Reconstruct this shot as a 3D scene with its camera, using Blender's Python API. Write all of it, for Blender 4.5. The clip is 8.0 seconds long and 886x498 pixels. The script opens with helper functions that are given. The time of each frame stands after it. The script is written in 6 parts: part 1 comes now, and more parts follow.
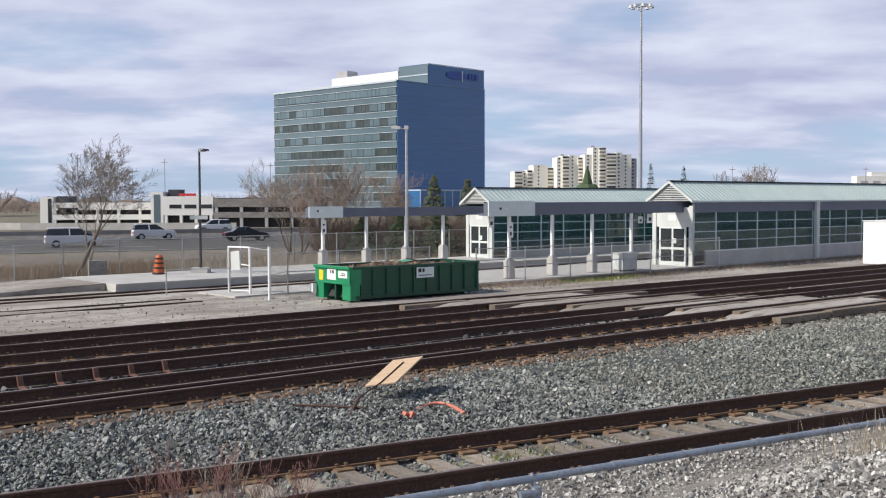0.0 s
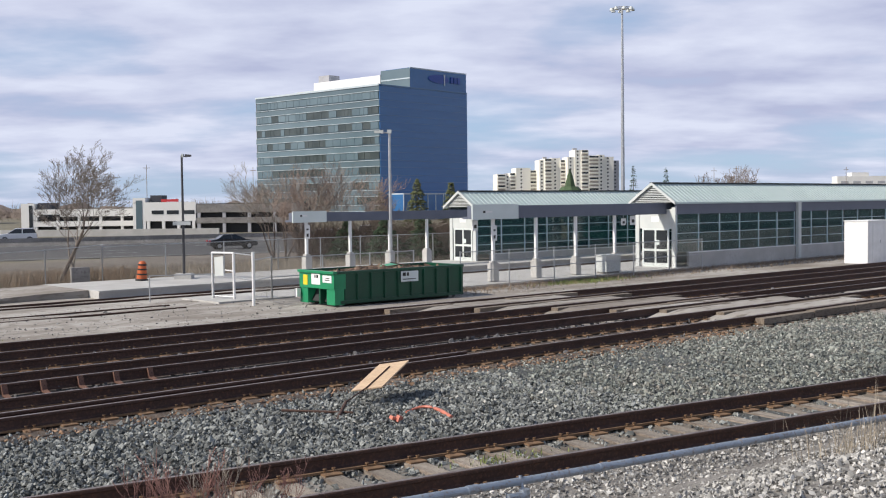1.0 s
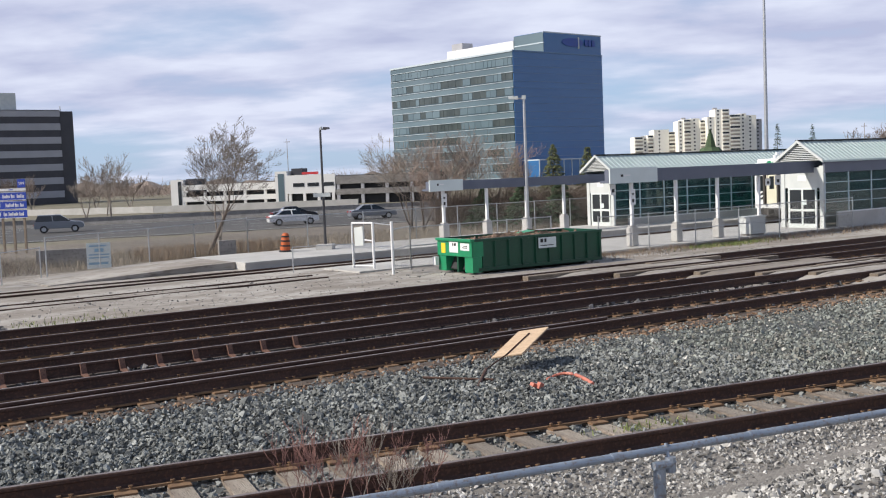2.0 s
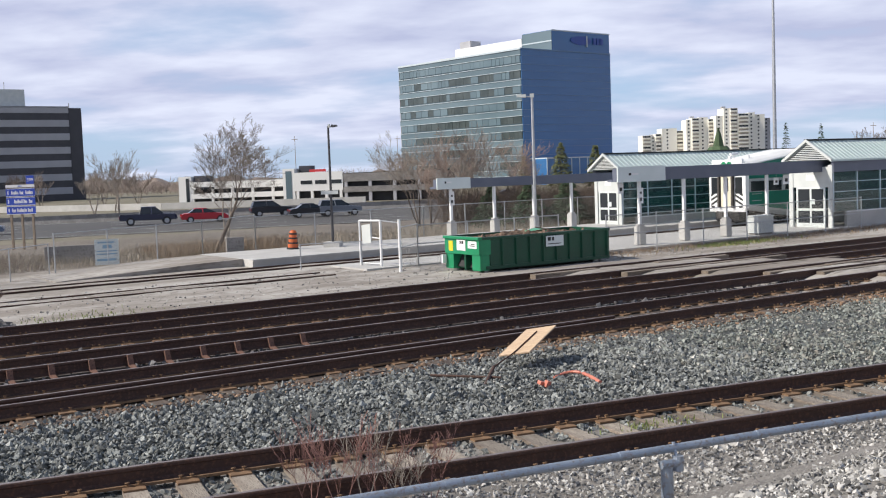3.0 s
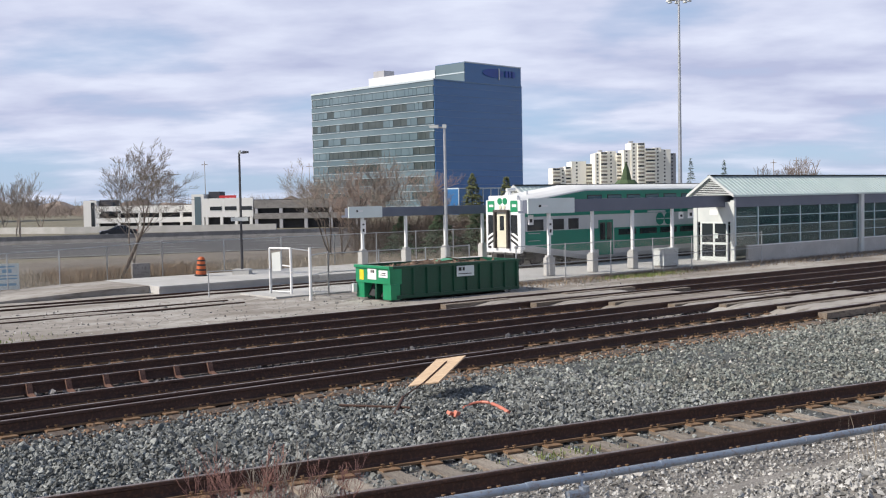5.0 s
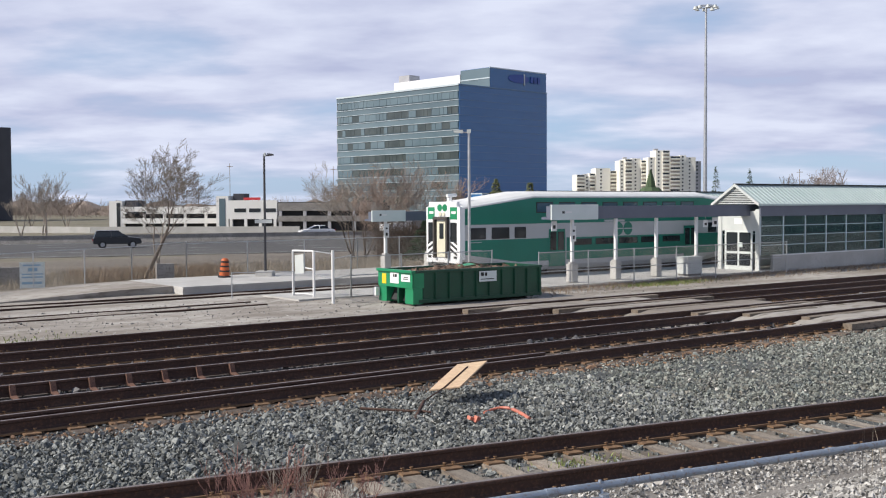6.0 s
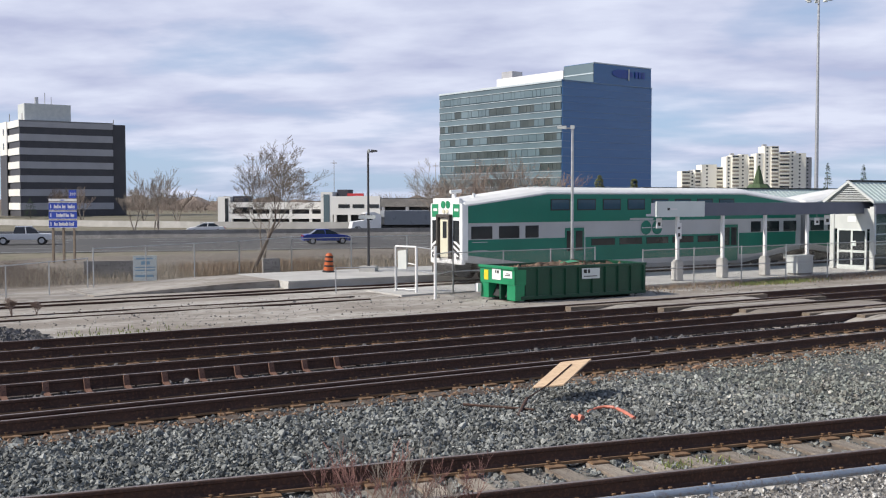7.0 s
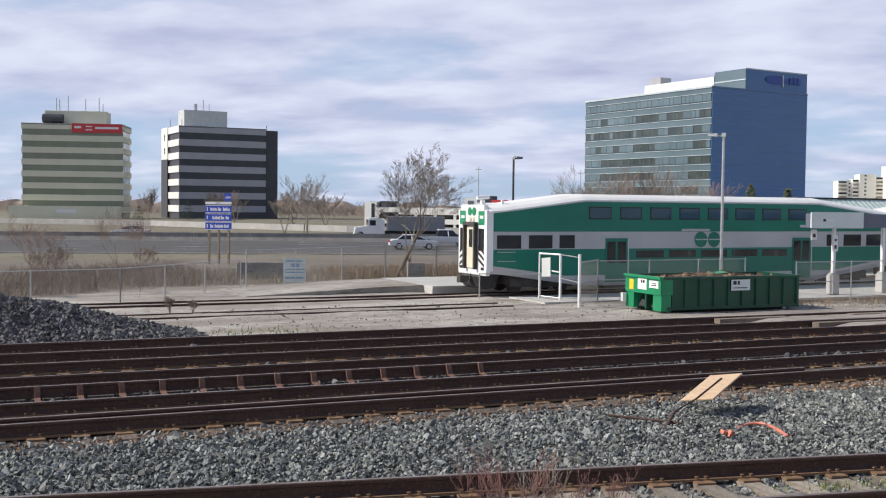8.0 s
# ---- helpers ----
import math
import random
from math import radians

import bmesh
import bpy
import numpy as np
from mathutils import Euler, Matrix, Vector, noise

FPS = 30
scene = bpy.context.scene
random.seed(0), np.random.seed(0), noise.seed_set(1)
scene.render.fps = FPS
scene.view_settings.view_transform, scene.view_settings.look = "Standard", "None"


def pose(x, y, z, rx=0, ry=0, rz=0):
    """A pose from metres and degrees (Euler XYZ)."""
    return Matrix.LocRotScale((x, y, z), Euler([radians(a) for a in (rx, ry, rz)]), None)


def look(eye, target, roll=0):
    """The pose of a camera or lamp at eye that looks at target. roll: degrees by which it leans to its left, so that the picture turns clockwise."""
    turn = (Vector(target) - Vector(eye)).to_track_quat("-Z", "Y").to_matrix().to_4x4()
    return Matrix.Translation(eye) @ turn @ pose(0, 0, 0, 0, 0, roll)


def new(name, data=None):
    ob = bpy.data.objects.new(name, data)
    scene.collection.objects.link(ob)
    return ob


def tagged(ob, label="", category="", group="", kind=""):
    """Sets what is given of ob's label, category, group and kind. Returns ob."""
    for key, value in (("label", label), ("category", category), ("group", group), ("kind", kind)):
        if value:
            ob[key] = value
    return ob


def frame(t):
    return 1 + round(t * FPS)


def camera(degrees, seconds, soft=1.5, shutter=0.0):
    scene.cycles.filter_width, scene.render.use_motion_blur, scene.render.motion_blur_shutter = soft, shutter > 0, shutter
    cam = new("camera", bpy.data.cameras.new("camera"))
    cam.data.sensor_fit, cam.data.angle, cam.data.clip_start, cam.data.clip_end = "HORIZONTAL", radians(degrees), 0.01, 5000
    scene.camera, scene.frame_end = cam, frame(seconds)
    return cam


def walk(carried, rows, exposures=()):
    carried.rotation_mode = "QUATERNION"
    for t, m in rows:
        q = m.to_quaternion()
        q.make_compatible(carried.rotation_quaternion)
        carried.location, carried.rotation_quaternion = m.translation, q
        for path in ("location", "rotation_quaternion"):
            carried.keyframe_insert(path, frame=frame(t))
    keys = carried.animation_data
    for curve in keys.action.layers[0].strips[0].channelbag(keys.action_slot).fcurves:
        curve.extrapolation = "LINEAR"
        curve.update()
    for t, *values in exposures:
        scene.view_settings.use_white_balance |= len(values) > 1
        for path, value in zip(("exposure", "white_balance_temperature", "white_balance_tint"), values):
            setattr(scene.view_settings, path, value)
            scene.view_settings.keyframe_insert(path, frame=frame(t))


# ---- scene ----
# camera: a hand-held pan from a bank beside the tracks
def view(x, y, z, yaw, pitch, roll):
    return pose(x, y, z, 0, 0, yaw) @ pose(0, 0, 0, pitch) @ pose(0, 0, 0, 0, roll) @ pose(0, 0, 0, 90)


PATH = [
    (0.0, 0.050, -0.026, 4.297, 0.007, -2.652, 0.191),
    (0.5, 0.041, -0.066, 4.296, -2.069, -2.411, 0.495),
    (1.0, 0.024, -0.057, 4.305, -0.875, -2.472, 0.667),
    (1.5, -0.003, -0.014, 4.284, 3.180, -2.714, 1.869),
    (1.7, 0.014, 0.026, 4.292, 5.071, -4.027, 2.282),
    (2.8, 0.014, 0.028, 4.298, 7.370, -4.046, 2.297),
    (3.0, 0.004, 0.016, 4.296, 6.871, -4.140, 2.072),
    (3.5, 0.028, 0.002, 4.289, 3.403, -4.113, 1.055),
    (4.0, 0.014, -0.020, 4.301, 1.744, -3.932, 1.593),
    (4.5, 0.007, -0.014, 4.312, 1.858, -3.244, 1.278),
    (6.0, 0.004, -0.015, 4.307, 3.292, -2.448, 0.272),
    (6.5, -0.010, 0.025, 4.309, 5.889, -2.513, 0.321),
    (7.0, -0.039, 0.037, 4.303, 8.705, -2.627, 0.109),
    (7.5, -0.047, 0.051, 4.304, 11.097, -2.568, -0.124),
    (7.8, -0.080, 0.040, 4.306, 14.020, -2.070, -0.420),
    (8.0, -0.101, 0.030, 4.307, 16.322, -2.305, -0.621),
]
cam = camera(44.85, 8.0, soft=1.15)
walk(cam, [(r[0], view(*r[1:])) for r in PATH],
     exposures=[(0.0, 0.0), (1.5, 0.04), (3.2, 0.13), (4.5, 0.11), (6.0, 0.05), (8.0, 0.05)])

# ---- light ----
SUN_AZ, SUN_EL = 108.0, 38.0   # degrees to the left of straight ahead, and above the horizon
world = bpy.data.worlds.new("world")
scene.world = world
world.use_nodes = True


def build_world():
    nt = world.node_tree
    n, l = nt.nodes, nt.links
    n.clear()
    out, bg = n.new("ShaderNodeOutputWorld"), n.new("ShaderNodeBackground")
    sky = n.new("ShaderNodeTexSky")
    sky.sky_type, sky.sun_disc = "NISHITA", False
    sky.sun_elevation, sky.sun_rotation = radians(SUN_EL), radians(-SUN_AZ)
    sky.air_density, sky.dust_density, sky.ozone_density = 1.0, 0.4, 2.0
    co, sep = n.new("ShaderNodeTexCoord"), n.new("ShaderNodeSeparateXYZ")
    l.new(co.outputs["Generated"], sep.inputs[0])
    # clouds lie on a flat layer overhead: divide by the height of the direction
    h = n.new("ShaderNodeMath"); h.operation = "MAXIMUM"; h.inputs[1].default_value = 0.0
    l.new(sep.outputs["Z"], h.inputs[0])
    h2 = n.new("ShaderNodeMath"); h2.operation = "ADD"; h2.inputs[1].default_value = 0.15
    l.new(h.outputs[0], h2.inputs[0])
    dv = n.new("ShaderNodeVectorMath"); dv.operation = "DIVIDE"
    cb = n.new("ShaderNodeCombineXYZ")
    for k in ("X", "Y", "Z"):
        l.new(h2.outputs[0], cb.inputs[k])
    l.new(co.outputs["Generated"], dv.inputs[0]); l.new(cb.outputs[0], dv.inputs[1])
    mp = n.new("ShaderNodeMapping")
    mp.inputs["Scale"].default_value = (0.8, 1.0, 0.8)
    mp.inputs["Location"].default_value = (3.3, 0.75, 0.0)
    l.new(dv.outputs[0], mp.inputs[0])
    big = n.new("ShaderNodeTexNoise"); big.inputs["Scale"].default_value = 1.3; big.inputs["Detail"].default_value = 7; big.inputs["Roughness"].default_value = 0.5
    fine = n.new("ShaderNodeTexNoise"); fine.inputs["Scale"].default_value = 2.6; fine.inputs["Detail"].default_value = 7; fine.inputs["Roughness"].default_value = 0.5
    l.new(mp.outputs[0], big.inputs["Vector"]); l.new(mp.outputs[0], fine.inputs["Vector"])
    cover = n.new("ShaderNodeValToRGB")
    cover.color_ramp.elements[0].position, cover.color_ramp.elements[1].position = 0.40, 0.60
    # broken cloud overhead, closed cloud lower down, clearing at the horizon
    pile = n.new("ShaderNodeMapRange")
    pile.inputs["From Min"].default_value, pile.inputs["From Max"].default_value = 0.2, 0.8
    pile.inputs["To Min"].default_value, pile.inputs["To Max"].default_value = 0.125, -0.12
    l.new(sep.outputs["Z"], pile.inputs["Value"])
    low = n.new("ShaderNodeMapRange")
    low.inputs["From Min"].default_value, low.inputs["From Max"].default_value = 0.0, 0.11
    low.inputs["To Min"].default_value, low.inputs["To Max"].default_value = -0.19, 0.0
    l.new(sep.outputs["Z"], low.inputs["Value"])
    both = n.new("ShaderNodeMath"); both.operation = "ADD"
    l.new(pile.outputs[0], both.inputs[0]); l.new(low.outputs[0], both.inputs[1])
    add = n.new("ShaderNodeMath"); add.operation = "ADD"
    l.new(big.outputs["Fac"], add.inputs[0]); l.new(both.outputs[0], add.inputs[1])
    l.new(add.outputs[0], cover.inputs[0])
    tone = n.new("ShaderNodeValToRGB")
    tone.color_ramp.elements[0].position, tone.color_ramp.elements[1].position = 0.34, 0.66
    tone.color_ramp.elements[0].color = (5.5, 5.95, 8.2, 1)
    tone.color_ramp.elements[1].color = (8.4, 8.9, 10.7, 1)
    l.new(fine.outputs["Fac"], tone.inputs[0])
    mix = n.new("ShaderNodeMix"); mix.data_type = "RGBA"
    l.new(cover.outputs[0], mix.inputs["Factor"])
    blue = n.new("ShaderNodeMix"); blue.data_type = "RGBA"; 
    fac = n.new("ShaderNodeMapRange")
    fac.inputs["From Min"].default_value, fac.inputs["From Max"].default_value = 0.1, 0.5
    fac.inputs["To Min"].default_value, fac.inputs["To Max"].default_value = 0.7, 0.1
    l.new(sep.outputs["Z"], fac.inputs["Value"]); l.new(fac.outputs[0], blue.inputs["Factor"])
    l.new(sky.outputs[0], blue.inputs["A"]); blue.inputs["B"].default_value = (4.9, 6.9, 10.2, 1)
    l.new(blue.outputs["Result"], mix.inputs["A"]); l.new(tone.outputs[0], mix.inputs["B"])
    l.new(mix.outputs["Result"], bg.inputs["Color"])
    bg.inputs["Strength"].default_value = 0.086
    l.new(bg.outputs[0], out.inputs[0])


build_world()
sun = new("sun", bpy.data.lights.new("sun", "SUN"))
sun.data.energy, sun.data.angle, sun.data.color = 4.9, radians(0.6), (1.0, 0.93, 0.83)
_a, _e = radians(SUN_AZ), radians(SUN_EL)
sun.matrix_world = look((-math.sin(_a) * math.cos(_e) * 50, math.cos(_a) * math.cos(_e) * 50, math.sin(_e) * 50), (0, 0, 0))


# ---- materials ----
def mat(name, c1, c2=None, scale=3.0, rough=0.7, bump=0.0, metal=0.0, c3=None, fine=None, spec=0.5, islands=0.0, objects=0.0, stretch=(1, 1, 1)):
    """A base colour that drifts between c1 and c2 over `scale`, speckled with c3 at the finer scale."""
    m = bpy.data.materials.new(name)
    m.use_nodes = True
    nt = m.node_tree
    n, l = nt.nodes, nt.links
    b = n["Principled BSDF"]
    b.inputs["Roughness"].default_value, b.inputs["Metallic"].default_value = rough, metal
    b.inputs["Specular IOR Level"].default_value = spec
    co = n.new("ShaderNodeTexCoord")
    mp = n.new("ShaderNodeMapping"); mp.inputs["Scale"].default_value = stretch
    l.new(co.outputs["Object"], mp.inputs[0])
    c2 = c2 or tuple(v * 0.82 for v in c1)
    t1 = n.new("ShaderNodeTexNoise"); t1.inputs["Scale"].default_value = scale; t1.inputs["Detail"].default_value = 5
    l.new(mp.outputs[0], t1.inputs["Vector"])
    r1 = n.new("ShaderNodeValToRGB")
    r1.color_ramp.elements[0].position, r1.color_ramp.elements[1].position = 0.35, 0.65
    r1.color_ramp.elements[0].color, r1.color_ramp.elements[1].color = (*c1, 1), (*c2, 1)
    l.new(t1.outputs["Fac"], r1.inputs[0])
    col = r1.outputs[0]
    t2 = n.new("ShaderNodeTexNoise"); t2.inputs["Scale"].default_value = fine or scale * 9; t2.inputs["Detail"].default_value = 3
    l.new(mp.outputs[0], t2.inputs["Vector"])
    if c3:
        r2 = n.new("ShaderNodeValToRGB")
        r2.color_ramp.elements[0].position, r2.color_ramp.elements[1].position = 0.5, 0.68
        l.new(t2.outputs["Fac"], r2.inputs[0])
        mx = n.new("ShaderNodeMix"); mx.data_type = "RGBA"
        l.new(r2.outputs[0], mx.inputs["Factor"]); l.new(col, mx.inputs["A"]); mx.inputs["B"].default_value = (*c3, 1)
        col = mx.outputs["Result"]
    if islands or objects:
        src = n.new("ShaderNodeNewGeometry").outputs["Random Per Island"] if islands else n.new("ShaderNodeObjectInfo").outputs["Random"]
        amt = islands or objects
        mr = n.new("ShaderNodeMapRange"); mr.inputs["To Min"].default_value, mr.inputs["To Max"].default_value = 1 - amt, 1 + amt
        l.new(src, mr.inputs["Value"])
        hs = n.new("ShaderNodeHueSaturation")
        l.new(mr.outputs[0], hs.inputs["Value"]); l.new(col, hs.inputs["Color"])
        col = hs.outputs[0]
    l.new(col, b.inputs["Base Color"])
    if bump:
        bp = n.new("ShaderNodeBump"); bp.inputs["Strength"].default_value = bump; bp.inputs["Distance"].default_value = 0.02
        l.new(t2.outputs["Fac"], bp.inputs["Height"]); l.new(bp.outputs[0], b.inputs["Normal"])
    rr = n.new("ShaderNodeMapRange"); rr.inputs["To Min"].default_value, rr.inputs["To Max"].default_value = max(0.02, rough - 0.1), min(1, rough + 0.1)
    l.new(t1.outputs["Fac"], rr.inputs["Value"]); l.new(rr.outputs[0], b.inputs["Roughness"])
    return m


def glass(name, tint, rough=0.03, haze=None):
    m = bpy.data.materials.new(name)
    m.use_nodes = True
    n, l = m.node_tree.nodes, m.node_tree.links
    n.clear()
    out, mx = n.new("ShaderNodeOutputMaterial"), n.new("ShaderNodeMixShader")
    t, g = n.new("ShaderNodeBsdfTransparent"), n.new("ShaderNodeBsdfGlossy")
    t.inputs[0].default_value = (*tint, 1)
    g.inputs["Roughness"].default_value = rough
    f = n.new("ShaderNodeFresnel"); f.inputs[0].default_value = 1.5
    l.new(f.outputs[0], mx.inputs[0]); l.new(t.outputs[0], mx.inputs[1]); l.new(g.outputs[0], mx.inputs[2])
    if haze:
        # teal diffuse mixed in: light through the pane, put into its colour
        d, fx = n.new("ShaderNodeBsdfDiffuse"), n.new("ShaderNodeMixShader")
        d.inputs[0].default_value = (*haze, 1)
        fx.inputs[0].default_value = 0.3
        l.new(t.outputs[0], fx.inputs[1]); l.new(d.outputs[0], fx.inputs[2]); l.new(fx.outputs[0], mx.inputs[1])
    l.new(mx.outputs[0], out.inputs[0])
    return m


M = dict(
    ballast=mat("ballast", (0.075, 0.078, 0.074), (0.11, 0.112, 0.104), 1.2, 0.9, 0.9, c3=(0.05, 0.055, 0.06), fine=22),
    stone=mat("stone", (0.15, 0.158, 0.152), (0.262, 0.27, 0.255), 3, 0.85, 0.4, c3=(0.1, 0.108, 0.112), fine=60, islands=0.7),
    stone_green=mat("stone_green", (0.165, 0.18, 0.165), (0.265, 0.278, 0.248), 1.2, 0.88, 0.4, c3=(0.2, 0.185, 0.16), fine=4, islands=0.55),
    pebble_light=mat("light_pebble", (0.4, 0.38, 0.34), (0.5, 0.48, 0.44), 3, 0.9, 0.3, islands=0.4),
    stone_dark=mat("stone_dark", (0.085, 0.082, 0.085), (0.15, 0.145, 0.145), 3, 0.9, 0.4, islands=0.5),
    dirt=mat("dirt", (0.215, 0.185, 0.155), (0.43, 0.405, 0.37), 0.45, 0.95, 0.9, c3=(0.18, 0.155, 0.13), fine=5.0, stretch=(0.3, 1.0, 1)),
    bank=mat("bank", (0.17, 0.155, 0.137), (0.25, 0.232, 0.21), 0.9, 0.95, 0.8, c3=(0.12, 0.11, 0.1), fine=14),
    drygrass=mat("dry_grass_soil", (0.14, 0.118, 0.095), (0.2, 0.172, 0.14), 0.15, 1.0, 0.8, c3=(0.11, 0.09, 0.07), fine=2.5),
    blade=mat("dry_blades", (0.26, 0.22, 0.17), (0.36, 0.315, 0.25), 1.0, 0.9, islands=0.35),
    rust_blade=mat("rust_blades", (0.235, 0.17, 0.115), (0.3, 0.23, 0.165), 0.6, 0.9, islands=0.35),
    verge=mat("verge", (0.14, 0.125, 0.085), (0.2, 0.175, 0.125), 0.05, 1.0, 0.6, c3=(0.11, 0.11, 0.06), fine=0.8),
    asphalt=mat("asphalt", (0.06, 0.058, 0.056), (0.08, 0.077, 0.073), 0.05, 0.85, 0.2, fine=2.0, stretch=(0.2, 1, 1)),
    concrete=mat("concrete", (0.4, 0.39, 0.37), (0.5, 0.49, 0.47), 0.7, 0.85, 0.2, c3=(0.42, 0.41, 0.39), fine=9),
    concrete_dark=mat("concrete_dark", (0.2, 0.19, 0.18), (0.3, 0.285, 0.27), 0.8, 0.9, 0.3, c3=(0.15, 0.14, 0.13), fine=8),
    rail=mat("rail_rust", (0.046, 0.024, 0.018), (0.074, 0.039, 0.029), 1.5, 0.75, 0.3, c3=(0.11, 0.055, 0.036), fine=30),
    railtop=mat("rail_head", (0.3, 0.25, 0.22), (0.2, 0.15, 0.13), 2.0, 0.45, 0.0, metal=0.6),
    plate=mat("tie_plate", (0.165, 0.1, 0.058), (0.25, 0.155, 0.085), 6, 0.85, 0.4, c3=(0.16, 0.08, 0.04), fine=50),
    tie=mat("tie_wood", (0.33, 0.29, 0.24), (0.23, 0.19, 0.155), 2.5, 0.95, 0.7, c3=(0.15, 0.12, 0.1), fine=25, objects=0.25, stretch=(3, 0.5, 1)),
    tie_dark=mat("tie_oiled", (0.1, 0.075, 0.06), (0.15, 0.115, 0.09), 2.5, 0.9, 0.5, objects=0.3, stretch=(3, 0.5, 1)),
    plank=mat("crossing_plank", (0.15, 0.118, 0.09), (0.23, 0.19, 0.15), 1.5, 0.95, 0.6, c3=(0.11, 0.085, 0.066), fine=20, objects=0.2, stretch=(0.3, 3, 1)),
    board=mat("board_wood", (0.5, 0.35, 0.225), (0.6, 0.45, 0.3), 3.0, 0.75, 0.2, c3=(0.4, 0.28, 0.2), fine=9, stretch=(1, 6, 1)),
    steel=mat("galvanised", (0.42, 0.43, 0.44), (0.52, 0.53, 0.54), 4, 0.45, 0.05, metal=0.7),
    pipe=mat("fence_pipe", (0.3, 0.35, 0.42), (0.38, 0.43, 0.5), 3, 0.5, 0.05, metal=0.5, c3=(0.28, 0.26, 0.25), fine=30),
    wire=mat("wire", (0.26, 0.25, 0.23), (0.33, 0.32, 0.3), 4, 0.6, metal=0.3),
    whitepaint=mat("white_paint", (0.8, 0.8, 0.8), (0.72, 0.72, 0.71), 2, 0.5, 0.03),
    offwhite=mat("offwhite_cladding", (0.74, 0.73, 0.7), (0.8, 0.79, 0.76), 0.2, 0.7),
    navy=mat("navy_fascia", (0.1, 0.115, 0.16), (0.125, 0.14, 0.185), 0.8, 0.5),
    signgrey=mat("sign_face", (0.6, 0.66, 0.65), (0.65, 0.71, 0.7), 1, 0.5),
    roof=mat("roof_metal", (0.45, 0.53, 0.52), (0.51, 0.585, 0.575), 0.6, 0.45, 0.02, c3=(0.45, 0.54, 0.52), fine=5),
    doorframe=mat("door_frame", (0.6, 0.64, 0.62), (0.66, 0.7, 0.68), 1, 0.5),
    louvre=mat("louvre", (0.52, 0.55, 0.54), (0.6, 0.62, 0.6), 1, 0.5),
    dark=mat("dark_void", (0.02, 0.022, 0.024), (0.03, 0.03, 0.032), 2, 0.8),
    lampblack=mat("lamp_black", (0.05, 0.05, 0.055), (0.07, 0.07, 0.075), 3, 0.5, metal=0.2),
    green=mat("train_green", (0.0, 0.155, 0.104), (0.0, 0.18, 0.122), 0.4, 0.35, 0.0, fine=6),
    silver=mat("train_silver", (0.42, 0.43, 0.44), (0.48, 0.49, 0.5), 0.5, 0.4, 0.0, fine=6),
    trainwhite=mat("train_white", (0.82, 0.83, 0.83), (0.76, 0.77, 0.77), 0.5, 0.4),
    trainroof=mat("train_roof", (0.8, 0.8, 0.79), (0.7, 0.7, 0.69), 0.5, 0.6),
    trainglass=mat("train_glass", (0.015, 0.018, 0.022), (0.025, 0.03, 0.034), 1, 0.08, spec=0.6),
    trainblue=mat("train_upper_glass", (0.03, 0.075, 0.11), (0.04, 0.09, 0.13), 1, 0.1, spec=0.6),
    black=mat("black", (0.015, 0.015, 0.016), (0.025, 0.025, 0.026), 2, 0.6),
    under=mat("underframe", (0.05, 0.045, 0.042), (0.08, 0.07, 0.065), 3, 0.9, 0.3),
    cream=mat("cream_door", (0.64, 0.61, 0.47), (0.7, 0.67, 0.53), 2, 0.5),
    # one dumpster green twice: shaded for the sides, sunlit for the pulling end
    skip=mat("skip_green_in_shade", (0.002, 0.05, 0.026), (0.003, 0.068, 0.033), 0.9, 0.42, 0.06, c3=(0.01, 0.06, 0.034), fine=12),
    lit_skip_trim=mat("lit_skip_and_trim_green", (0.01, 0.21, 0.09), (0.015, 0.25, 0.11), 1.5, 0.4, 0.05),
    yellow=mat("yellow", (0.8, 0.6, 0.02), (0.75, 0.52, 0.03), 5, 0.5),
    orange=mat("orange_plastic", (0.58, 0.13, 0.03), (0.48, 0.1, 0.03), 3, 0.6, c3=(0.4, 0.1, 0.04), fine=20),
    coral=mat("coral_plastic", (0.6, 0.2, 0.13), (0.46, 0.15, 0.11), 6, 0.5),
    rubble=mat("rubble", (0.13, 0.085, 0.06), (0.2, 0.14, 0.1), 3, 0.95, 0.6, islands=0.5),
    twig=mat("bark_grey", (0.21, 0.178, 0.15), (0.3, 0.26, 0.22), 3, 0.95, 0.3),
    twig_dark=mat("bark_dark", (0.1, 0.08, 0.065), (0.15, 0.12, 0.1), 3, 0.95, 0.3),
    twig_brown=mat("bark_redbrown", (0.23, 0.17, 0.14), (0.31, 0.24, 0.2), 3, 0.95, 0.3),
    rust_stone=mat("rust_stained_stone", (0.22, 0.13, 0.08), (0.3, 0.2, 0.13), 3, 0.9, 0.4, islands=0.5),
    twig_scrub=mat("scrub_wood", (0.12, 0.088, 0.07), (0.19, 0.145, 0.115), 1.5, 0.95, islands=0.4),
    twig_mid=mat("bark_mid", (0.14, 0.118, 0.102), (0.2, 0.172, 0.15), 3, 0.95, 0.3),
    twig_red=mat("twig_red", (0.2, 0.1, 0.085), (0.28, 0.15, 0.125), 3, 0.9),
    far_tree=mat("far_bare_wood", (0.2, 0.16, 0.135), (0.27, 0.22, 0.19), 0.2, 1.0, islands=0.3),
    needle=mat("needles", (0.035, 0.06, 0.03), (0.06, 0.09, 0.045), 1.2, 0.9, islands=0.45),
    needle_light=mat("needles_light", (0.11, 0.125, 0.055), (0.15, 0.165, 0.075), 1.2, 0.9, islands=0.4),
    blueglass=mat("tower_blue_glass", (0.034, 0.13, 0.31), (0.044, 0.148, 0.34), 0.08, 0.14, spec=0.6, stretch=(1, 1, 6)),
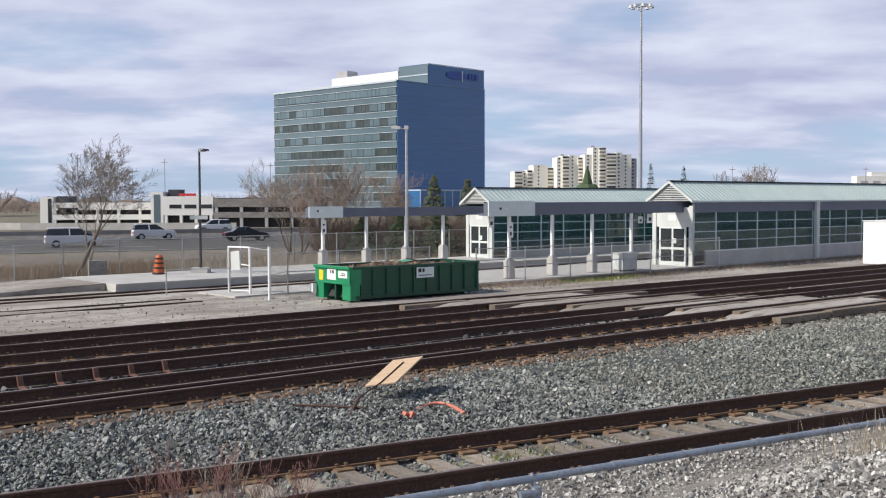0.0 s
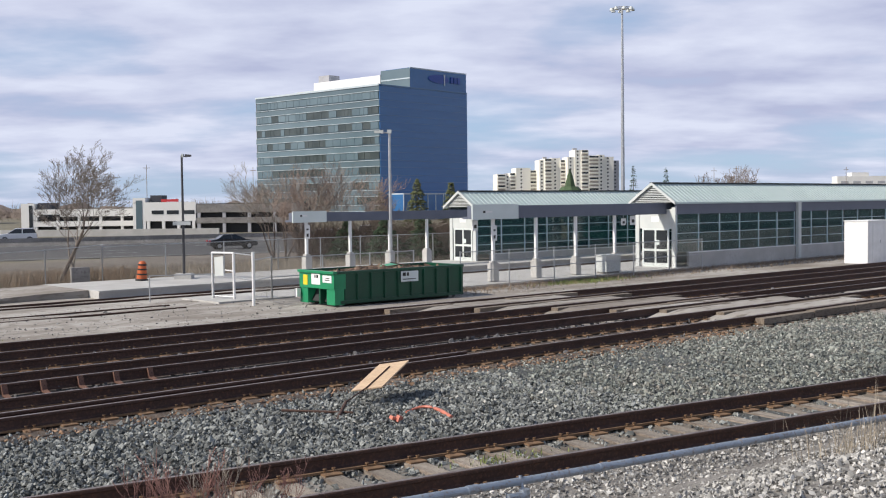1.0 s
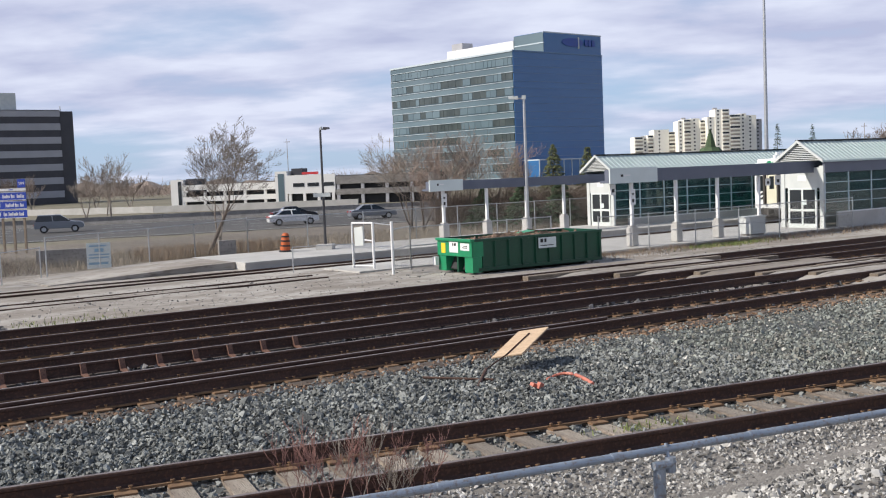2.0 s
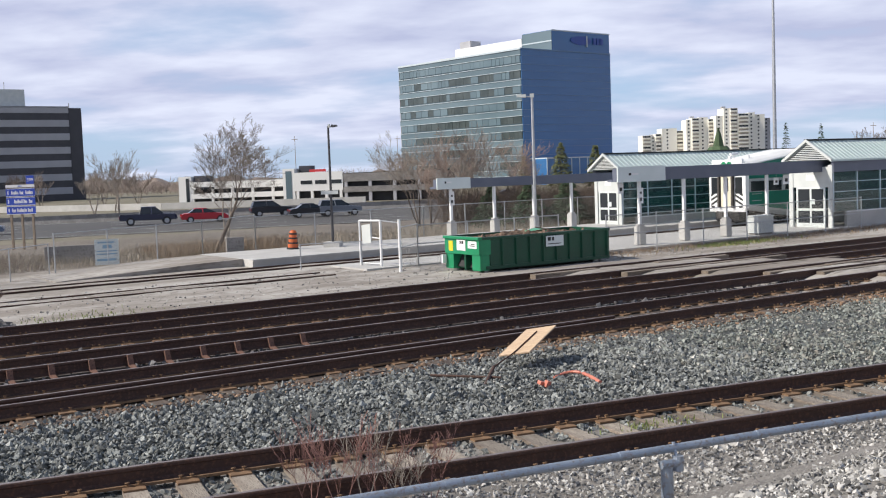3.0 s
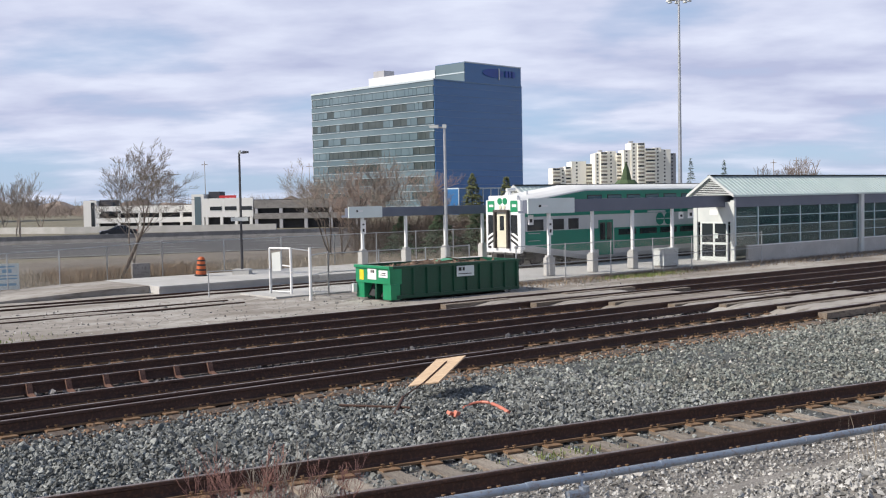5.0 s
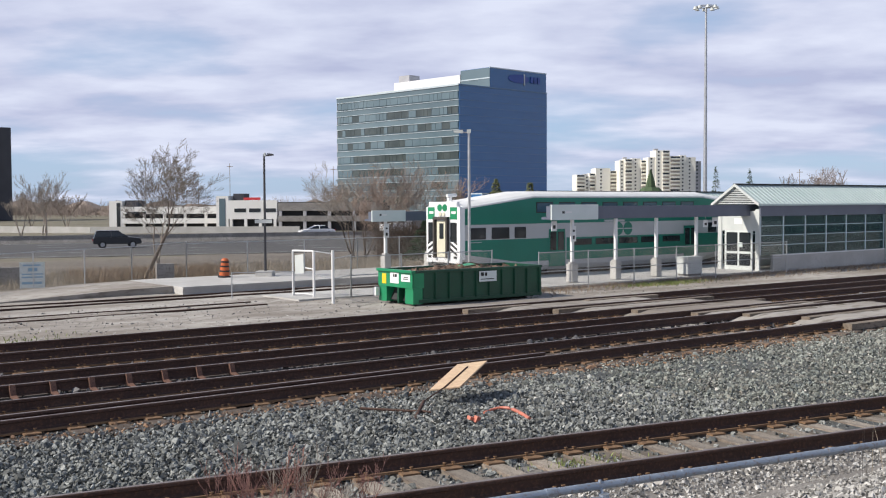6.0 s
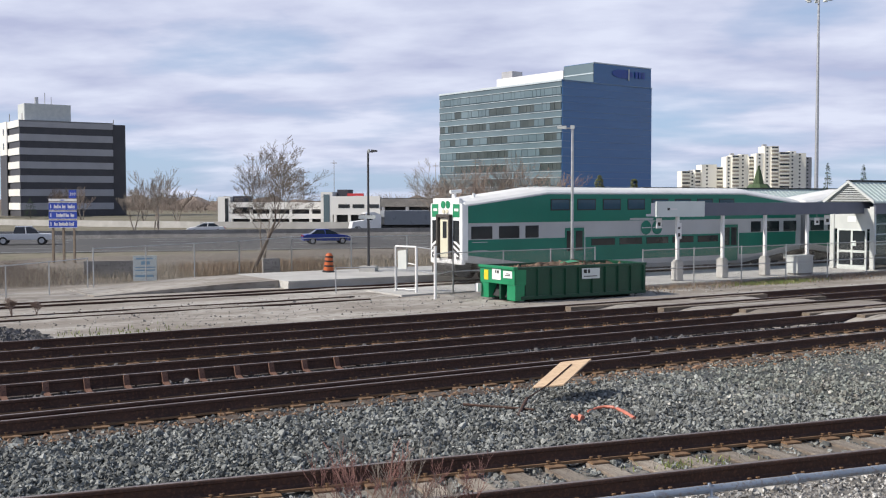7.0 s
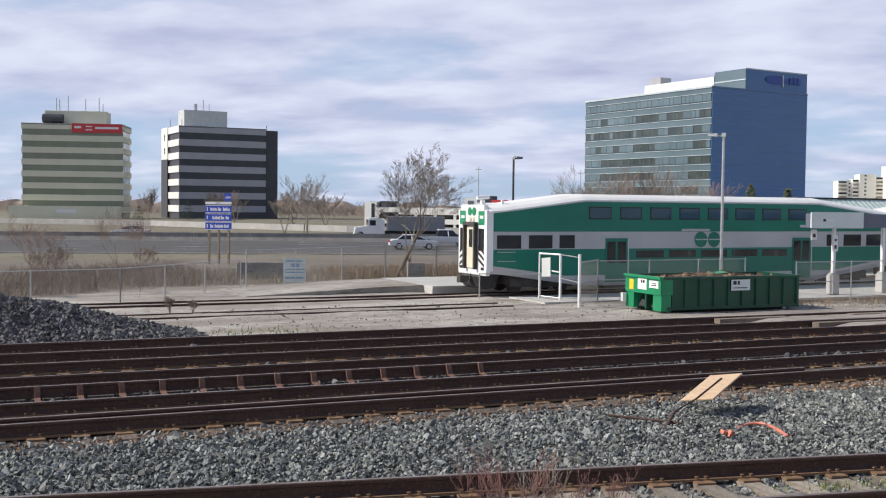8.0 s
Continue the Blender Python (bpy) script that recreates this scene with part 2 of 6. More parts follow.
    greenglass=mat("tower_green_glass", (0.105, 0.155, 0.18), (0.145, 0.2, 0.228), 0.06, 0.12, spec=0.6, objects=0.12),
    bluejoint=mat("tower_joint", (0.09, 0.18, 0.31), (0.11, 0.2, 0.34), 0.3, 0.4),
    # dark pane colour that stands in for reflections on the tower
    reflection_pane=mat("dark_reflection_pane", (0.05, 0.065, 0.066), (0.08, 0.098, 0.098), 0.3, 0.15, spec=0.5),
    darkglass=mat("dark_window", (0.018, 0.022, 0.026), (0.035, 0.04, 0.045), 0.4, 0.12, spec=0.6),
    mullion=mat("mullion", (0.47, 0.54, 0.58), (0.53, 0.6, 0.64), 1, 0.4),
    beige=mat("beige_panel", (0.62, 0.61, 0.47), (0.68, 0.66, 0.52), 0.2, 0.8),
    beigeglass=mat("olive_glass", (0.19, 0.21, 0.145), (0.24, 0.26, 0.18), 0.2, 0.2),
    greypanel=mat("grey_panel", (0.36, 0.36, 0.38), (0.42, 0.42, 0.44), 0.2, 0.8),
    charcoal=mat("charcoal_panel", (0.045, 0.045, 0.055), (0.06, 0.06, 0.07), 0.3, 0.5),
    apt=mat("apartment_wall", (0.78, 0.76, 0.68), (0.84, 0.82, 0.75), 0.05, 0.85),
    apt_shade=mat("apartment_recess_shade", (0.3, 0.27, 0.24), (0.4, 0.37, 0.33), 0.1, 0.85),
    brick=mat("brick_red", (0.3, 0.14, 0.09), (0.36, 0.18, 0.12), 0.2, 0.9),
    redsign=mat("red_sign", (0.6, 0.05, 0.05), (0.55, 0.04, 0.05), 1, 0.5),
    bluesign=mat("blue_sign", (0.03, 0.07, 0.42), (0.035, 0.08, 0.46), 1, 0.4),
    post=mat("timber_post", (0.24, 0.19, 0.14), (0.32, 0.26, 0.2), 3, 0.9, 0.4),
    tyre=mat("tyre", (0.02, 0.02, 0.02), (0.03, 0.03, 0.03), 5, 0.85),
    logo=mat("logo_blue", (0.02, 0.06, 0.28), (0.02, 0.07, 0.33), 1, 0.4),
    brace=mat("brace_rust", (0.15, 0.075, 0.052), (0.21, 0.11, 0.075), 5, 0.85, 0.4, c3=(0.09, 0.05, 0.04), fine=40),
    bed=mat("dark_bed", (0.045, 0.032, 0.026), (0.075, 0.056, 0.046), 1.2, 0.95, 0.8, c3=(0.12, 0.1, 0.088), fine=26),
    clearglass=glass("shelter_glass", (0.66, 0.84, 0.8), haze=(0.1, 0.24, 0.24)),
    clear=glass("car_glass_clear", (0.5, 0.52, 0.52)),
)


def paint(name, c):
    return mat(name, c, tuple(v * 0.93 for v in c), 1.0, 0.3, spec=0.6)


# ---- builders ----
def part(name, bm, material, parent=None, label="", m=None):
    me = bpy.data.meshes.new(name)
    bm.to_mesh(me)
    bm.free()
    me.materials.append(M[material] if isinstance(material, str) else material)
    ob = new(name, me)
    if parent:
        ob.parent = parent
    if m is not None:
        ob.matrix_basis = m
    if label:
        ob["label"] = label
    return ob


def shared(name, me, parent, m):
    ob = new(name, me)
    ob.parent = parent
    ob.matrix_basis = m
    return ob


def thing(name, m, label, category, group="", kind=""):
    ob = new(name)
    ob.matrix_basis = m
    return tagged(ob, label, category, group, kind)


def B(*boxes, bevel=0.0):
    """One bmesh of boxes (x0, y0, z0, x1, y1, z1)."""
    bm = bmesh.new()
    for x0, y0, z0, x1, y1, z1 in boxes:
        v = [bm.verts.new(p) for p in ((x0, y0, z0), (x1, y0, z0), (x1, y1, z0), (x0, y1, z0), (x0, y0, z1), (x1, y0, z1), (x1, y1, z1), (x0, y1, z1))]
        for f in ((0, 3, 2, 1), (4, 5, 6, 7), (0, 1, 5, 4), (1, 2, 6, 5), (2, 3, 7, 6), (3, 0, 4, 7)):
            bm.faces.new([v[i] for i in f])
    if bevel:
        bmesh.ops.bevel(bm, geom=bm.edges[:], offset=bevel, segments=2, affect="EDGES", profile=0.7)
    return bm


def tube(bm, p, q, r0, r1=None, seg=8, caps=True):
    p, q = Vector(p), Vector(q)
    r1 = r0 if r1 is None else r1
    d = (q - p).normalized()
    a = d.orthogonal().normalized()
    b = d.cross(a)
    rings = []
    for c, r in ((p, r0), (q, r1)):
        rings.append([bm.verts.new(c + a * math.cos(2 * math.pi * k / seg) * r + b * math.sin(2 * math.pi * k / seg) * r) for k in range(seg)])
    for k in range(seg):
        bm.faces.new((rings[0][k], rings[0][(k + 1) % seg], rings[1][(k + 1) % seg], rings[1][k]))
    if caps:
        bm.faces.new(rings[0][::-1])
        bm.faces.new(rings[1])
    return bm


def T(*tubes, seg=8):
    bm = bmesh.new()
    for t in tubes:
        tube(bm, *t, seg=seg)
    return bm


def prism(poly, a, b, axis="y"):
    """A polygon pushed from a to b along an axis. y: the polygon is (x, z); x: (y, z); z: (x, y)."""
    bm = bmesh.new()
    put = {"y": lambda p, t: (p[0], t, p[1]), "x": lambda p, t: (t, p[0], p[1]), "z": lambda p, t: (p[0], p[1], t)}[axis]
    r0, r1 = [bm.verts.new(put(p, a)) for p in poly], [bm.verts.new(put(p, b)) for p in poly]
    bm.faces.new(r0)
    bm.faces.new(r1[::-1])
    for k in range(len(poly)):
        bm.faces.new((r0[k], r1[k], r1[(k + 1) % len(poly)], r0[(k + 1) % len(poly)]))
    bmesh.ops.recalc_face_normals(bm, faces=bm.faces[:])
    return bm


def raw(name, verts, faces, material, parent=None):
    me = bpy.data.meshes.new(name)
    me.from_pydata(verts, [], faces)
    me.materials.append(M[material] if isinstance(material, str) else material)
    ob = new(name, me)
    if parent:
        ob.parent = parent
    return ob


def smooth(ob):
    for f in ob.data.polygons:
        f.use_smooth = True
    return ob


# frames of the plan: the platform track, the main tracks, the near track, the highway
PLAT = pose(-12.1, 48.9, 0, 0, 0, 42)
MAIN = pose(0, 0, 0, 0, 0, 40)
NEAR = pose(0, 0, 0, 0, 0, 30)
ROAD = pose(0, 0, 0, 0, 0, 24)

# ---- ground ----
def lerp(v, xs, ys):
    return float(np.interp(v, xs, ys))


def ground_z(u, d):
    """Height of the ground at u along and d across the main tracks."""
    z = lerp(d, (-60, 1.5, 4.5, 6.6, 8.2, 24.2, 30.5, 34, 4000), (2.5, 2.5, 2.1, 1.3, 1.26, 1.26, 0.05, 0.0, 0.0))
    return z + 0.05 * noise.noise((u * 0.35, d * 0.35, 0.0)) + (0.02 * noise.noise((u * 1.7, d * 1.7, 3.0)) if abs(d) < 70 else 0)


def build_ground():
    us = sorted(set([-4000, -1500, -700, -400, -250, -180, -130] + [-100 + 2.0 * k for k in range(15)] + [-70 + 0.8 * k for k in range(225)] + [110 + 6 * k for k in range(12)] + [200, 300, 500, 900, 1800, 4000]))
    ds = sorted(set([-4000, -800, -200, -60, -20, -8] + [-4 + 0.6 * k for k in range(120)] + [68 + 2 * k for k in range(20)] + [112, 130, 160, 200, 300, 500, 900, 1800, 4000]))
    verts = [(u, d, ground_z(u, d)) for d in ds for u in us]
    w, faces = len(us), []
    me = bpy.data.meshes.new("ground")
    for j in range(len(ds) - 1):
        for i in range(w - 1):
            faces.append((j * w + i, j * w + i + 1, (j + 1) * w + i + 1, (j + 1) * w + i))
    me.from_pydata(verts, [], faces)
    for k in ("bank", "ballast", "dirt", "drygrass", "verge"):
        me.materials.append(M[k])
    inv = PLAT.inverted() @ MAIN
    idx = []
    for j in range(len(ds) - 1):
        d = (ds[j] + ds[j + 1]) / 2
        for i in range(w - 1):
            u = (us[i] + us[i + 1]) / 2
            s, q, _ = inv @ Vector((u, d, 0))
            wob = 0.5 * noise.noise((u * 0.6, d * 0.6, 7))
            far = lerp(s, (-60, -20.5, -14.3, -9, 2.5, 400), (-24, 5.8, 10.3, 10.9, 11.2, 11.2))
            across = d * math.cos(radians(10)) + u * math.sin(radians(10))   # across the near track
            if d + wob < 24.5:
                k = 0 if across + 0.2 * wob < 9.3 else 1
                if u > 19 + 1.5 * wob and d > 13.2:
                    k = 2
            elif q + wob * 0.6 < far:
                k = 2
            elif q < 38:
                k = 3
            else:
                k = 4
            idx.append(k)
    me.polygons.foreach_set("material_index", idx)
    ob = new("ground", me)
    ob.matrix_basis = MAIN
    smooth(ob)
    tagged(ob, "rail yard ground of grey ballast, pale dirt and dry grass", "ground", kind="structure")


build_ground()


def stones(name, n, region, size, material, m, seed, parent=None):
    """Broken stone: squashed, dented octahedra strewn over a region; region(rng, n) gives x, y, z."""
    rng = np.random.default_rng(seed)
    base = np.array([(1, 0, 0), (0, 1, 0), (-1, 0, 0), (0, -1, 0), (0, 0, 1), (0, 0, -1), (.7, .7, .55), (-.7, .6, -.5), (-.6, -.7, .6), (.6, -.7, -.55)], float)
    bm = bmesh.new()
    for p in base:
        bm.verts.new(p)
    hull = bmesh.ops.convex_hull(bm, input=bm.verts[:])
    bm.verts.index_update()
    tri = np.array([[v.index for v in f.verts] for f in bm.faces if len(f.verts) == 3])
    pts = np.array([v.co[:] for v in bm.verts])
    bm.free()
    k, f = len(pts), len(tri)
    xyz = region(rng, n)
    n = len(xyz)
    sc = size * rng.lognormal(0, 0.33, n)[:, None, None]
    p = pts[None] * rng.uniform(0.6, 1.3, (n, k, 1)) * rng.uniform(0.45, 1.35, (n, 1, 3)) * sc
    a, b = rng.uniform(0, 2 * np.pi, n), rng.uniform(-0.9, 0.9, n)
    ca, sa, cb, sb = np.cos(a)[:, None], np.sin(a)[:, None], np.cos(b)[:, None], np.sin(b)[:, None]
    x, y, z = p[..., 0], p[..., 1], p[..., 2]
    y, z = y * cb - z * sb, y * sb + z * cb
    x, y = x * ca - y * sa, x * sa + y * ca
    v = np.stack([x, y, z], -1) + xyz[:, None, :]
    idx = (tri[None] + (np.arange(n) * k)[:, None, None]).reshape(-1)
    me = bpy.data.meshes.new(name)
    me.vertices.add(n * k); me.vertices.foreach_set("co", v.reshape(-1).astype(np.float32))
    me.loops.add(n * f * 3); me.loops.foreach_set("vertex_index", idx.astype(np.int32))
    me.polygons.add(n * f); me.polygons.foreach_set("loop_start", np.arange(0, n * f * 3, 3, dtype=np.int32)); me.polygons.foreach_set("loop_total", np.full(n * f, 3, dtype=np.int32))
    me.update(calc_edges=True)
    me.polygons.foreach_set("use_smooth", np.zeros(n * f, dtype=bool))
    me.materials.append(M[material])
    ob = new(name, me)
    ob.matrix_basis = m
    if parent:
        ob.parent = parent
    return ob


# ---- tracks ----
RAIL_TOP = 1.5


def rail_bm(x0, x1, h=0.175):
    """A flat-bottomed rail along x, its head's top at z = 0."""
    half = [(0.0, 0), (0.03, 0), (0.036, -0.008), (0.036, -0.036), (0.012, -0.05), (0.01, -0.13), (0.03, -0.15), (0.07, -0.162), (0.07, -h), (0.0, -h)]
    poly = [(y, z) for y, z in half] + [(-y, z) for y, z in half[::-1][1:-1]]
    return prism(poly, x0, x1, "x")


def head_bm(x0, x1):
    return B((x0, -0.026, 0.0, x1, 0.026, 0.003))


def mesh_of(bm, name, material):
    me = bpy.data.meshes.new(name)
    bm.to_mesh(me)
    bm.free()
    me.materials.append(M[material])
    return me


TIE = {k: mesh_of(B((-0.115, -1.28, -0.17, 0.115, 1.28, 0.0), bevel=0.012), "tie", k) for k in ("tie", "tie_dark")}
PLATE = None


def plate_mesh():
    bm = B((-0.11, -0.23, 0.0, 0.11, 0.23, 0.02), (-0.085, -0.11, 0.018, 0.085, -0.075, 0.03), (-0.085, 0.075, 0.018, 0.085, 0.11, 0.03))
    for x, y in ((-0.055, -0.1), (0.055, 0.1), (0.055, -0.1), (-0.055, 0.1)):
        tube(bm, (x, y, 0.018), (x, y * 0.98, 0.062), 0.013, seg=6)
        tube(bm, (x, y, 0.055), (x, y * 0.98, 0.066), 0.024, seg=6)
    return mesh_of(bm, "tie_plate", "plate")


PLATE = plate_mesh()


def track(m, rails, x0, x1, pitch, tie, label, ties=None, extra=(), seed=1):
    """A track in the frame m: rails at the given distances across, ties under the pair."""
    rng = random.Random(seed)
    tr = thing("railway_track", m, label, "railway track", "tracks side by side", "structure")
    c = sum(rails[:2]) / 2
    for y in rails:
        r = part("rail", rail_bm(x0, x1), "rail", tr, m=pose(0, y, RAIL_TOP))
        part("rail_head", head_bm(x0, x1), "railtop", r, "worn brown running surface")
        part("rail_foot", B((x0, -0.105, -0.186, x1, -0.069, -0.158)), "plate", r, "rusty orange rail foot")
    a, b = ties or (x0, x1)
    x = a
    while x < b:
        dx, rz = rng.uniform(-0.03, 0.03), rng.uniform(-1.5, 1.5)
        shared("tie", TIE[tie], tr, pose(x + dx, c + rng.uniform(-0.04, 0.04), RAIL_TOP - 0.192 + rng.uniform(-0.012, 0.004), 0, 0, rz))
        for y in rails[:2]:
            shared("tie_plate", PLATE, tr, pose(x + dx, y, RAIL_TOP - 0.193, 0, 0, rz))
        x += pitch
    return tr


near_track = track(NEAR, (9.4, 10.84), -30, 85, 0.54, "tie", "near railway track with brown rails on weathered grey timber ties", (-8, 34), seed=2)
front_main = track(MAIN, (14.55, 16.02), -48, 120, 0.56, "tie_dark", "main railway track with dark rust-brown rails on oiled timber ties", (-24, 38), seed=3)
middle_main = track(MAIN, (18.4, 19.87), -60, 140, 0.56, "tie_dark", "middle railway track with dark brown rails and a turnout rail", (-30, 30), seed=4)
rear_main = track(MAIN, (21.25, 22.72), -70, 160, 0.56, "tie_dark", "rear railway track with dark brown rails beside the yard", (-34, 30), seed=5)


def turnout_rail(y, x0, x1, label):
    ob = part("turnout_rail", rail_bm(x0, x1), "rail", m=MAIN @ pose(0, y, RAIL_TOP))
    tagged(ob, label, "rail", kind="structure")
    part("rail_head", head_bm(x0, x1), "railtop", ob)
    return ob


guard = turnout_rail(14.93, -40, 13.5, "short brown guard rail close beside a running rail")
switch = turnout_rail(17.4, -60, 60, "long brown turnout rail held by upright rusty braces")
for k in range(34):
    x = -12.2 + 0.62 * k
    bm = prism([(-0.3, -0.185), (-0.04, -0.185), (-0.036, -0.005), (-0.075, 0.0), (-0.1, -0.06), (-0.14, -0.15)], -0.045, 0.045, "x")
    part("rail_brace", bm, "brace", switch, m=pose(x, 0, 0))

o = part("track_bed", B((-30, 8.75, 1.0, 60, 11.45, 1.262)), "bank", m=NEAR)
tagged(o, "dusty tan bed packed between the near track's ties", "track bed", kind="structure")
o = part("track_bed", B((6.5, 8.9, 1.0, 60, 11.3, 1.276)), "drygrass", m=NEAR)
tagged(o, "tan dirt and moss packed level with weathered ties", "track bed", kind="structure")
o = part("track_bed", B((-60, 13.85, 1.0, 19, 23.7, 1.289)), "bed", m=MAIN)
tagged(o, "dark bed between the main tracks' rails", "track bed", kind="structure")
# platform track and the siding beside it
plat_track = thing("railway_track", PLAT, "platform track with thin dark rails sunk in pale dirt", "railway track", "tracks side by side", "structure")
for y in (0.76, 2.2):
    part("rail", rail_bm(-90, 150), "rail", plat_track, m=pose(0, y, 0.08))
for k in range(150):
    shared("tie", TIE["tie_dark"], plat_track, pose(-30 + 0.6 * k, 1.48, -0.06))
siding = thing("railway_track", PLAT, "disused siding with thin dark rails in pale dirt", "railway track", "tracks side by side", "structure")
for y in (-2.6, -4.04):
    part("rail", rail_bm(-90, -1.0), "rail", siding, m=pose(0, y, 0.05))

# timber and dirt crossing: planks flush with the rails, packed dirt between them
def build_crossing():
    rng = random.Random(21)
    fills = ((14.64, 15.93, 22.3, 30.0), (16.12, 17.31, 21.8, 29.0), (17.49, 18.3, 21.2, 27.4), (18.5, 19.78, 20.5, 26.8), (19.97, 21.16, 19.5, 25.6), (21.35, 22.63, 18.0, 24.9), (22.82, 23.9, 16.4, 24.5))
    for y0, y1, x0, x1 in fills:
        n = 26
        bm = bmesh.new()
        rows = []
        for k in range(n + 1):
            x = x0 + (x1 - x0) * k / n
            e = min(k, n - k)
            z = RAIL_TOP - 0.05 - 0.17 * max(0.0, 1 - e / 4) ** 1.3
            jit = rng.uniform(-0.25, 0.25) if e == 0 else 0
            rows.append([bm.verts.new((x + jit + 0.3 * (noise.noise((x, y * 2.0, 1)) if e == 0 else 0), y, z + 0.018 * noise.noise((x * 2, y * 3, 5)))) for y in (y0, y0 + (y1 - y0) * 0.33, y0 + (y1 - y0) * 0.66, y1)])
        for a, b in zip(rows, rows[1:]):
            for j in range(3):
                bm.faces.new((a[j], b[j], b[j + 1], a[j + 1]))
        ob = smooth(part("crossing_fill", bm, "dirt", m=MAIN))
        tagged(ob, "packed pale dirt between the rails of a crossing", "crossing", kind="structure")
    lines = ((14.55, 22.0, 30.0), (16.02, 22.3, 29.5), (17.4, 21.6, 28.0), (18.4, 20.9, 27.0), (19.87, 20.3, 26.4), (21.25, 18.8, 25.4), (22.72, 16.8, 24.8))
    for d, x0, x1 in lines:
        cr = thing("crossing_panel", MAIN, "weathered brown timber crossing planks beside a rail", "crossing panel", "timber crossing", "structure")
        for side in (-1, 1):
            y = d + side * 0.215
            a = x0 + rng.uniform(-0.1, 0.2) + (0.7 if side < 0 and d > 15 else 0.3)
            while a < x1:
                L = rng.uniform(2.0, 3.2)
                part("plank", B((a, y - 0.12, RAIL_TOP - 0.19, min(a + L, x1 + 0.4) - 0.04, y + 0.12, RAIL_TOP - 0.035 + rng.uniform(-0.02, 0.01))), "plank", cr)
                a += L


build_crossing()


# ---- platforms ----
def prism_thing(name, bm, material, m, label, category, kind="structure"):
    return tagged(part(name, bm, material, m=m), label, category, kind=kind)


far_plat = prism_thing("platform", B((-1.5, 3.15, -0.4, 95, 9.6, 0.36), bevel=0.02), "concrete", PLAT, "pale concrete far platform with a clean front edge", "platform")
part("platform_lip", B((-1.5, 3.1, 0.26, 95, 3.16, 0.365)), "concrete", far_plat)
ramp = prism_thing("platform_ramp", prism([(-10.5, -0.2), (-1.52, -0.2), (-1.52, 0.35), (-4, 0.3), (-10.5, 0.02)], 4.2, 9.4), "dirt", PLAT, "pale dirt ramp up to the end of a concrete platform", "ramp")
near_plat = prism_thing("platform", B((12.6, -6.6, -0.4, 95, -0.25, 0.18), (0.9, -3.5, -0.4, 12.6, -0.25, 0.07)), "concrete", PLAT, "pale concrete near platform behind a chain-link fence", "platform")
part("platform_wall", B((12.5, -6.75, -0.4, 95, -6.6, 0.12)), "concrete_dark", near_plat, "dark concrete edge wall")


def canopy(label, w, s0, s1, pillars, top, bottom, sign, group, base=0.2, piers=True):
    c = thing("platform_canopy", PLAT, label, "canopy", group)
    part("fascia", B((s0, w - 0.15, bottom, s1, w + 0.15, top), bevel=0.015), "navy", c)
    part("soffit", B((s0, w + 0.16, bottom, s1, w + 0.5, bottom + 0.12)), "navy", c)
    for s in pillars:
        part("pillar", B((s - 0.075, w - 0.075, base, s + 0.075, w + 0.075, bottom), bevel=0.01), "whitepaint", c)
        if piers:
            part("pier", B((s - 0.22, w - 0.22, base, s + 0.22, w + 0.22, base + 0.95), bevel=0.05), "concrete", c, "squat concrete pier")
            part("pier_cap", B((s - 0.16, w - 0.16, base + 0.95, s + 0.16, w + 0.16, base + 1.05), bevel=0.03), "concrete", c)
    a, b = sign
    part("sign_board", B((a, w - 0.24, bottom - 0.03, b, w - 0.16, top + 0.08), bevel=0.01), "signgrey", c, "pale grey-green station name board with small marks")
    part("sign_mark", B((a + (b - a) * 0.22, w - 0.245, bottom + 0.3, a + (b - a) * 0.27, w - 0.24, bottom + 0.42)), "black", c)
    part("sign_bar", B((a + (b - a) * 0.29, w - 0.245, bottom + 0.32, a + (b - a) * 0.42, w - 0.24, bottom + 0.4)), "whitepaint", c)
    s = pillars[0]
    part("notice", B((s - 0.17, w - 0.12, 2.3, s + 0.17, w - 0.09, 3.1)), "whitepaint", c, "white notice with a black pictogram")
    for z0, z1 in ((2.42, 2.6), (2.8, 2.9)):
        part("notice_mark", B((s - 0.07, w - 0.125, z0, s + 0.07, w - 0.12, z1)), "black", c)
    return c


canopy("dark navy platform canopy on white posts with piers, near the fence", -5.5, 14.3, 31.6, (16.0, 19.3, 22.6, 26.1), 4.12, 3.45, (14.3, 17.7), "platform canopies")
canopy("dark navy platform canopy on white posts across the track", 6.5, 11.7, 27.2, (12.8, 16.0, 19.1, 22.2), 3.82, 3.28, (11.7, 14.1), "platform canopies", base=0.36)


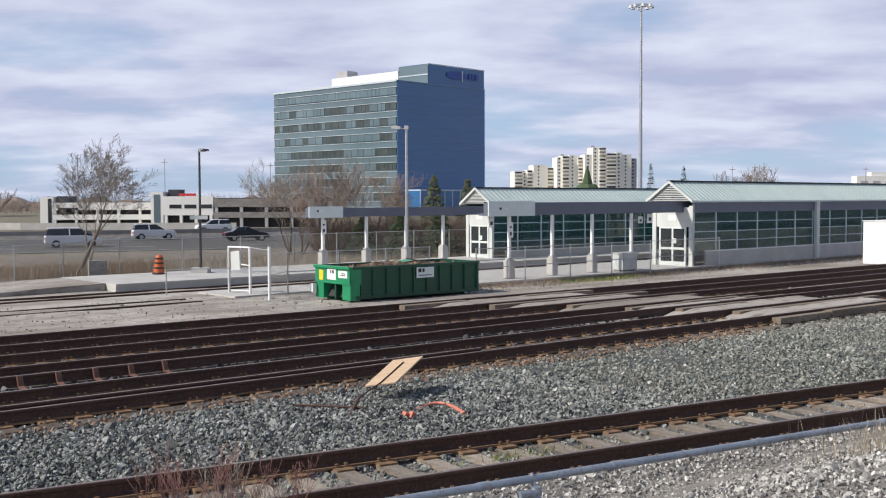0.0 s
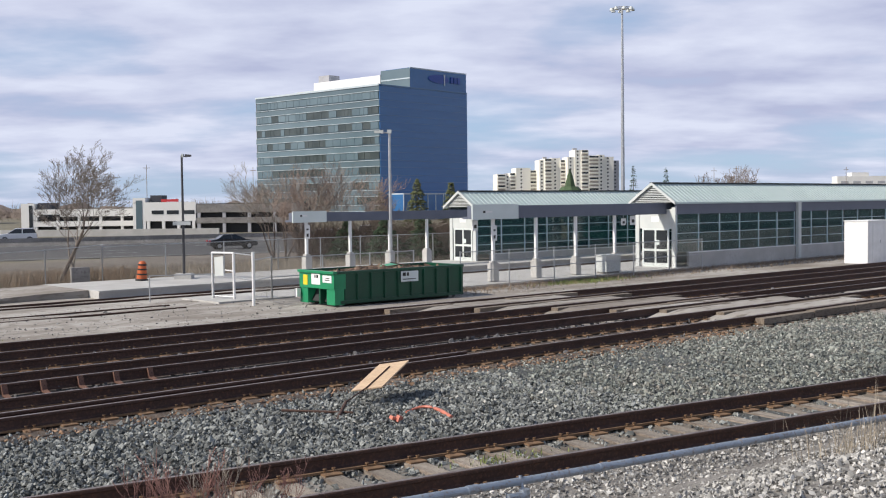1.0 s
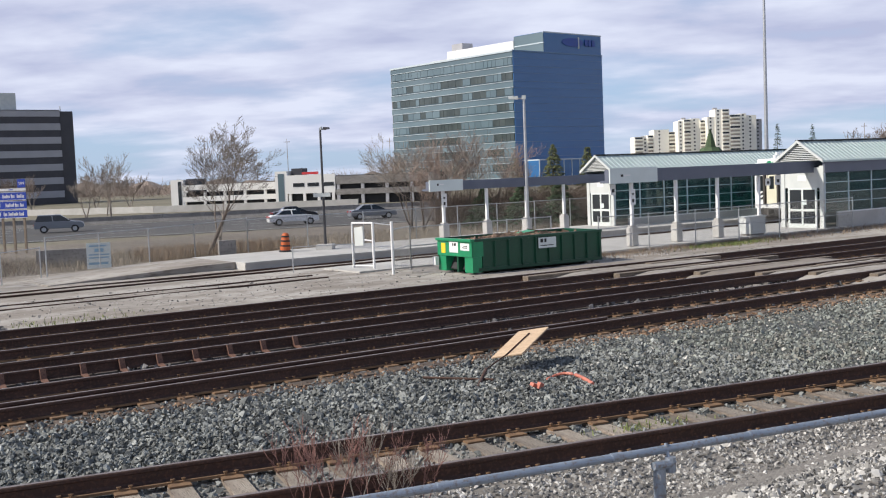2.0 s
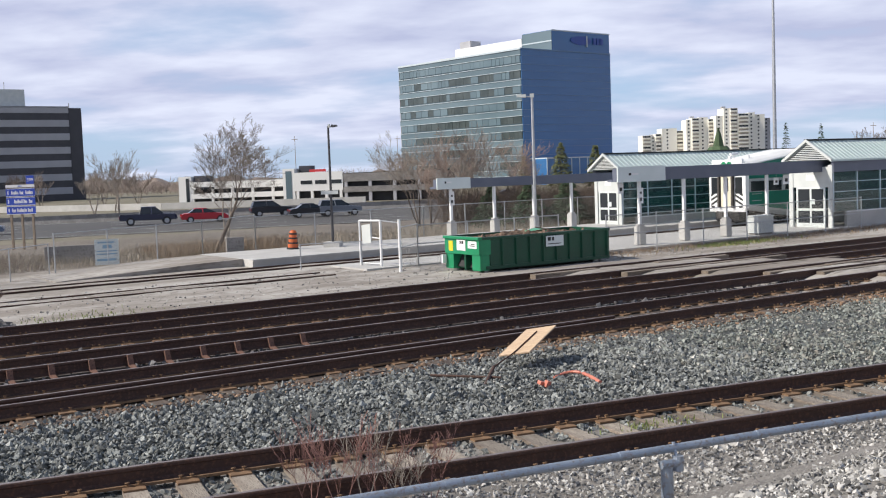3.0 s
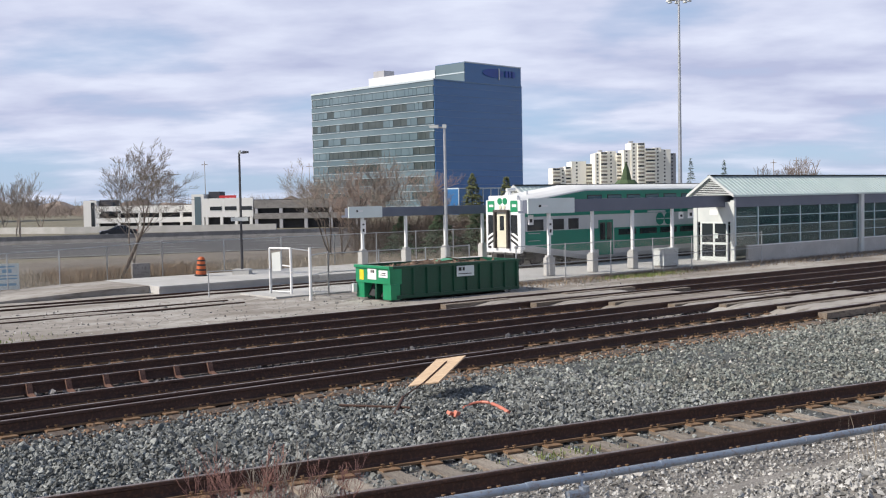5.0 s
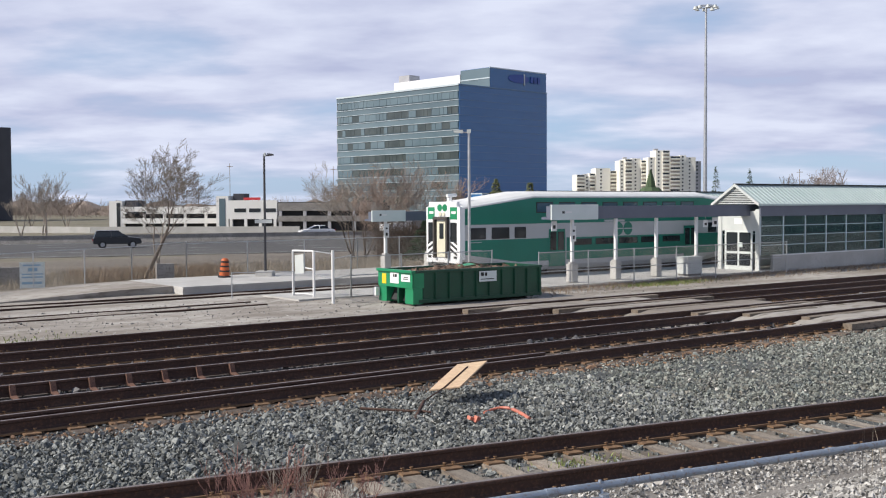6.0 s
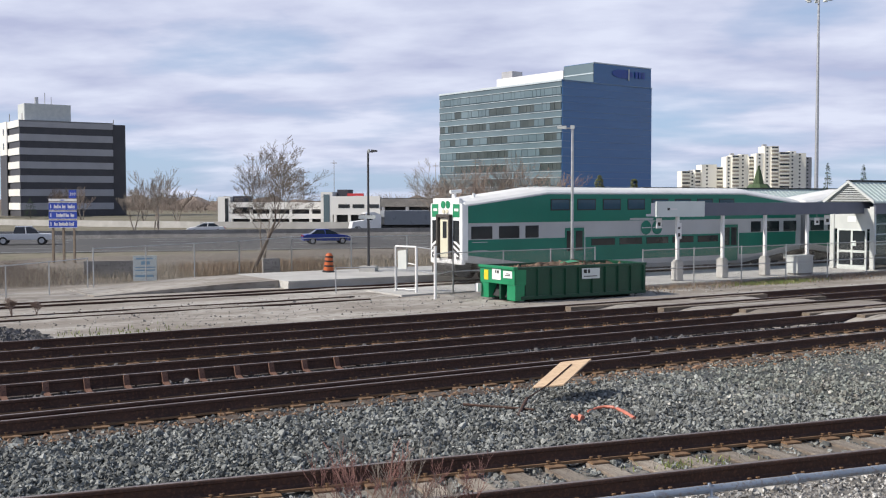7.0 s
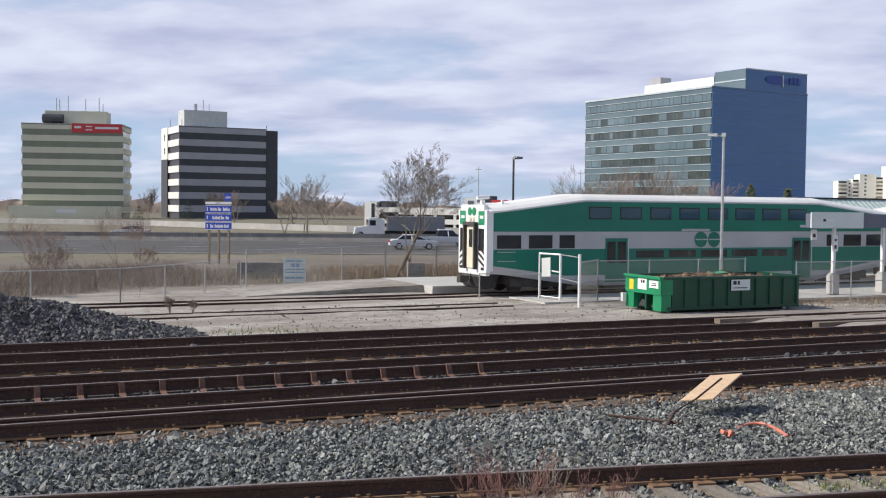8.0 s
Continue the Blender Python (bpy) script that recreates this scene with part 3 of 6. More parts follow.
def shelter(label, s0, s1, w0, w1, base, eave, peak, wall, door_w, bays, cols=(), over=0.25):
    """A glazed waiting room along the platform with a ribbed metal gable roof, a louvred gable and a double door at its end."""
    c = thing("platform_shelter", PLAT, label, "waiting shelter", "platform shelters")
    mid = (w0 + w1) / 2
    ea, eb = w0 - over, w1 + over
    t = 0.1
    part("roof", prism([(ea, eave), (mid, peak), (eb, eave), (eb, eave - t), (mid, peak - t), (ea, eave - t)], s0 - 0.5, s1, "x"), "roof", c, "pale green-grey ribbed metal roof")
    n = int((s1 - s0) / 0.42)
    for k in range(n + 1):
        s = s0 - 0.48 + (s1 - s0 + 0.46) * k / n
        part("roof_rib", prism([(ea, eave), (mid, peak), (mid, peak + 0.045), (ea, eave + 0.045)], s - 0.02, s + 0.02, "x"), "roof", c)
    part("ridge_cap", B((s0 - 0.5, mid - 0.12, peak - 0.02, s1, mid + 0.12, peak + 0.06)), "dark", c, "dark notched ridge cap")
    # near-black sheet paints the shade between the louvre slats
    part("gable", prism([(ea + 0.25, eave), (mid, peak - 0.2), (eb - 0.25, eave)], s0 - 0.3, s0 - 0.2, "x"), "dark", c)
    h = peak - eave
    for k in range(9):
        z = eave + h * (k + 0.2) / 11
        half = (mid - ea - 0.2) * (1 - (k + 0.7) / 11)
        part("louvre_slat", B((s0 - 0.38, mid - half, z, s0 - 0.3, mid + half, z + h / 22)), "louvre", c)
    for a, b in (((ea, eave), (mid, peak)), ((eb, eave), (mid, peak))):
        part("verge_board", prism([(a[0], a[1] - 0.12), (b[0], b[1] - 0.12), (b[0], b[1] + 0.05), (a[0], a[1] + 0.05)], s0 - 0.52, s0 - 0.4, "x"), "louvre", c)
    part("fascia", B((s0 - 0.1, w0 - 0.12, eave - 0.72, s1, w0 + 0.05, eave - 0.06)), "navy", c)
    part("fascia", B((s0 - 0.1, w1 - 0.05, eave - 0.72, s1, w1 + 0.12, eave - 0.06)), "navy", c)
    for w in (w0, w1):
        part("plinth", B((s0 + 1.2, w - 0.08, base - 0.3, s1, w + 0.08, base + wall)), "concrete", c, "stained grey concrete plinth wall")
        part("sill", B((s0 + 1.2, w - 0.11, base + wall, s1, w + 0.09, base + wall + 0.07)), "whitepaint", c)
    zt = eave - 0.72
    zs = base + wall + 0.07
    for k in range(bays + 1):
        s = s0 + (s1 - s0) * k / bays
        for w in (w0, w1):
            part("mullion", B((s - 0.04, w - 0.05, zs, s + 0.04, w + 0.05, zt)), "mullion", c)
            if k < bays:
                g = part("pane", B((s + 0.05, w - 0.008, zs, s + (s1 - s0) / bays - 0.05, w + 0.008, zt)), "clearglass", c, "blue-green tinted glass pane with brightness mixed in")
                g.visible_shadow = False
    for j in range(1, 4):
        z = zs + (zt - zs) * j / 4
        for w in (w0, w1):
            part("transom", B((s0, w - 0.03, z - 0.02, s1, w + 0.03, z + 0.02)), "mullion", c)
    for s in cols:
        part("column", B((s - 0.2, w0 - 0.32, base - 0.2, s + 0.2, w0 - 0.1, eave - 0.05), bevel=0.02), "louvre", c, "pale grey column")
    # the end with its double door
    e = s0 - 0.02
    part("end_panel", B((e - 0.06, w0 + 0.1, 2.55, e, w1 - 0.1, eave - 0.4)), "louvre", c, "pale panel over the door")
    dm = mid
    d = part("door", B((e - 0.07, dm - door_w, 2.45, e - 0.01, dm + door_w, 2.56)), "doorframe", c, "pale framed glass double door")
    for y in (dm - door_w, dm - 0.06, dm + door_w - 0.12):
        part("stile", B((e - 0.072, y, base, e - 0.008, y + 0.12, 2.45)), "doorframe", d)
    for z0, z1 in ((base, base + 0.25), (base + 0.98, base + 1.12)):
        part("door_rail", B((e - 0.068, dm - door_w + 0.12, z0, e - 0.012, dm + door_w - 0.12, z1)), "doorframe", d)
    part("door_glass", B((e - 0.045, dm - door_w + 0.1, base + 0.2, e - 0.035, dm + door_w - 0.1, 2.5)), "darkglass", d)
    part("door_notice", B((e - 0.08, dm - 0.3, 1.55, e - 0.072, dm - 0.02, 1.85)), "signgrey", d)
    for w in (w0 + 0.12, w1 - 0.12):
        part("end_post", B((e - 0.1, w - 0.14, base, e + 0.04, w + 0.14, eave - 0.3), bevel=0.01), "louvre", c)
    part("end_notice", B((e - 0.075, mid - 0.3, 2.95, e - 0.065, mid + 0.3, 3.3)), "whitepaint", c)
    part("floor_slab", B((s0, w0, base - 0.02, s1, w1, base + 0.02)), "concrete_dark", c)
    return c


shelter("long glazed platform shelter with a pale ribbed gable roof, near side", 31.1, 92, -6.3, -3.35, 0.18, 4.15, 5.35, 0.85, 1.0, 26, (45.4, 61.0))
shelter("long glazed platform shelter with a pale ribbed gable roof, far side", 26.7, 78, 6.5, 9.0, 0.36, 4.0, 5.05, 0.4, 0.9, 22)

# ---- train ----
def coach(label, cab):
    """A double-deck coach along x, its cab end at x = 0; the near side is y = 0."""
    c = thing("passenger_coach", PLAT, label, "train coach", "coupled double-deck coaches")
    L, W = 25.75, 2.95
    st = [(0.0, 1.15, 4.06, 4.32), (0.9, 1.05, 4.14, 4.42), (5.2, 0.45, 4.68, 4.96), (20.5, 0.45, 4.68, 4.96), (24.9, 1.05, 4.14, 4.42), (L, 1.15, 4.06, 4.3)]
    bm, rings = bmesh.new(), []
    for x, zb, ze, zt in st:
        rings.append([bm.verts.new(p) for p in ((x, 0.12, zb), (x, 0, zb + 0.25), (x, 0, ze - 0.03), (x, W, ze - 0.03), (x, W, zb + 0.25), (x, W - 0.12, zb))])
    for a, b in zip(rings, rings[1:]):
        for k in range(6):
            bm.faces.new((a[k], b[k], b[(k + 1) % 6], a[(k + 1) % 6]))
    bm.faces.new(rings[0]); bm.faces.new(rings[-1][::-1])
    bmesh.ops.recalc_face_normals(bm, faces=bm.faces[:])
    part("body", bm, "silver", c, "pale silver-grey coach body")
    bm, rings = bmesh.new(), []
    for x, zb, ze, zt in st:
        rings.append([bm.verts.new(p) for p in ((x, -0.02, ze - 0.07), (x, -0.02, ze), (x, 0.18, ze + 0.13), (x, 0.65, zt), (x, W - 0.65, zt), (x, W - 0.18, ze + 0.13), (x, W + 0.02, ze), (x, W + 0.02, ze - 0.07))])
    for a, b in zip(rings, rings[1:]):
        for k in range(7):
            bm.faces.new((a[k], b[k], b[k + 1], a[k + 1]))
    bm.faces.new(rings[0]); bm.faces.new(rings[-1][::-1])
    bmesh.ops.recalc_face_normals(bm, faces=bm.faces[:])
    part("roof", bm, "trainroof", c, "white roof sloping down to both ends")
    up = [(0.16, 3.12), (25.25, 3.12), (25.25, 4.02), (20.4, 4.58), (5.3, 4.58), (0.16, 3.97)]
    low = [(0.16, 2.27), (25.25, 2.27), (25.25, 1.5), (21.6, 0.98), (4.1, 0.98), (0.16, 1.5)]
    for y0, y1 in ((-0.012, 0.02), (W - 0.02, W + 0.012)):
        part("upper_band", prism(up, y0, y1), "green", c, "dark green upper band")
        part("lower_band", prism(low, y0, y1), "green", c, "dark green lower band")
        side = -1 if y0 < 1 else 1
        yo = -0.03 if side < 0 else W + 0.03
        for a, b in ((0.35, 1.65), (2.08, 3.38), (3.79, 4.65), (21.1, 21.96), (22.37, 23.67), (24.1, 25.3)):
            w = part("window", B((a, min(yo, yo - side * 0.05), 2.31, b, max(yo, yo - side * 0.05), 2.95), bevel=0.02), "trainglass", c, "dark window")
        for k in range(8):
            a = 5.45 + 1.83 * k
            fr = part("upper_window", B((a, min(yo, yo - side * 0.04), 3.72, a + 1.32, max(yo, yo - side * 0.04), 4.34), bevel=0.02), "black", c, "dark framed upper window")
            part("pane", B((a + 0.06, yo - 0.006, 3.78, a + 1.26, yo + 0.006, 4.28)), "trainblue", fr)
        for k in range(5):
            a = 8.3 + 2.05 * k
            part("lower_window", B((a, min(yo, yo - side * 0.04), 1.8, a + 1.7, max(yo, yo - side * 0.04), 2.17), bevel=0.02), "trainglass", c)
        for a in (6.45, 18.6):
            d = part("door", B((a, min(yo, yo - side * 0.035), 0.62, a + 1.3, max(yo, yo - side * 0.035), 2.78), bevel=0.01), "green", c, "double sliding door")
            part("door_pane", B((a + 0.1, yo - 0.012, 1.55, a + 0.58, yo + 0.012, 2.62), (a + 0.72, yo - 0.012, 1.55, a + 1.2, yo + 0.012, 2.62)), "trainglass", d)
            part("door_post", B((a + 1.32, min(yo, yo + side * 0.03), 0.62, a + 1.38, max(yo, yo + side * 0.03), 2.75)), "louvre", d)
            part("door_rail", B((a - 0.25, min(yo, yo + side * 0.02), 2.8, a + 1.4, max(yo, yo + side * 0.02), 2.86)), "silver", d)
        for a in (12.35, 13.2):
            part("emblem", T(((a, yo, 2.71), (a, yo + side * 0.01, 2.71), 0.4), seg=24), "green", c, "round green emblem")
            part("emblem_bar", B((a - 0.35, min(yo, yo + side * 0.014), 2.68, a + 0.42, max(yo, yo + side * 0.014), 2.74)), "silver", c)
        part("vent_box", B((11.1, min(yo, yo + side * 0.01), 3.14, 12.9, max(yo, yo + side * 0.01), 3.26)), "silver", c)
    part("underframe", B((1.2, 0.35, 0.55, 24.5, W - 0.35, 1.2), (6.5, 0.2, 0.3, 19.2, W - 0.2, 0.6)), "under", c, "dark underframe")
    for x in (3.0, 22.75):
        b = part("bogie", B((x - 1.75, 0.3, 0.45, x + 1.75, 0.48, 0.85), (x - 1.75, W - 0.48, 0.45, x + 1.75, W - 0.3, 0.85), (x - 0.35, 0.3, 0.4, x + 0.35, W - 0.3, 0.95), bevel=0.03), "under", c, "dark four-wheel bogie")
        for dx in (-1.3, 1.3):
            ws = part("wheelset", T(((0, -0.72, 0), (0, 0.72, 0), 0.08), seg=10), "under", c, m=pose(x + dx, W / 2, 0.56))
            for s in (-1, 1):
                part("wheel", T(((0, s * 0.68, 0), (0, s * 0.81, 0), 0.42), ((0, s * 0.81, 0), (0, s * 0.83, 0), 0.2), ((0.2, s * 0.82, 0), (0.2, s * 0.84, 0), 0.07), seg=20), "under", ws)
    if cab:
        f = -0.22
        part("cab_end", B((f, 0.02, 1.02, 0.02, W - 0.02, 4.12), (f, 0.25, 4.05, 0.02, W - 0.25, 4.38), bevel=0.1), "trainwhite", c, "white cab end")
        part("side_edge", B((f + 0.02, -0.01, 1.25, 0.14, 0.05, 4.05)), "trainwhite", c)
        cy = W / 2
        fr = part("gangway_frame", B((f - 0.2, cy - 0.62, 1.3, f, cy - 0.48, 3.5), (f - 0.2, cy + 0.48, 1.3, f, cy + 0.62, 3.5), (f - 0.2, cy - 0.62, 3.4, f, cy + 0.62, 3.56), bevel=0.02), "under", c, "dark gangway frame round the end door")
        dr = part("end_door", B((f - 0.06, cy - 0.42, 1.35, f, cy + 0.42, 3.35), bevel=0.01), "cream", c, "cream end door")
        part("door_window", B((f - 0.075, cy - 0.18, 2.35, f - 0.05, cy + 0.18, 3.2), bevel=0.02), "trainglass", dr)
        for y in (0.5, W - 0.5):
            part("cab_window", B((f - 0.02, y - 0.27, 2.2, f + 0.02, y + 0.27, 3.25), bevel=0.03), "trainglass", c, "tall cab window with rounded corners")
            part("corner_patch", B((f - 0.012, y - 0.3, 3.42, f, y + 0.3, 4.08)), "lit_skip_trim", c, "green corner patch")
            part("number_bars", B((f - 0.016, y - 0.2, 3.72, f - 0.01, y + 0.16, 3.86)), "whitepaint", c)
            bm = bmesh.new()
            for k in range(3):
                z = 1.42 + 0.3 * k
                s = 1 if y < 1 else -1
                v = [bm.verts.new(p) for p in ((f - 0.014, y - s * 0.3, z), (f - 0.014, y - s * 0.3, z + 0.14), (f - 0.014, y + s * 0.3, z + 0.46), (f - 0.014, y + s * 0.3, z + 0.32))]
                bm.faces.new(v)
            part("chevron", bmesh_thick(bm), "black", c, "black slanting warning stripes")
        for y in (cy - 0.22, cy + 0.22):
            part("emblem", T(((f - 0.02, y, 4.05), (f, y, 4.05), 0.2), seg=16), "lit_skip_trim", c)
        for y in (cy - 0.16, cy + 0.16):
            part("headlamp", T(((f - 0.05, y, 3.7), (f, y, 3.7), 0.11), seg=14), "cream", c, "round headlamp")
        for y in (0.35, W - 0.35):
            part("marker_lamp", B((f - 0.04, y - 0.12, 1.3, f, y + 0.12, 1.42), bevel=0.01), "black", c)
        for z in (2.15, 1.72):
            part("handrail", T(((0.35, -0.07, z), (1.3, -0.07, z), 0.018)), "silver", c)
        part("pilot", prism([(f - 0.06, 0.95), (f + 0.02, 0.5), (f + 0.25, 0.36), (0.55, 0.4), (0.8, 1.1), (f + 0.05, 1.1)], 0.55, W - 0.55), "black", c, "dark pilot plate below the cab")
        part("coupler", B((f - 0.55, cy - 0.12, 0.72, f + 0.3, cy + 0.12, 0.98), (f - 0.7, cy - 0.2, 0.66, f - 0.45, cy + 0.2, 1.02), bevel=0.03), "under", c)
        part("hose", T(((f - 0.3, cy - 0.5, 1.1), (f - 0.45, cy - 0.55, 0.6), 0.03), ((f - 0.45, cy - 0.55, 0.6), (f - 0.4, cy - 0.2, 0.45), 0.03), ((f - 0.3, cy + 0.5, 1.1), (f - 0.45, cy + 0.55, 0.6), 0.03)), "black", c)
        part("roof_horn", T(((0.2, cy - 0.25, 4.35), (0.2, cy - 0.25, 4.72), 0.05), ((-0.1, cy - 0.25, 4.7), (0.55, cy - 0.25, 4.74), 0.09)), "trainwhite", c, "white horn on the roof")
        part("roof_lamp", T(((0.5, cy + 0.3, 4.35), (0.5, cy + 0.3, 4.6), 0.12)), "trainwhite", c)
        part("roof_lamp", T(((1.0, 0.7, 4.4), (1.0, 0.7, 4.62), 0.08)), "trainwhite", c)
    else:
        part("gangway", B((-0.35, 0.75, 1.3, 0.0, W - 0.75, 3.7)), "black", c, "black rubber gangway")
    return c


def bmesh_thick(bm):
    ret = bmesh.ops.extrude_face_region(bm, geom=bm.faces[:])
    bmesh.ops.translate(bm, vec=(0.01, 0, 0), verts=[g for g in ret["geom"] if isinstance(g, bmesh.types.BMVert)])
    return bm


coaches = [coach("green and white double-deck cab coach leading the train", True), coach("green and white double-deck coach coupled behind another", False), coach("green and white double-deck coach at the shelter", False)]

# ---- skip ----
SKIP = pose(-3.81, 44.36, 0, 0, 0, 39) @ Matrix.Diagonal((0.958, 0.95, 0.91, 1.0))


def build_skip():
    c = thing("roll_off_dumpster", SKIP, "long dark green steel roll-off dumpster with ribs, full of rubble", "dumpster")
    L, W, H = 7.35, 2.75, 1.62
    t = 0.06
    part("wall", B((0.55, 0, 0.2, L, t, H), (0.55, W - t, 0.2, L, W, H), (L - t, t, 0.2, L, W - t, H)), "skip", c, "green steel walls, shade darkened into the paint")
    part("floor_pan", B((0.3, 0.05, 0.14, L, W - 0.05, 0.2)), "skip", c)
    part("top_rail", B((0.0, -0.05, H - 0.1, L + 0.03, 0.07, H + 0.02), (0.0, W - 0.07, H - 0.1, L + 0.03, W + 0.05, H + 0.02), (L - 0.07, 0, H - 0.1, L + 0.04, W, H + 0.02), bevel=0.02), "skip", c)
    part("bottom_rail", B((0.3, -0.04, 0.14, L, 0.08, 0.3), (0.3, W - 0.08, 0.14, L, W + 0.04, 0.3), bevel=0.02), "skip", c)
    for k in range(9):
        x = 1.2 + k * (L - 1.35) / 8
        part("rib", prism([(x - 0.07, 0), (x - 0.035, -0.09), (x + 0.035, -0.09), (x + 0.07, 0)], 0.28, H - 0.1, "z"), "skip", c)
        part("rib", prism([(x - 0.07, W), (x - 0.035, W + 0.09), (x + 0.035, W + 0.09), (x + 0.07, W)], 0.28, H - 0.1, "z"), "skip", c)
    # pulling end, sunlight in its green: head plate over two angled cheeks, hook well
    part("head_plate", B((-0.02, -0.02, 0.82, 0.58, 0.06, H), (-0.02, W - 0.06, 0.82, 0.58, W + 0.02, H), (-0.04, -0.02, 0.82, 0.04, W + 0.02, H), bevel=0.015), "lit_skip_trim", c, "green head plate, sunlit brightness in its colour")
    part("head_lip", B((-0.12, -0.06, H - 0.09, 0.1, W + 0.06, H + 0.03), bevel=0.02), "lit_skip_trim", c)
    part("cheek", B((0.0, -0.02, 0.1, 0.5, 0.62, 0.82), bevel=0.015), "lit_skip_trim", c)
    part("cheek", B((0.0, W - 0.62, 0.1, 0.5, W + 0.02, 0.82), bevel=0.015), "lit_skip_trim", c)
    # near-black wedge paints the shade inside the hook well
    part("hook_well", prism([(0.5, 0.2), (0.56, 0.82), (0.5, 0.82), (0.2, 0.2)], 0.62, W - 0.62), "dark", c, "hook well, its shade painted near-black")
    part("strut", B((0.02, 1.15, 0.1, 0.4, 1.27, 0.82)), "skip", c)
    for y in (0.35, W - 0.35):
        for x in (0.5, L - 0.6):
            part("roller", T(((x, y - 0.12, 0.12), (x, y + 0.12, 0.12), 0.12), seg=14), "steel", c)
    for y in (0.6, W - 0.75):
        part("skid", B((0.4, y, 0.02, L, y + 0.15, 0.14)), "black", c)
    part("label", B((-0.055, 1.05, 1.0, -0.04, 1.75, 1.5)), "whitepaint", c, "white maker's label")
    part("label", B((-0.055, 0.15, 1.12, -0.04, 0.85, 1.45)), "whitepaint", c)
    part("label_mark", B((-0.058, 1.2, 1.3, -0.052, 1.35, 1.44), (-0.058, 1.4, 1.3, -0.052, 1.5, 1.44), (-0.058, 0.3, 1.22, -0.052, 0.7, 1.26), (-0.058, 0.3, 1.3, -0.052, 0.6, 1.34)), "black", c)
    part("warning_label", B((-0.055, 2.08, 0.95, -0.04, 2.42, 1.42)), "yellow", c, "yellow warning sticker")
    part("label", B((3.55, -0.115, 0.98, 4.55, -0.1, 1.48)), "signgrey", c, "pale side label with a dark mark")
    part("label_mark", B((3.65, -0.12, 1.25, 3.82, -0.112, 1.42), (3.88, -0.12, 1.25, 4.0, -0.112, 1.42), (3.65, -0.12, 1.08, 4.4, -0.112, 1.12)), "black", c)
    part("hinge_plate", B((-0.25, W - 0.1, 0.35, -0.05, W + 0.1, 0.75)), "whitepaint", c)


build_skip()

# ---- highway ----
def build_road():
    r = part("road", B((-900, 93, -0.3, 900, 127.5, 0.03), (-900, 130.5, -0.3, 900, 152, 0.03)), "asphalt", m=ROAD)
    tagged(r, "wide grey asphalt highway with faint lane lines", "road", kind="structure")
    for y in (94.6, 125.8, 132.0, 150.5):
        part("edge_line", B((-500, y, 0.03, 500, y + 0.12, 0.036)), "louvre", r)
    for y in (101.8, 108.0, 115.0, 121.0, 138.5, 144.5):
        part("lane_line", B(*[(-300 + 12 * k, y, 0.03, -296 + 12 * k, y + 0.11, 0.036) for k in range(50)]), "louvre", r)["kind"] = "stuff"
    b = part("median_barrier", prism([(128.6, 0), (129.4, 0), (129.15, 0.35), (129.08, 0.85), (128.92, 0.85), (128.85, 0.35)], -600, 600, "x"), "concrete_dark", m=ROAD)
    tagged(b, "low concrete median barrier along the highway", "barrier", kind="structure")
    p = thing("parapet", pose(0, 0, 0), "pale concrete parapet curving along a far ramp", "parapet", kind="structure")
    pts = [(-230, 178), (-142, 177), (-108, 176), (-84, 166), (-62, 158), (-30, 156)]
    for (x0, y0), (x1, y1) in zip(pts, pts[1:]):
        L, a = math.hypot(x1 - x0, y1 - y0), math.degrees(math.atan2(y1 - y0, x1 - x0))
        part("parapet_panel", B((0, -0.2, -0.2, L, 0.2, 1.0)), "concrete", p, m=pose(x0, y0, 0, 0, 0, a))


build_road()


# ---- buildings ----
def frame_at(corner, heading):
    """x runs along the heading (clockwise from straight ahead), y runs back to the left of it."""
    return pose(corner[0], corner[1], 0, 0, 0, 90 - heading)


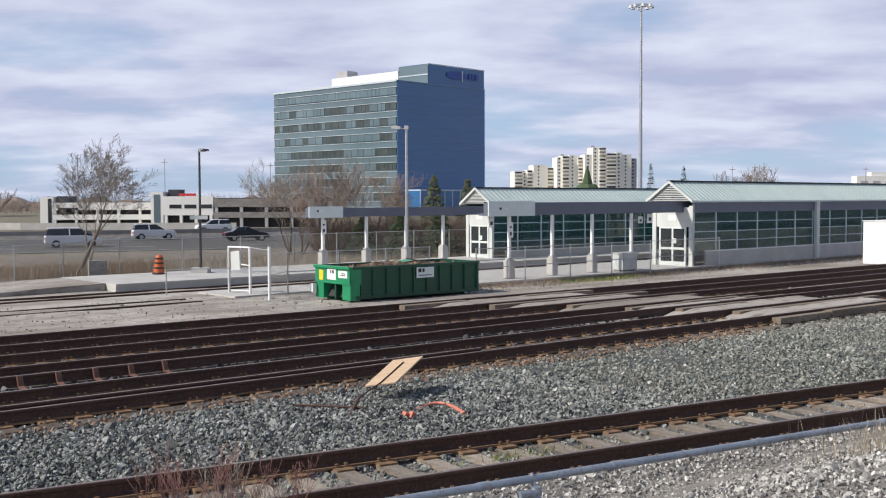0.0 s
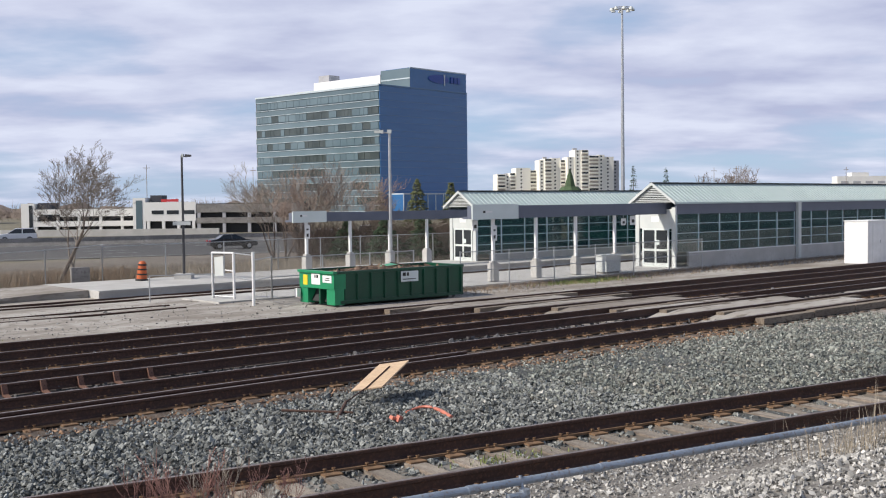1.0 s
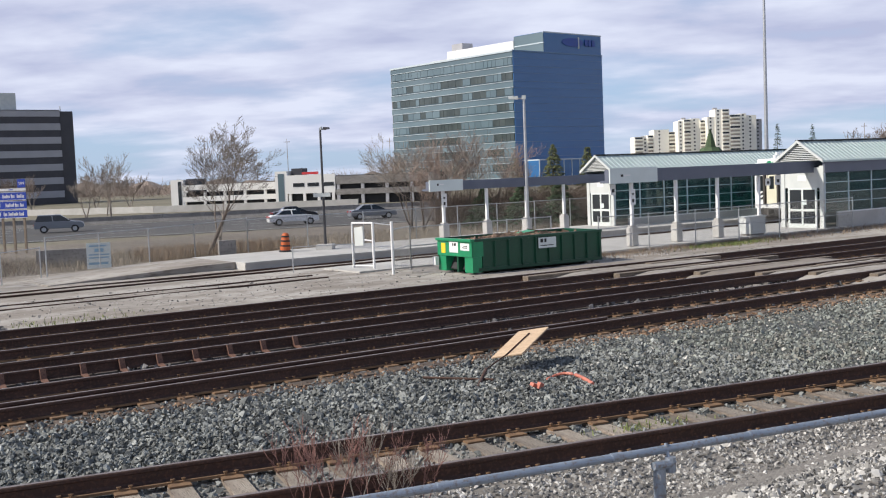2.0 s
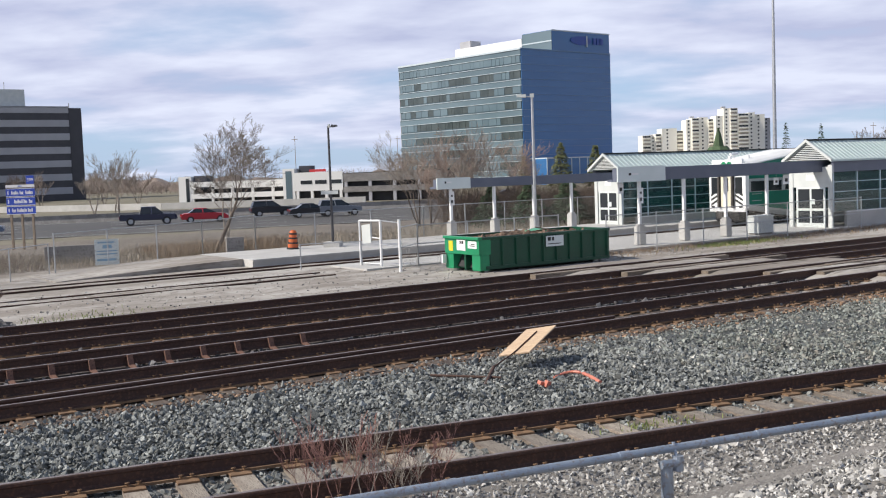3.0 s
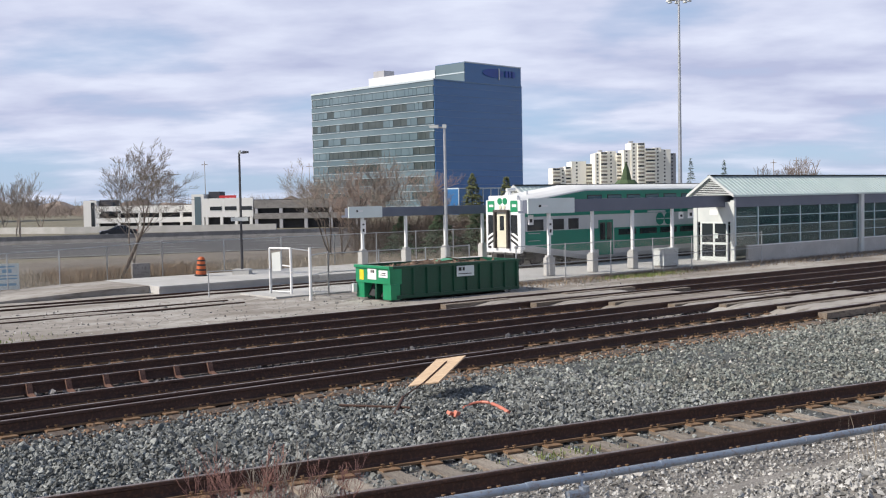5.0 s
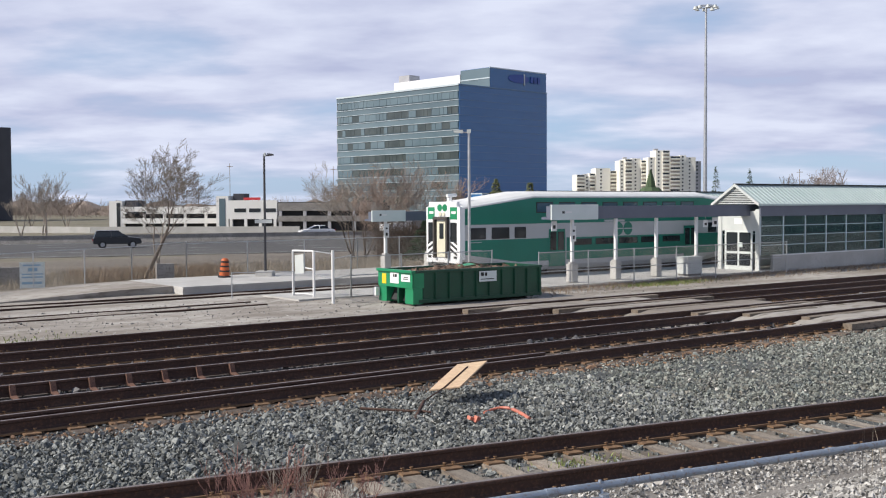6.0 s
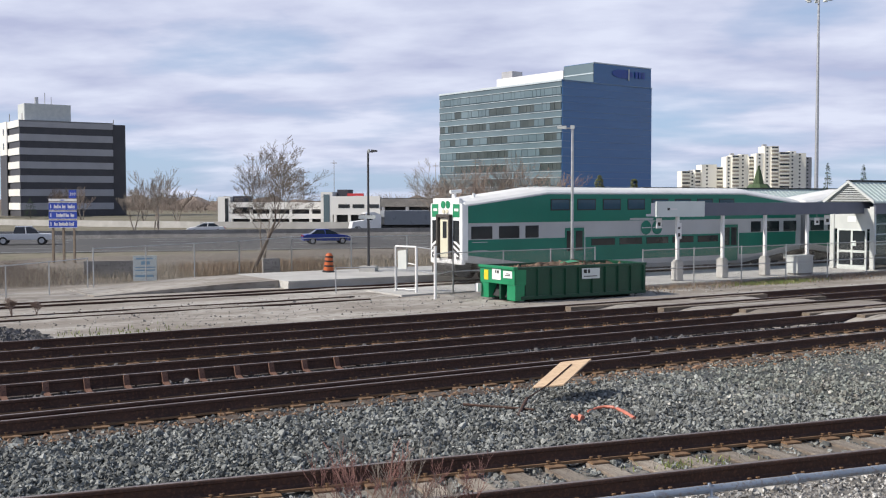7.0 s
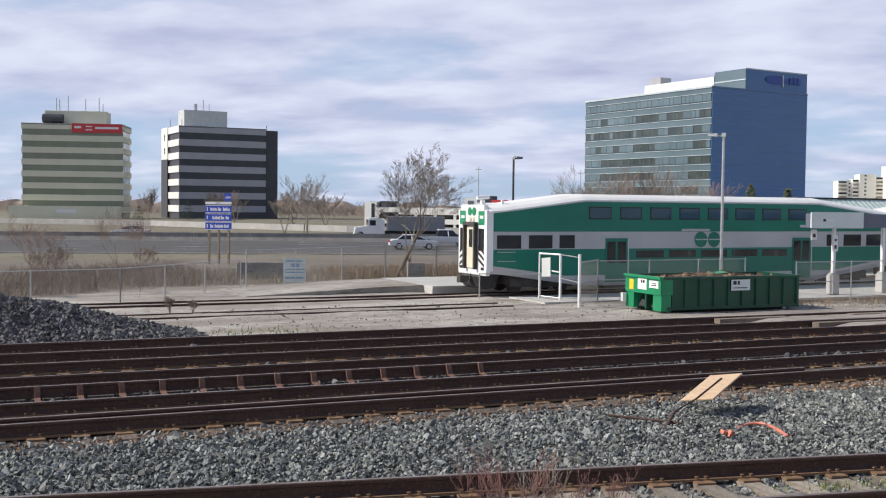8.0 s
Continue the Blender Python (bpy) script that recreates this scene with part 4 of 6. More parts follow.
def build_tower():
    L1, L2, H = 34.0, 50.3, 34.6        # along the blue face, along the pale face
    m = frame_at((-11.5, 275.0), 43.0)
    c = thing("office_tower", m, "tall glass office tower, one face blue, one pale green", "office tower")
    part("core", B((0.15, 0.15, 0, L1 - 0.15, L2 - 0.15, H - 0.3)), "greenglass", c)
    part("blue_face", B((0, -0.05, 0, L1, 0.14, H)), "blueglass", c, "smooth blue mirror-glass face")
    part("back_face", B((0, L2 - 0.14, 0, L1, L2, H), (L1 - 0.14, 0.2, 0, L1, L2 - 0.2, H)), "greypanel", c)
    n = 9
    fh = H / n
    # per floor, the spans where dark reflections are painted as panes
    REFLECTION_SPANS = [((0.0, 0.2), (0.38, 0.88)), ((0.0, 0.2), (0.4, 0.86)), ((0.08, 0.19), (0.4, 0.65)), ((0.0, 0.18), (0.4, 0.85)), ((0.0, 0.17), (0.4, 0.86)),
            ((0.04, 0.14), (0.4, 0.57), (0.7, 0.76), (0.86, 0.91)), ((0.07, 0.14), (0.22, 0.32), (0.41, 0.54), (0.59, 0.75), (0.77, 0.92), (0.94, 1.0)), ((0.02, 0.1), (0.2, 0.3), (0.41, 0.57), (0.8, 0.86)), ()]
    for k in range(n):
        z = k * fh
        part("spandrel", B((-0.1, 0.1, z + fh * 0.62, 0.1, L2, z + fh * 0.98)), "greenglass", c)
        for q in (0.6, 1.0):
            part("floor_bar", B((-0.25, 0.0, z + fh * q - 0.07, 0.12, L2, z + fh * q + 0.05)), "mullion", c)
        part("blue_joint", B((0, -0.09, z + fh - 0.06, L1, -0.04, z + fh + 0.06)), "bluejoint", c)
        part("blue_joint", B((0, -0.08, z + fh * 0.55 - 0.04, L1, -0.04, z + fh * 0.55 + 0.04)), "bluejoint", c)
        # window strip: long light panes, broken by dark panes painting reflections
        y, cuts = 0.4, REFLECTION_SPANS[k]
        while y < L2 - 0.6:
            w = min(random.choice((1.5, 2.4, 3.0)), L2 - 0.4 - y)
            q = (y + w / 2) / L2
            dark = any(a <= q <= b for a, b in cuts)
            part("window", B((-0.05 if dark else -0.104, y, z + fh * 0.1, 0.12, y + w - 0.08, z + fh * 0.55)), "reflection_pane" if dark else "greenglass", c)
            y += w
    part("parapet", B((0.3, -0.2, H - 0.25, L1, 0.3, H + 0.1)), "bluejoint", c)
    part("parapet", B((-0.3, 0, H - 0.25, 0.3, L2, H + 0.2)), "mullion", c)
    s = 11.5
    part("crown", B((s, 0.1, H - 0.1, L1 - 0.1, 10.9, H + 5.3)), "blueglass", c, "raised blue glass crown")
    part("crown_side", B((s - 0.1, 0.15, H, s + 0.02, 11, H + 5.2)), "greenglass", c)
    part("crown_bar", B((s - 0.2, 0.1, H + 2.4, s, 11, H + 2.7), (s - 0.2, 0, H + 5.1, L1, 0.2, H + 5.4)), "mullion", c)
    part("plant_screen", B((s - 0.3, 11, H, s + 0.2, 38, H + 4.2), (s, 11, H, L1, 38, H + 4.0)), "whitepaint", c, "white rooftop plant screen")
    part("plant_box", B((s + 2, 34, H, s + 6, 38.5, H + 6.4)), "greypanel", c)
    part("plant_wing", B((s, 38, H, L1, 46, H + 2.2)), "louvre", c)
    lg = part("rooftop_emblem", prism([(22.5 + 4.2 * math.cos(0.314 * k), H + 3.0 + 1.15 * math.sin(0.314 * k)) for k in range(20)], -0.1, 0.0), "logo", c, "dark blue rooftop emblem")
    part("emblem_letter", B((24.5, -0.2, H + 1.4, 24.9, 0, H + 4.4)), "louvre", c)
    for x in (27.2, 28.6, 30.0):
        part("emblem_letter", B((x, -0.18, H + 2.2, x + 1.1, 0, H + 3.9)), "logo", c)
    part("podium", B((2, -6, 0, L1 + 20, 0, 6.5)), "blueglass", c, "glazed lobby podium")
    for k in range(18):
        part("podium_mullion", B((2 + 3 * k, -6.12, 0, 2.25 + 3 * k, -6.0, 6.5)), "mullion", c)
    part("podium_coping", B((2, -6.15, 6.5, L1 + 20, 0, 6.8)), "mullion", c)


build_tower()


def banded(name, label, m, L1, L2, H, floors, panel, strip, lit_side_panel=None, seed=1):
    """An office block of plain bands: window strips set back between spandrel panels."""
    c = thing(name, m, label, "office building", "office blocks by the highway")
    part("core", B((0.3, 0.3, 0, L1 - 0.3, L2 - 0.3, H - 0.4)), strip, c)
    fh = H / floors
    for k in range(floors):
        z = k * fh
        part("band", B((0, 0, z + fh * 0.48, L1, 0.5, z + fh * 0.98)), panel, c)
        part("band", B((-0.02, 0.02, z + fh * 0.48, 0.5, L2, z + fh * 0.98)), lit_side_panel or panel, c)
        part("band", B((L1 - 0.5, 0.5, z + fh * 0.48, L1, L2, z + fh * 0.98)), panel, c)
        part("window_strip", B((0.2, 0.2, z + 0.05, L1 - 0.2, 0.32, z + fh * 0.48)), strip, c, "dark strip window")
        nb = int(L1 / 1.6)
        bar = mesh_of(B((0, 0.16, 0.05, 0.06, 0.2, fh * 0.48)), "strip_mullion", strip)
        for q in range(nb + 1):
            shared("strip_mullion", bar, c, pose(0.2 + (L1 - 0.4) * q / nb, 0, z))
    part("roof_slab", B((0, 0, H - 0.45, L1, L2, H - 0.1)), "greypanel", c)
    return c


def build_offices():
    m = frame_at((-157.0, 270.0), 46.0)
    # grey front, offwhite side and pier: shade and sunlight put into the colours
    c = banded("office_block", "dark office block, grey shaded front and white sunlit side, both painted", m, 25.5, 20.0, 26.2, 7, "greypanel", "charcoal", "offwhite")
    part("stair_tower", B((25.5, 1.0, 0, 29.5, 8, 25.8), bevel=0.3), "charcoal", c, "dark round-edged stair tower")
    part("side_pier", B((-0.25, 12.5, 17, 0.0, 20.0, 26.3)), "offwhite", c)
    for z in (22.6, 18.6):
        part("side_window", B((-0.3, 15.5, z, -0.24, 16.6, z + 1.8)), "darkglass", c)
    # charcoal sheet paints another building's cast shadow on this side
    part("side_wing", B((-0.3, 12.5, 0, 0.0, 20.0, 17.0)), "charcoal", c, "cast shadow painted dark on the lower side wall")
    part("rooftop_box", B((2.0, 2.0, 26.0, 14.5, 9.0, 30.8), bevel=0.15), "louvre", c, "pale rooftop plant room")
    part("rooftop_door", B((1.9, 4.0, 26.1, 2.0, 5.2, 28.2)), "greypanel", c)
    part("mast", T(((8, 4, 30.8), (8, 4, 34.0), 0.12), ((10, 5, 30.8), (10, 5, 33), 0.1), ((5.5, 3, 30.8), (5.5, 3, 32.6), 0.5), ((27, 4, 25.5), (27, 4, 27.4), 0.15), ((0.5, 12, 26), (0.5, 12, 28.5), 0.12)), "steel", c)
    m = frame_at((-186.0, 240.0), 66.0)
    c = banded("office_block", "cream office block with olive window bands and red banner", m, 26.0, 14.0, 25.0, 8, "beige", "beigeglass")
    part("podium", B((-2.6, -3.0, 0, 25.6, 0.0, 3.2)), "beige", c, "low wide ground-floor podium")
    part("podium_sign", B((9.5, -3.1, 1.4, 14.5, -3.0, 2.3)), "whitepaint", c)
    part("banner", B((12.8, -0.15, 22.6, 25.7, 0.0, 25.0)), "redsign", c, "red letting banner with white marks")
    for x0, z0, x1, z1 in ((13.5, 23.7, 15.2, 24.3), (16.4, 24.1, 18.0, 24.4), (16.4, 23.2, 18.0, 23.5), (18.8, 23.6, 24.8, 24.15)):
        part("banner_bar", B((x0, -0.2, z0, x1, -0.14, z1)), "whitepaint", c)
    part("rooftop_box", B((5, 4, 25, 21, 11, 28.6), bevel=0.2), "beige", c)
    part("tank", T(((4.8, 3, 26.4), (10.0, 3, 26.4), 1.2), seg=14), "charcoal", c, "dark rooftop tank")
    for x, h in ((8, 32.0), (8.8, 31.6), (11, 32.6), (15.5, 31.8), (19, 32.2), (20, 30.6)):
        part("mast", T(((x, 4.5, 28.4), (x, 4.5, h), 0.12), seg=6), "steel", c)


build_offices()


def build_garages():
    c = thing("parking_garage", pose(-65.6, 175, 0, 0, 0, -2), "long white two-storey parking garage beyond the highway", "parking garage")
    part("stair_block", B((0, 0, 0, 2.2, 4, 4.9)), "offwhite", c)
    part("stair_glass", B((1.3, -0.05, 0.6, 1.9, 0.05, 4.6)), "darkglass", c)
    part("plant", B((2.4, 1, 3.9, 4.6, 4, 5.0)), "charcoal", c)
    # solid near-black block paints the shade inside the open decks
    part("void", B((2.2, 0.8, 0, 20, 12, 3.8)), "dark", c)
    for z0, z1 in ((1.15, 2.0), (2.75, 3.95)):
        part("parapet_band", B((2.2, 0, z0, 20.4, 0.4, z1)), "offwhite", c)
    for k in range(6):
        part("column", B((2.2 + 3.5 * k, 0.05, 0, 2.6 + 3.5 * k, 0.45, 2.8)), "offwhite", c)
    part("window", B((3.0, -0.05, 2.75, 6.3, 0.02, 3.1)), "darkglass", c)
    d = thing("parking_garage", pose(-46.2, 170, 0, 0, 0, -3), "white and grey parking garage with long open decks", "parking garage")
    part("stair_block", B((0, 0, 0, 2.0, 4, 5.6)), "offwhite", d)
    part("stair_glass", B((0.5, -0.05, 0.6, 1.5, 0.05, 5.2)), "greenglass", d)
    part("white_wall", B((2.0, 0, 1.9, 10.0, 0.5, 4.9)), "offwhite", d)
    # dark block again stands for shade between the decks
    part("void", B((2.0, 0.8, 0, 26, 14, 4.6)), "dark", d)
    for x in (3.0, 5.4, 7.9):
        part("window", B((x, -0.04, 3.0, x + 1.9, 0.1, 3.6)), "darkglass", d)
    for x in (2.2, 4.6, 7.0, 9.4):
        part("column", B((x, 0.0, 0, x + 0.45, 0.4, 1.95)), "offwhite", d)
    # darker concrete puts the shade of these bands into their colour
    for z0, z1 in ((1.5, 2.4), (3.2, 4.5)):
        part("parapet_band", B((10.0, 0.05, z0, 27.0, 0.5, z1)), "concrete_dark", d)
    for k in range(5):
        part("column", B((10.2 + 4 * k, 0.1, 0, 10.7 + 4 * k, 0.5, 3.3)), "greypanel", d)
    part("red_sign", B((4.5, 0.1, 4.95, 7.2, 0.4, 5.35)), "redsign", d)
    part("plant", B((2.2, 2, 4.7, 4.0, 5, 6.0)), "charcoal", d)
    e = thing("low_brick_building", pose(-27, 330, 0), "small red-brick and cream building far behind the trees", "building")
    part("brick_wall", B((0, 0, 0, 8, 8, 9.5)), "brick", e)
    part("cream_wall", B((8, 1, 0, 18, 8, 10.5)), "beige", e)
    for k in range(3):
        part("window", B((1 + 2.3 * k, -0.05, 7, 2.4 + 2.3 * k, 0.05, 8.6)), "darkglass", e)
    w = thing("white_building", pose(335, 870, 0), "flat white building far off on the horizon", "building")
    part("wall", B((0, 0, 0, 60, 12, 22)), "offwhite", w)
    part("wall", B((12, 1, 22, 26, 10, 25)), "offwhite", w)
    for k in range(6):
        part("window", B((3 + 10 * k, -0.1, 16, 9 + 10 * k, 0.1, 18)), "greypanel", w)


build_garages()


def build_apartments():
    """Far slabs in stepped bays: plain white bays, bays of deep balconies, an end bay greyed for shade."""
    blocks = (
        (58.4, 880, "stepped cream apartment slab with rows of balconies", ((0, 7, 27, 1, "b"), (7, 3.5, 26, 0, "w"), (10.5, 5, 28, 1, "b"), (15.5, 12, 32, 2.5, "w"), (27.5, 6.5, 30, 1, "b"))),
        (92.5, 872, "tall cream apartment slab with rows of balconies", ((0, 4, 38, 0, "w"), (4, 6, 39, 1.5, "b"), (10, 7, 39.5, 0.6, "w"), (17, 6, 38, 1.5, "b"))),
        (114.5, 866, "tallest cream apartment slab with a rooftop penthouse", ((0, 6, 40, 0, "w"), (6, 5, 45.5, 1, "w"), (11, 6, 45.5, 1.6, "b"), (17, 8.5, 41, 2.4, "b"), (25.5, 5, 41.5, 1.2, "w"), (30.5, 8, 40, 0.4, "w"), (38.5, 5.5, 37, -3, "s"))))
    for x, y, label, bays in blocks:
        c = thing("apartment_block", pose(x, y, 0, 0, 0, 8), label, "apartment block", "far apartment blocks")
        for x0, w, h, out, kind in bays:
            # kind s is the end bay, painted grey as if in shade
            part("bay", B((x0, -out, 0, x0 + w, 16, h)), "greypanel" if kind == "s" else "apt", c, "bay of the slab, cream but greyed where shade is painted")
            for k in range(int(h / 2.9)):
                z = h - 2.9 * (k + 1) + 0.2
                if kind == "b":
                    # flat dark panel paints the shade of a balcony recess
                    part("recess", B((x0 + 0.5, -out - 0.06, z + 0.9, x0 + w - 0.5, -out + 0.05, z + 2.3)), "apt_shade" if k % 3 else "darkglass", c)
                    part("balcony", B((x0 + 0.3, -out - 1.4, z - 0.2, x0 + w - 0.3, -out, z + 0.8)), "apt", c)
                else:
                    part("window", B((x0 + w * 0.3, -out - 0.05, z + 0.9, x0 + w * 0.3 + 1.3, -out + 0.05, z + 2.1)), "darkglass", c)
        part("rooftop_box", B((bays[1][0], 4, bays[1][2], bays[1][0] + 3, 8, bays[1][2] + 1.6)), "greypanel", c)
    g = thing("spire", pose(86.0, 640, 0), "small green church spire far off", "spire")
    bm = bmesh.new()
    tube(bm, (0, 0, 0), (0, 0, 8), 8, 8, seg=8); tube(bm, (0, 0, 8), (0, 0, 13), 9, 5, seg=8); tube(bm, (0, 0, 13), (0, 0, 21), 3.2, 1.2, seg=8); tube(bm, (0, 0, 21), (0, 0, 23.5), 0.8, 0.6, seg=8)
    part("spire_roof", bm, "needle", g)


build_apartments()


# ---- trees ----
def limbs(seed, height, trunks, spread, levels=5, lean=0.1, r0=0.12, kids=3, curl=0.35):
    """Branch segments (p, q, r0, r1, level) of a bare tree."""
    rng = random.Random(seed)
    out = []

    def grow(p, d, length, r, lev):
        steps = 3 if lev < 3 else 2
        for k in range(steps):
            d = (d + Vector((rng.uniform(-1, 1), rng.uniform(-1, 1), rng.uniform(-0.5, 0.9))) * curl * 0.5).normalized()
            q = p + d * (length / steps)
            r2 = r * (0.82 if k < steps - 1 else 0.7)
            out.append((p, q, r, r2, lev))
            p, r = q, r2
            if lev < levels and (k > 0 or lev > 0):
                for _ in range(kids if k == steps - 1 else kids - 1):
                    side = Vector((rng.uniform(-1, 1), rng.uniform(-1, 1), rng.uniform(-0.1, 0.7))).normalized()
                    grow(p, (d * 0.9 + side * spread).normalized(), length * rng.uniform(0.5, 0.75), r * rng.uniform(0.45, 0.65), lev + 1)

    for k in range(trunks):
        a = 2 * math.pi * k / max(1, trunks) + rng.uniform(-0.4, 0.4)
        d = Vector((math.cos(a) * lean + rng.uniform(-0.05, 0.05), math.sin(a) * lean, 1)).normalized()
        grow(Vector((0, 0, 0)), d, height * 0.46, r0 * rng.uniform(0.7, 1), 0)
    return out


def branch_mesh(name, segs, material, parent, seg=3):
    n = len(segs)
    v, f = [], []
    for p, q, r0, r1, _ in segs:
        d = (q - p).normalized()
        a = d.orthogonal().normalized()
        b = d.cross(a)
        i = len(v)
        for c, r in ((p, r0), (q, r1)):
            for k in range(seg):
                t = 2 * math.pi * k / seg
                v.append(tuple(c + a * (math.cos(t) * r) + b * (math.sin(t) * r)))
        for k in range(seg):
            f.append((i + k, i + (k + 1) % seg, i + seg + (k + 1) % seg, i + seg + k))
    return raw(name, v, f, material, parent)


def bare_tree(m, label, seed, height, trunks=1, spread=0.7, levels=5, lean=0.1, r0=0.12, kids=3, mats=("twig_dark", "twig"), thin=1.0, group="", min_r=0.006):
    t = thing("bare_tree", m, label, "tree", group)
    segs = limbs(seed, height, trunks, spread, levels, lean, r0, kids)
    segs = [(p, q, max(a, min_r), max(b, min_r * 0.8), l) for p, q, a, b, l in segs]
    top = max(q.z for _, q, _, _, _ in segs)
    s = height / top
    segs = [(p * s, q * s, a, b, l) for p, q, a, b, l in segs]
    branch_mesh("trunk", [x for x in segs if x[4] < 2], mats[0], t, 7)
    branch_mesh("crown", [x for x in segs if x[4] >= 2], mats[1], t, 3)
    return t


bare_tree(pose(-20.1, 58.8, 0, 0, 25, 0), "leaning bare tree with fine grey twigs by the fence", 17, 8.2, 1, 0.85, 7, 0.02, 0.14, 2, ("twig_dark", "twig_mid"), min_r=0.0075)
bare_tree(pose(-24.6, 75, 0, 0, 0, 200), "bare pale tree with a round twiggy crown in the dry grass", 5, 7.0, 2, 0.8, 6, 0.12, 0.085, 2, ("twig", "twig"), min_r=0.008)
for k, (x, y, h, s, q, ry, mt) in enumerate(((-11.6, 82, 8.0, 21, 0.75, -14, "twig"), (-9.4, 84, 7.9, 22, 0.6, 0, "twig_brown"), (-7.4, 81, 7.4, 23, 0.6, 4, "twig_brown"), (-5.2, 83, 7.0, 24, 0.7, 6, "twig_brown"), (-8.3, 80, 6.0, 28, 0.8, 0, "twig"), (-3.6, 86, 5.2, 29, 0.8, 0, "twig_brown"), (-10.4, 79, 5.4, 33, 0.9, 8, "twig_brown"))):
    bare_tree(pose(x, y, 0, 0, ry, 0) @ pose(0, 0, 0, 0, 0, 40 * k), "bare brown shrubby tree with many thin stems", s, h, 3, q + 0.1, 5, 0.28, 0.09, 2, ("twig_dark", mt), group="bare trees before the tower", min_r=0.0085)
for k, (x, y, h, s) in enumerate(((-56.7, 130, 7.8, 31), (-66, 150, 7, 32), (-59, 128, 5.5, 34))):
    bare_tree(pose(x, y, 0, 0, 0, 70 * k), "bare pale tree beyond the highway", s, h * 1.1, 2, 0.6, 5, 0.1, 0.11, 2, ("twig", "twig"), group="bare trees beyond the highway", min_r=0.014)
for k, (x, y, h, s) in enumerate(((-30, 190, 8.5, 41), (-22, 200, 7.5, 42), (58, 200, 11.0, 43), (63, 205, 10.2, 44), (53, 198, 9.4, 45), (-98, 190, 7.0, 46), (-130, 210, 8, 47), (-77, 185, 6.5, 48), (-88, 195, 7.5, 49), (-108, 200, 7.0, 50))):
    bare_tree(pose(x, y, 0, 0, 0, 50 * k), "bare brown tree far off behind the roofs", s, h, 3, 0.75, 4, 0.35, 0.12, 2, ("twig", "far_tree"), group="far bare trees", min_r=0.03)


def spruce(m, label, seed, height, radius, material, group, n=900):
    """A conifer: a trunk with whorls of drooping boughs, each bough hung with needle clumps."""
    rng = random.Random(seed)
    t = thing("spruce_tree", m, label, "tree", group)
    part("trunk", T(((0, 0, 0), (0, 0, height * 0.97), 0.11, 0.015), seg=7), "twig_dark", t)
    v, f = [], []
    for k in range(n):
        q = rng.random() ** 0.75
        z = height * (0.06 + 0.92 * q)
        R = radius * (1 - q) ** 0.85 * rng.uniform(0.35, 1.08) + 0.05
        lay = math.sin(z * 9.0) * 0.12
        a = rng.uniform(0, 2 * math.pi)
        c = Vector((math.cos(a) * R, math.sin(a) * R, z - R * 0.28 + lay))
        L = rng.uniform(0.16, 0.36) * (1.15 - 0.6 * q)
        o = Vector((math.cos(a), math.sin(a), rng.uniform(-0.5, 0.15)))
        s = Vector((-math.sin(a), math.cos(a), 0)) * L * 0.33
        i = len(v)
        tip = c + o * L
        up = Vector((0, 0, L * 0.22))
        for p in (c - o * L * 0.5, c + s, tip, c - s, c + up):
            v.append(tuple(p + Vector((rng.uniform(-.03, .03), rng.uniform(-.03, .03), rng.uniform(-.03, .03)))))
        f += [(i, i + 1, i + 4), (i + 1, i + 2, i + 4), (i + 2, i + 3, i + 4), (i + 3, i, i + 4), (i, i + 3, i + 2, i + 1)]
    raw("crown", v, f, material, t)


for k, (x, y, h, r, mt, n) in enumerate(((-3.7, 88, 5.3, 1.1, "needle_light", 1300), (-0.7, 88, 6.4, 1.7, "needle_light", 2400), (2.1, 89, 6.1, 1.5, "needle_light", 2000), (-5.9, 79, 3.0, 1.7, "needle", 1300), (-3.0, 78.5, 3.3, 2.0, "needle", 1600), (-0.2, 79, 3.6, 2.0, "needle", 1600), (2.9, 79.5, 3.5, 1.9, "needle", 1500), (5.4, 81, 3.4, 1.8, "needle", 1300), (6.3, 92, 4.8, 1.6, "needle", 900), (10, 96, 5.0, 1.6, "needle", 900), (15, 100, 5.2, 1.7, "needle", 900), (21, 108, 5.4, 1.7, "needle", 900), (27, 116, 5.8, 1.8, "needle", 800), (-137, 240, 5, 2.2, "needle", 500), (-130, 238, 4.2, 2.0, "needle", 500), (-151, 240, 3.6, 2.0, "needle", 500), (31, 160, 9.6, 1.3, "needle", 700), (37, 165, 9.4, 1.3, "needle", 700))):
    spruce(pose(x, y, 0, 0, 0, 33 * k), "dark green spruce standing behind the platforms" if y < 150 else "small dark spruce far off", 60 + k, h, r, mt, "spruces", n)


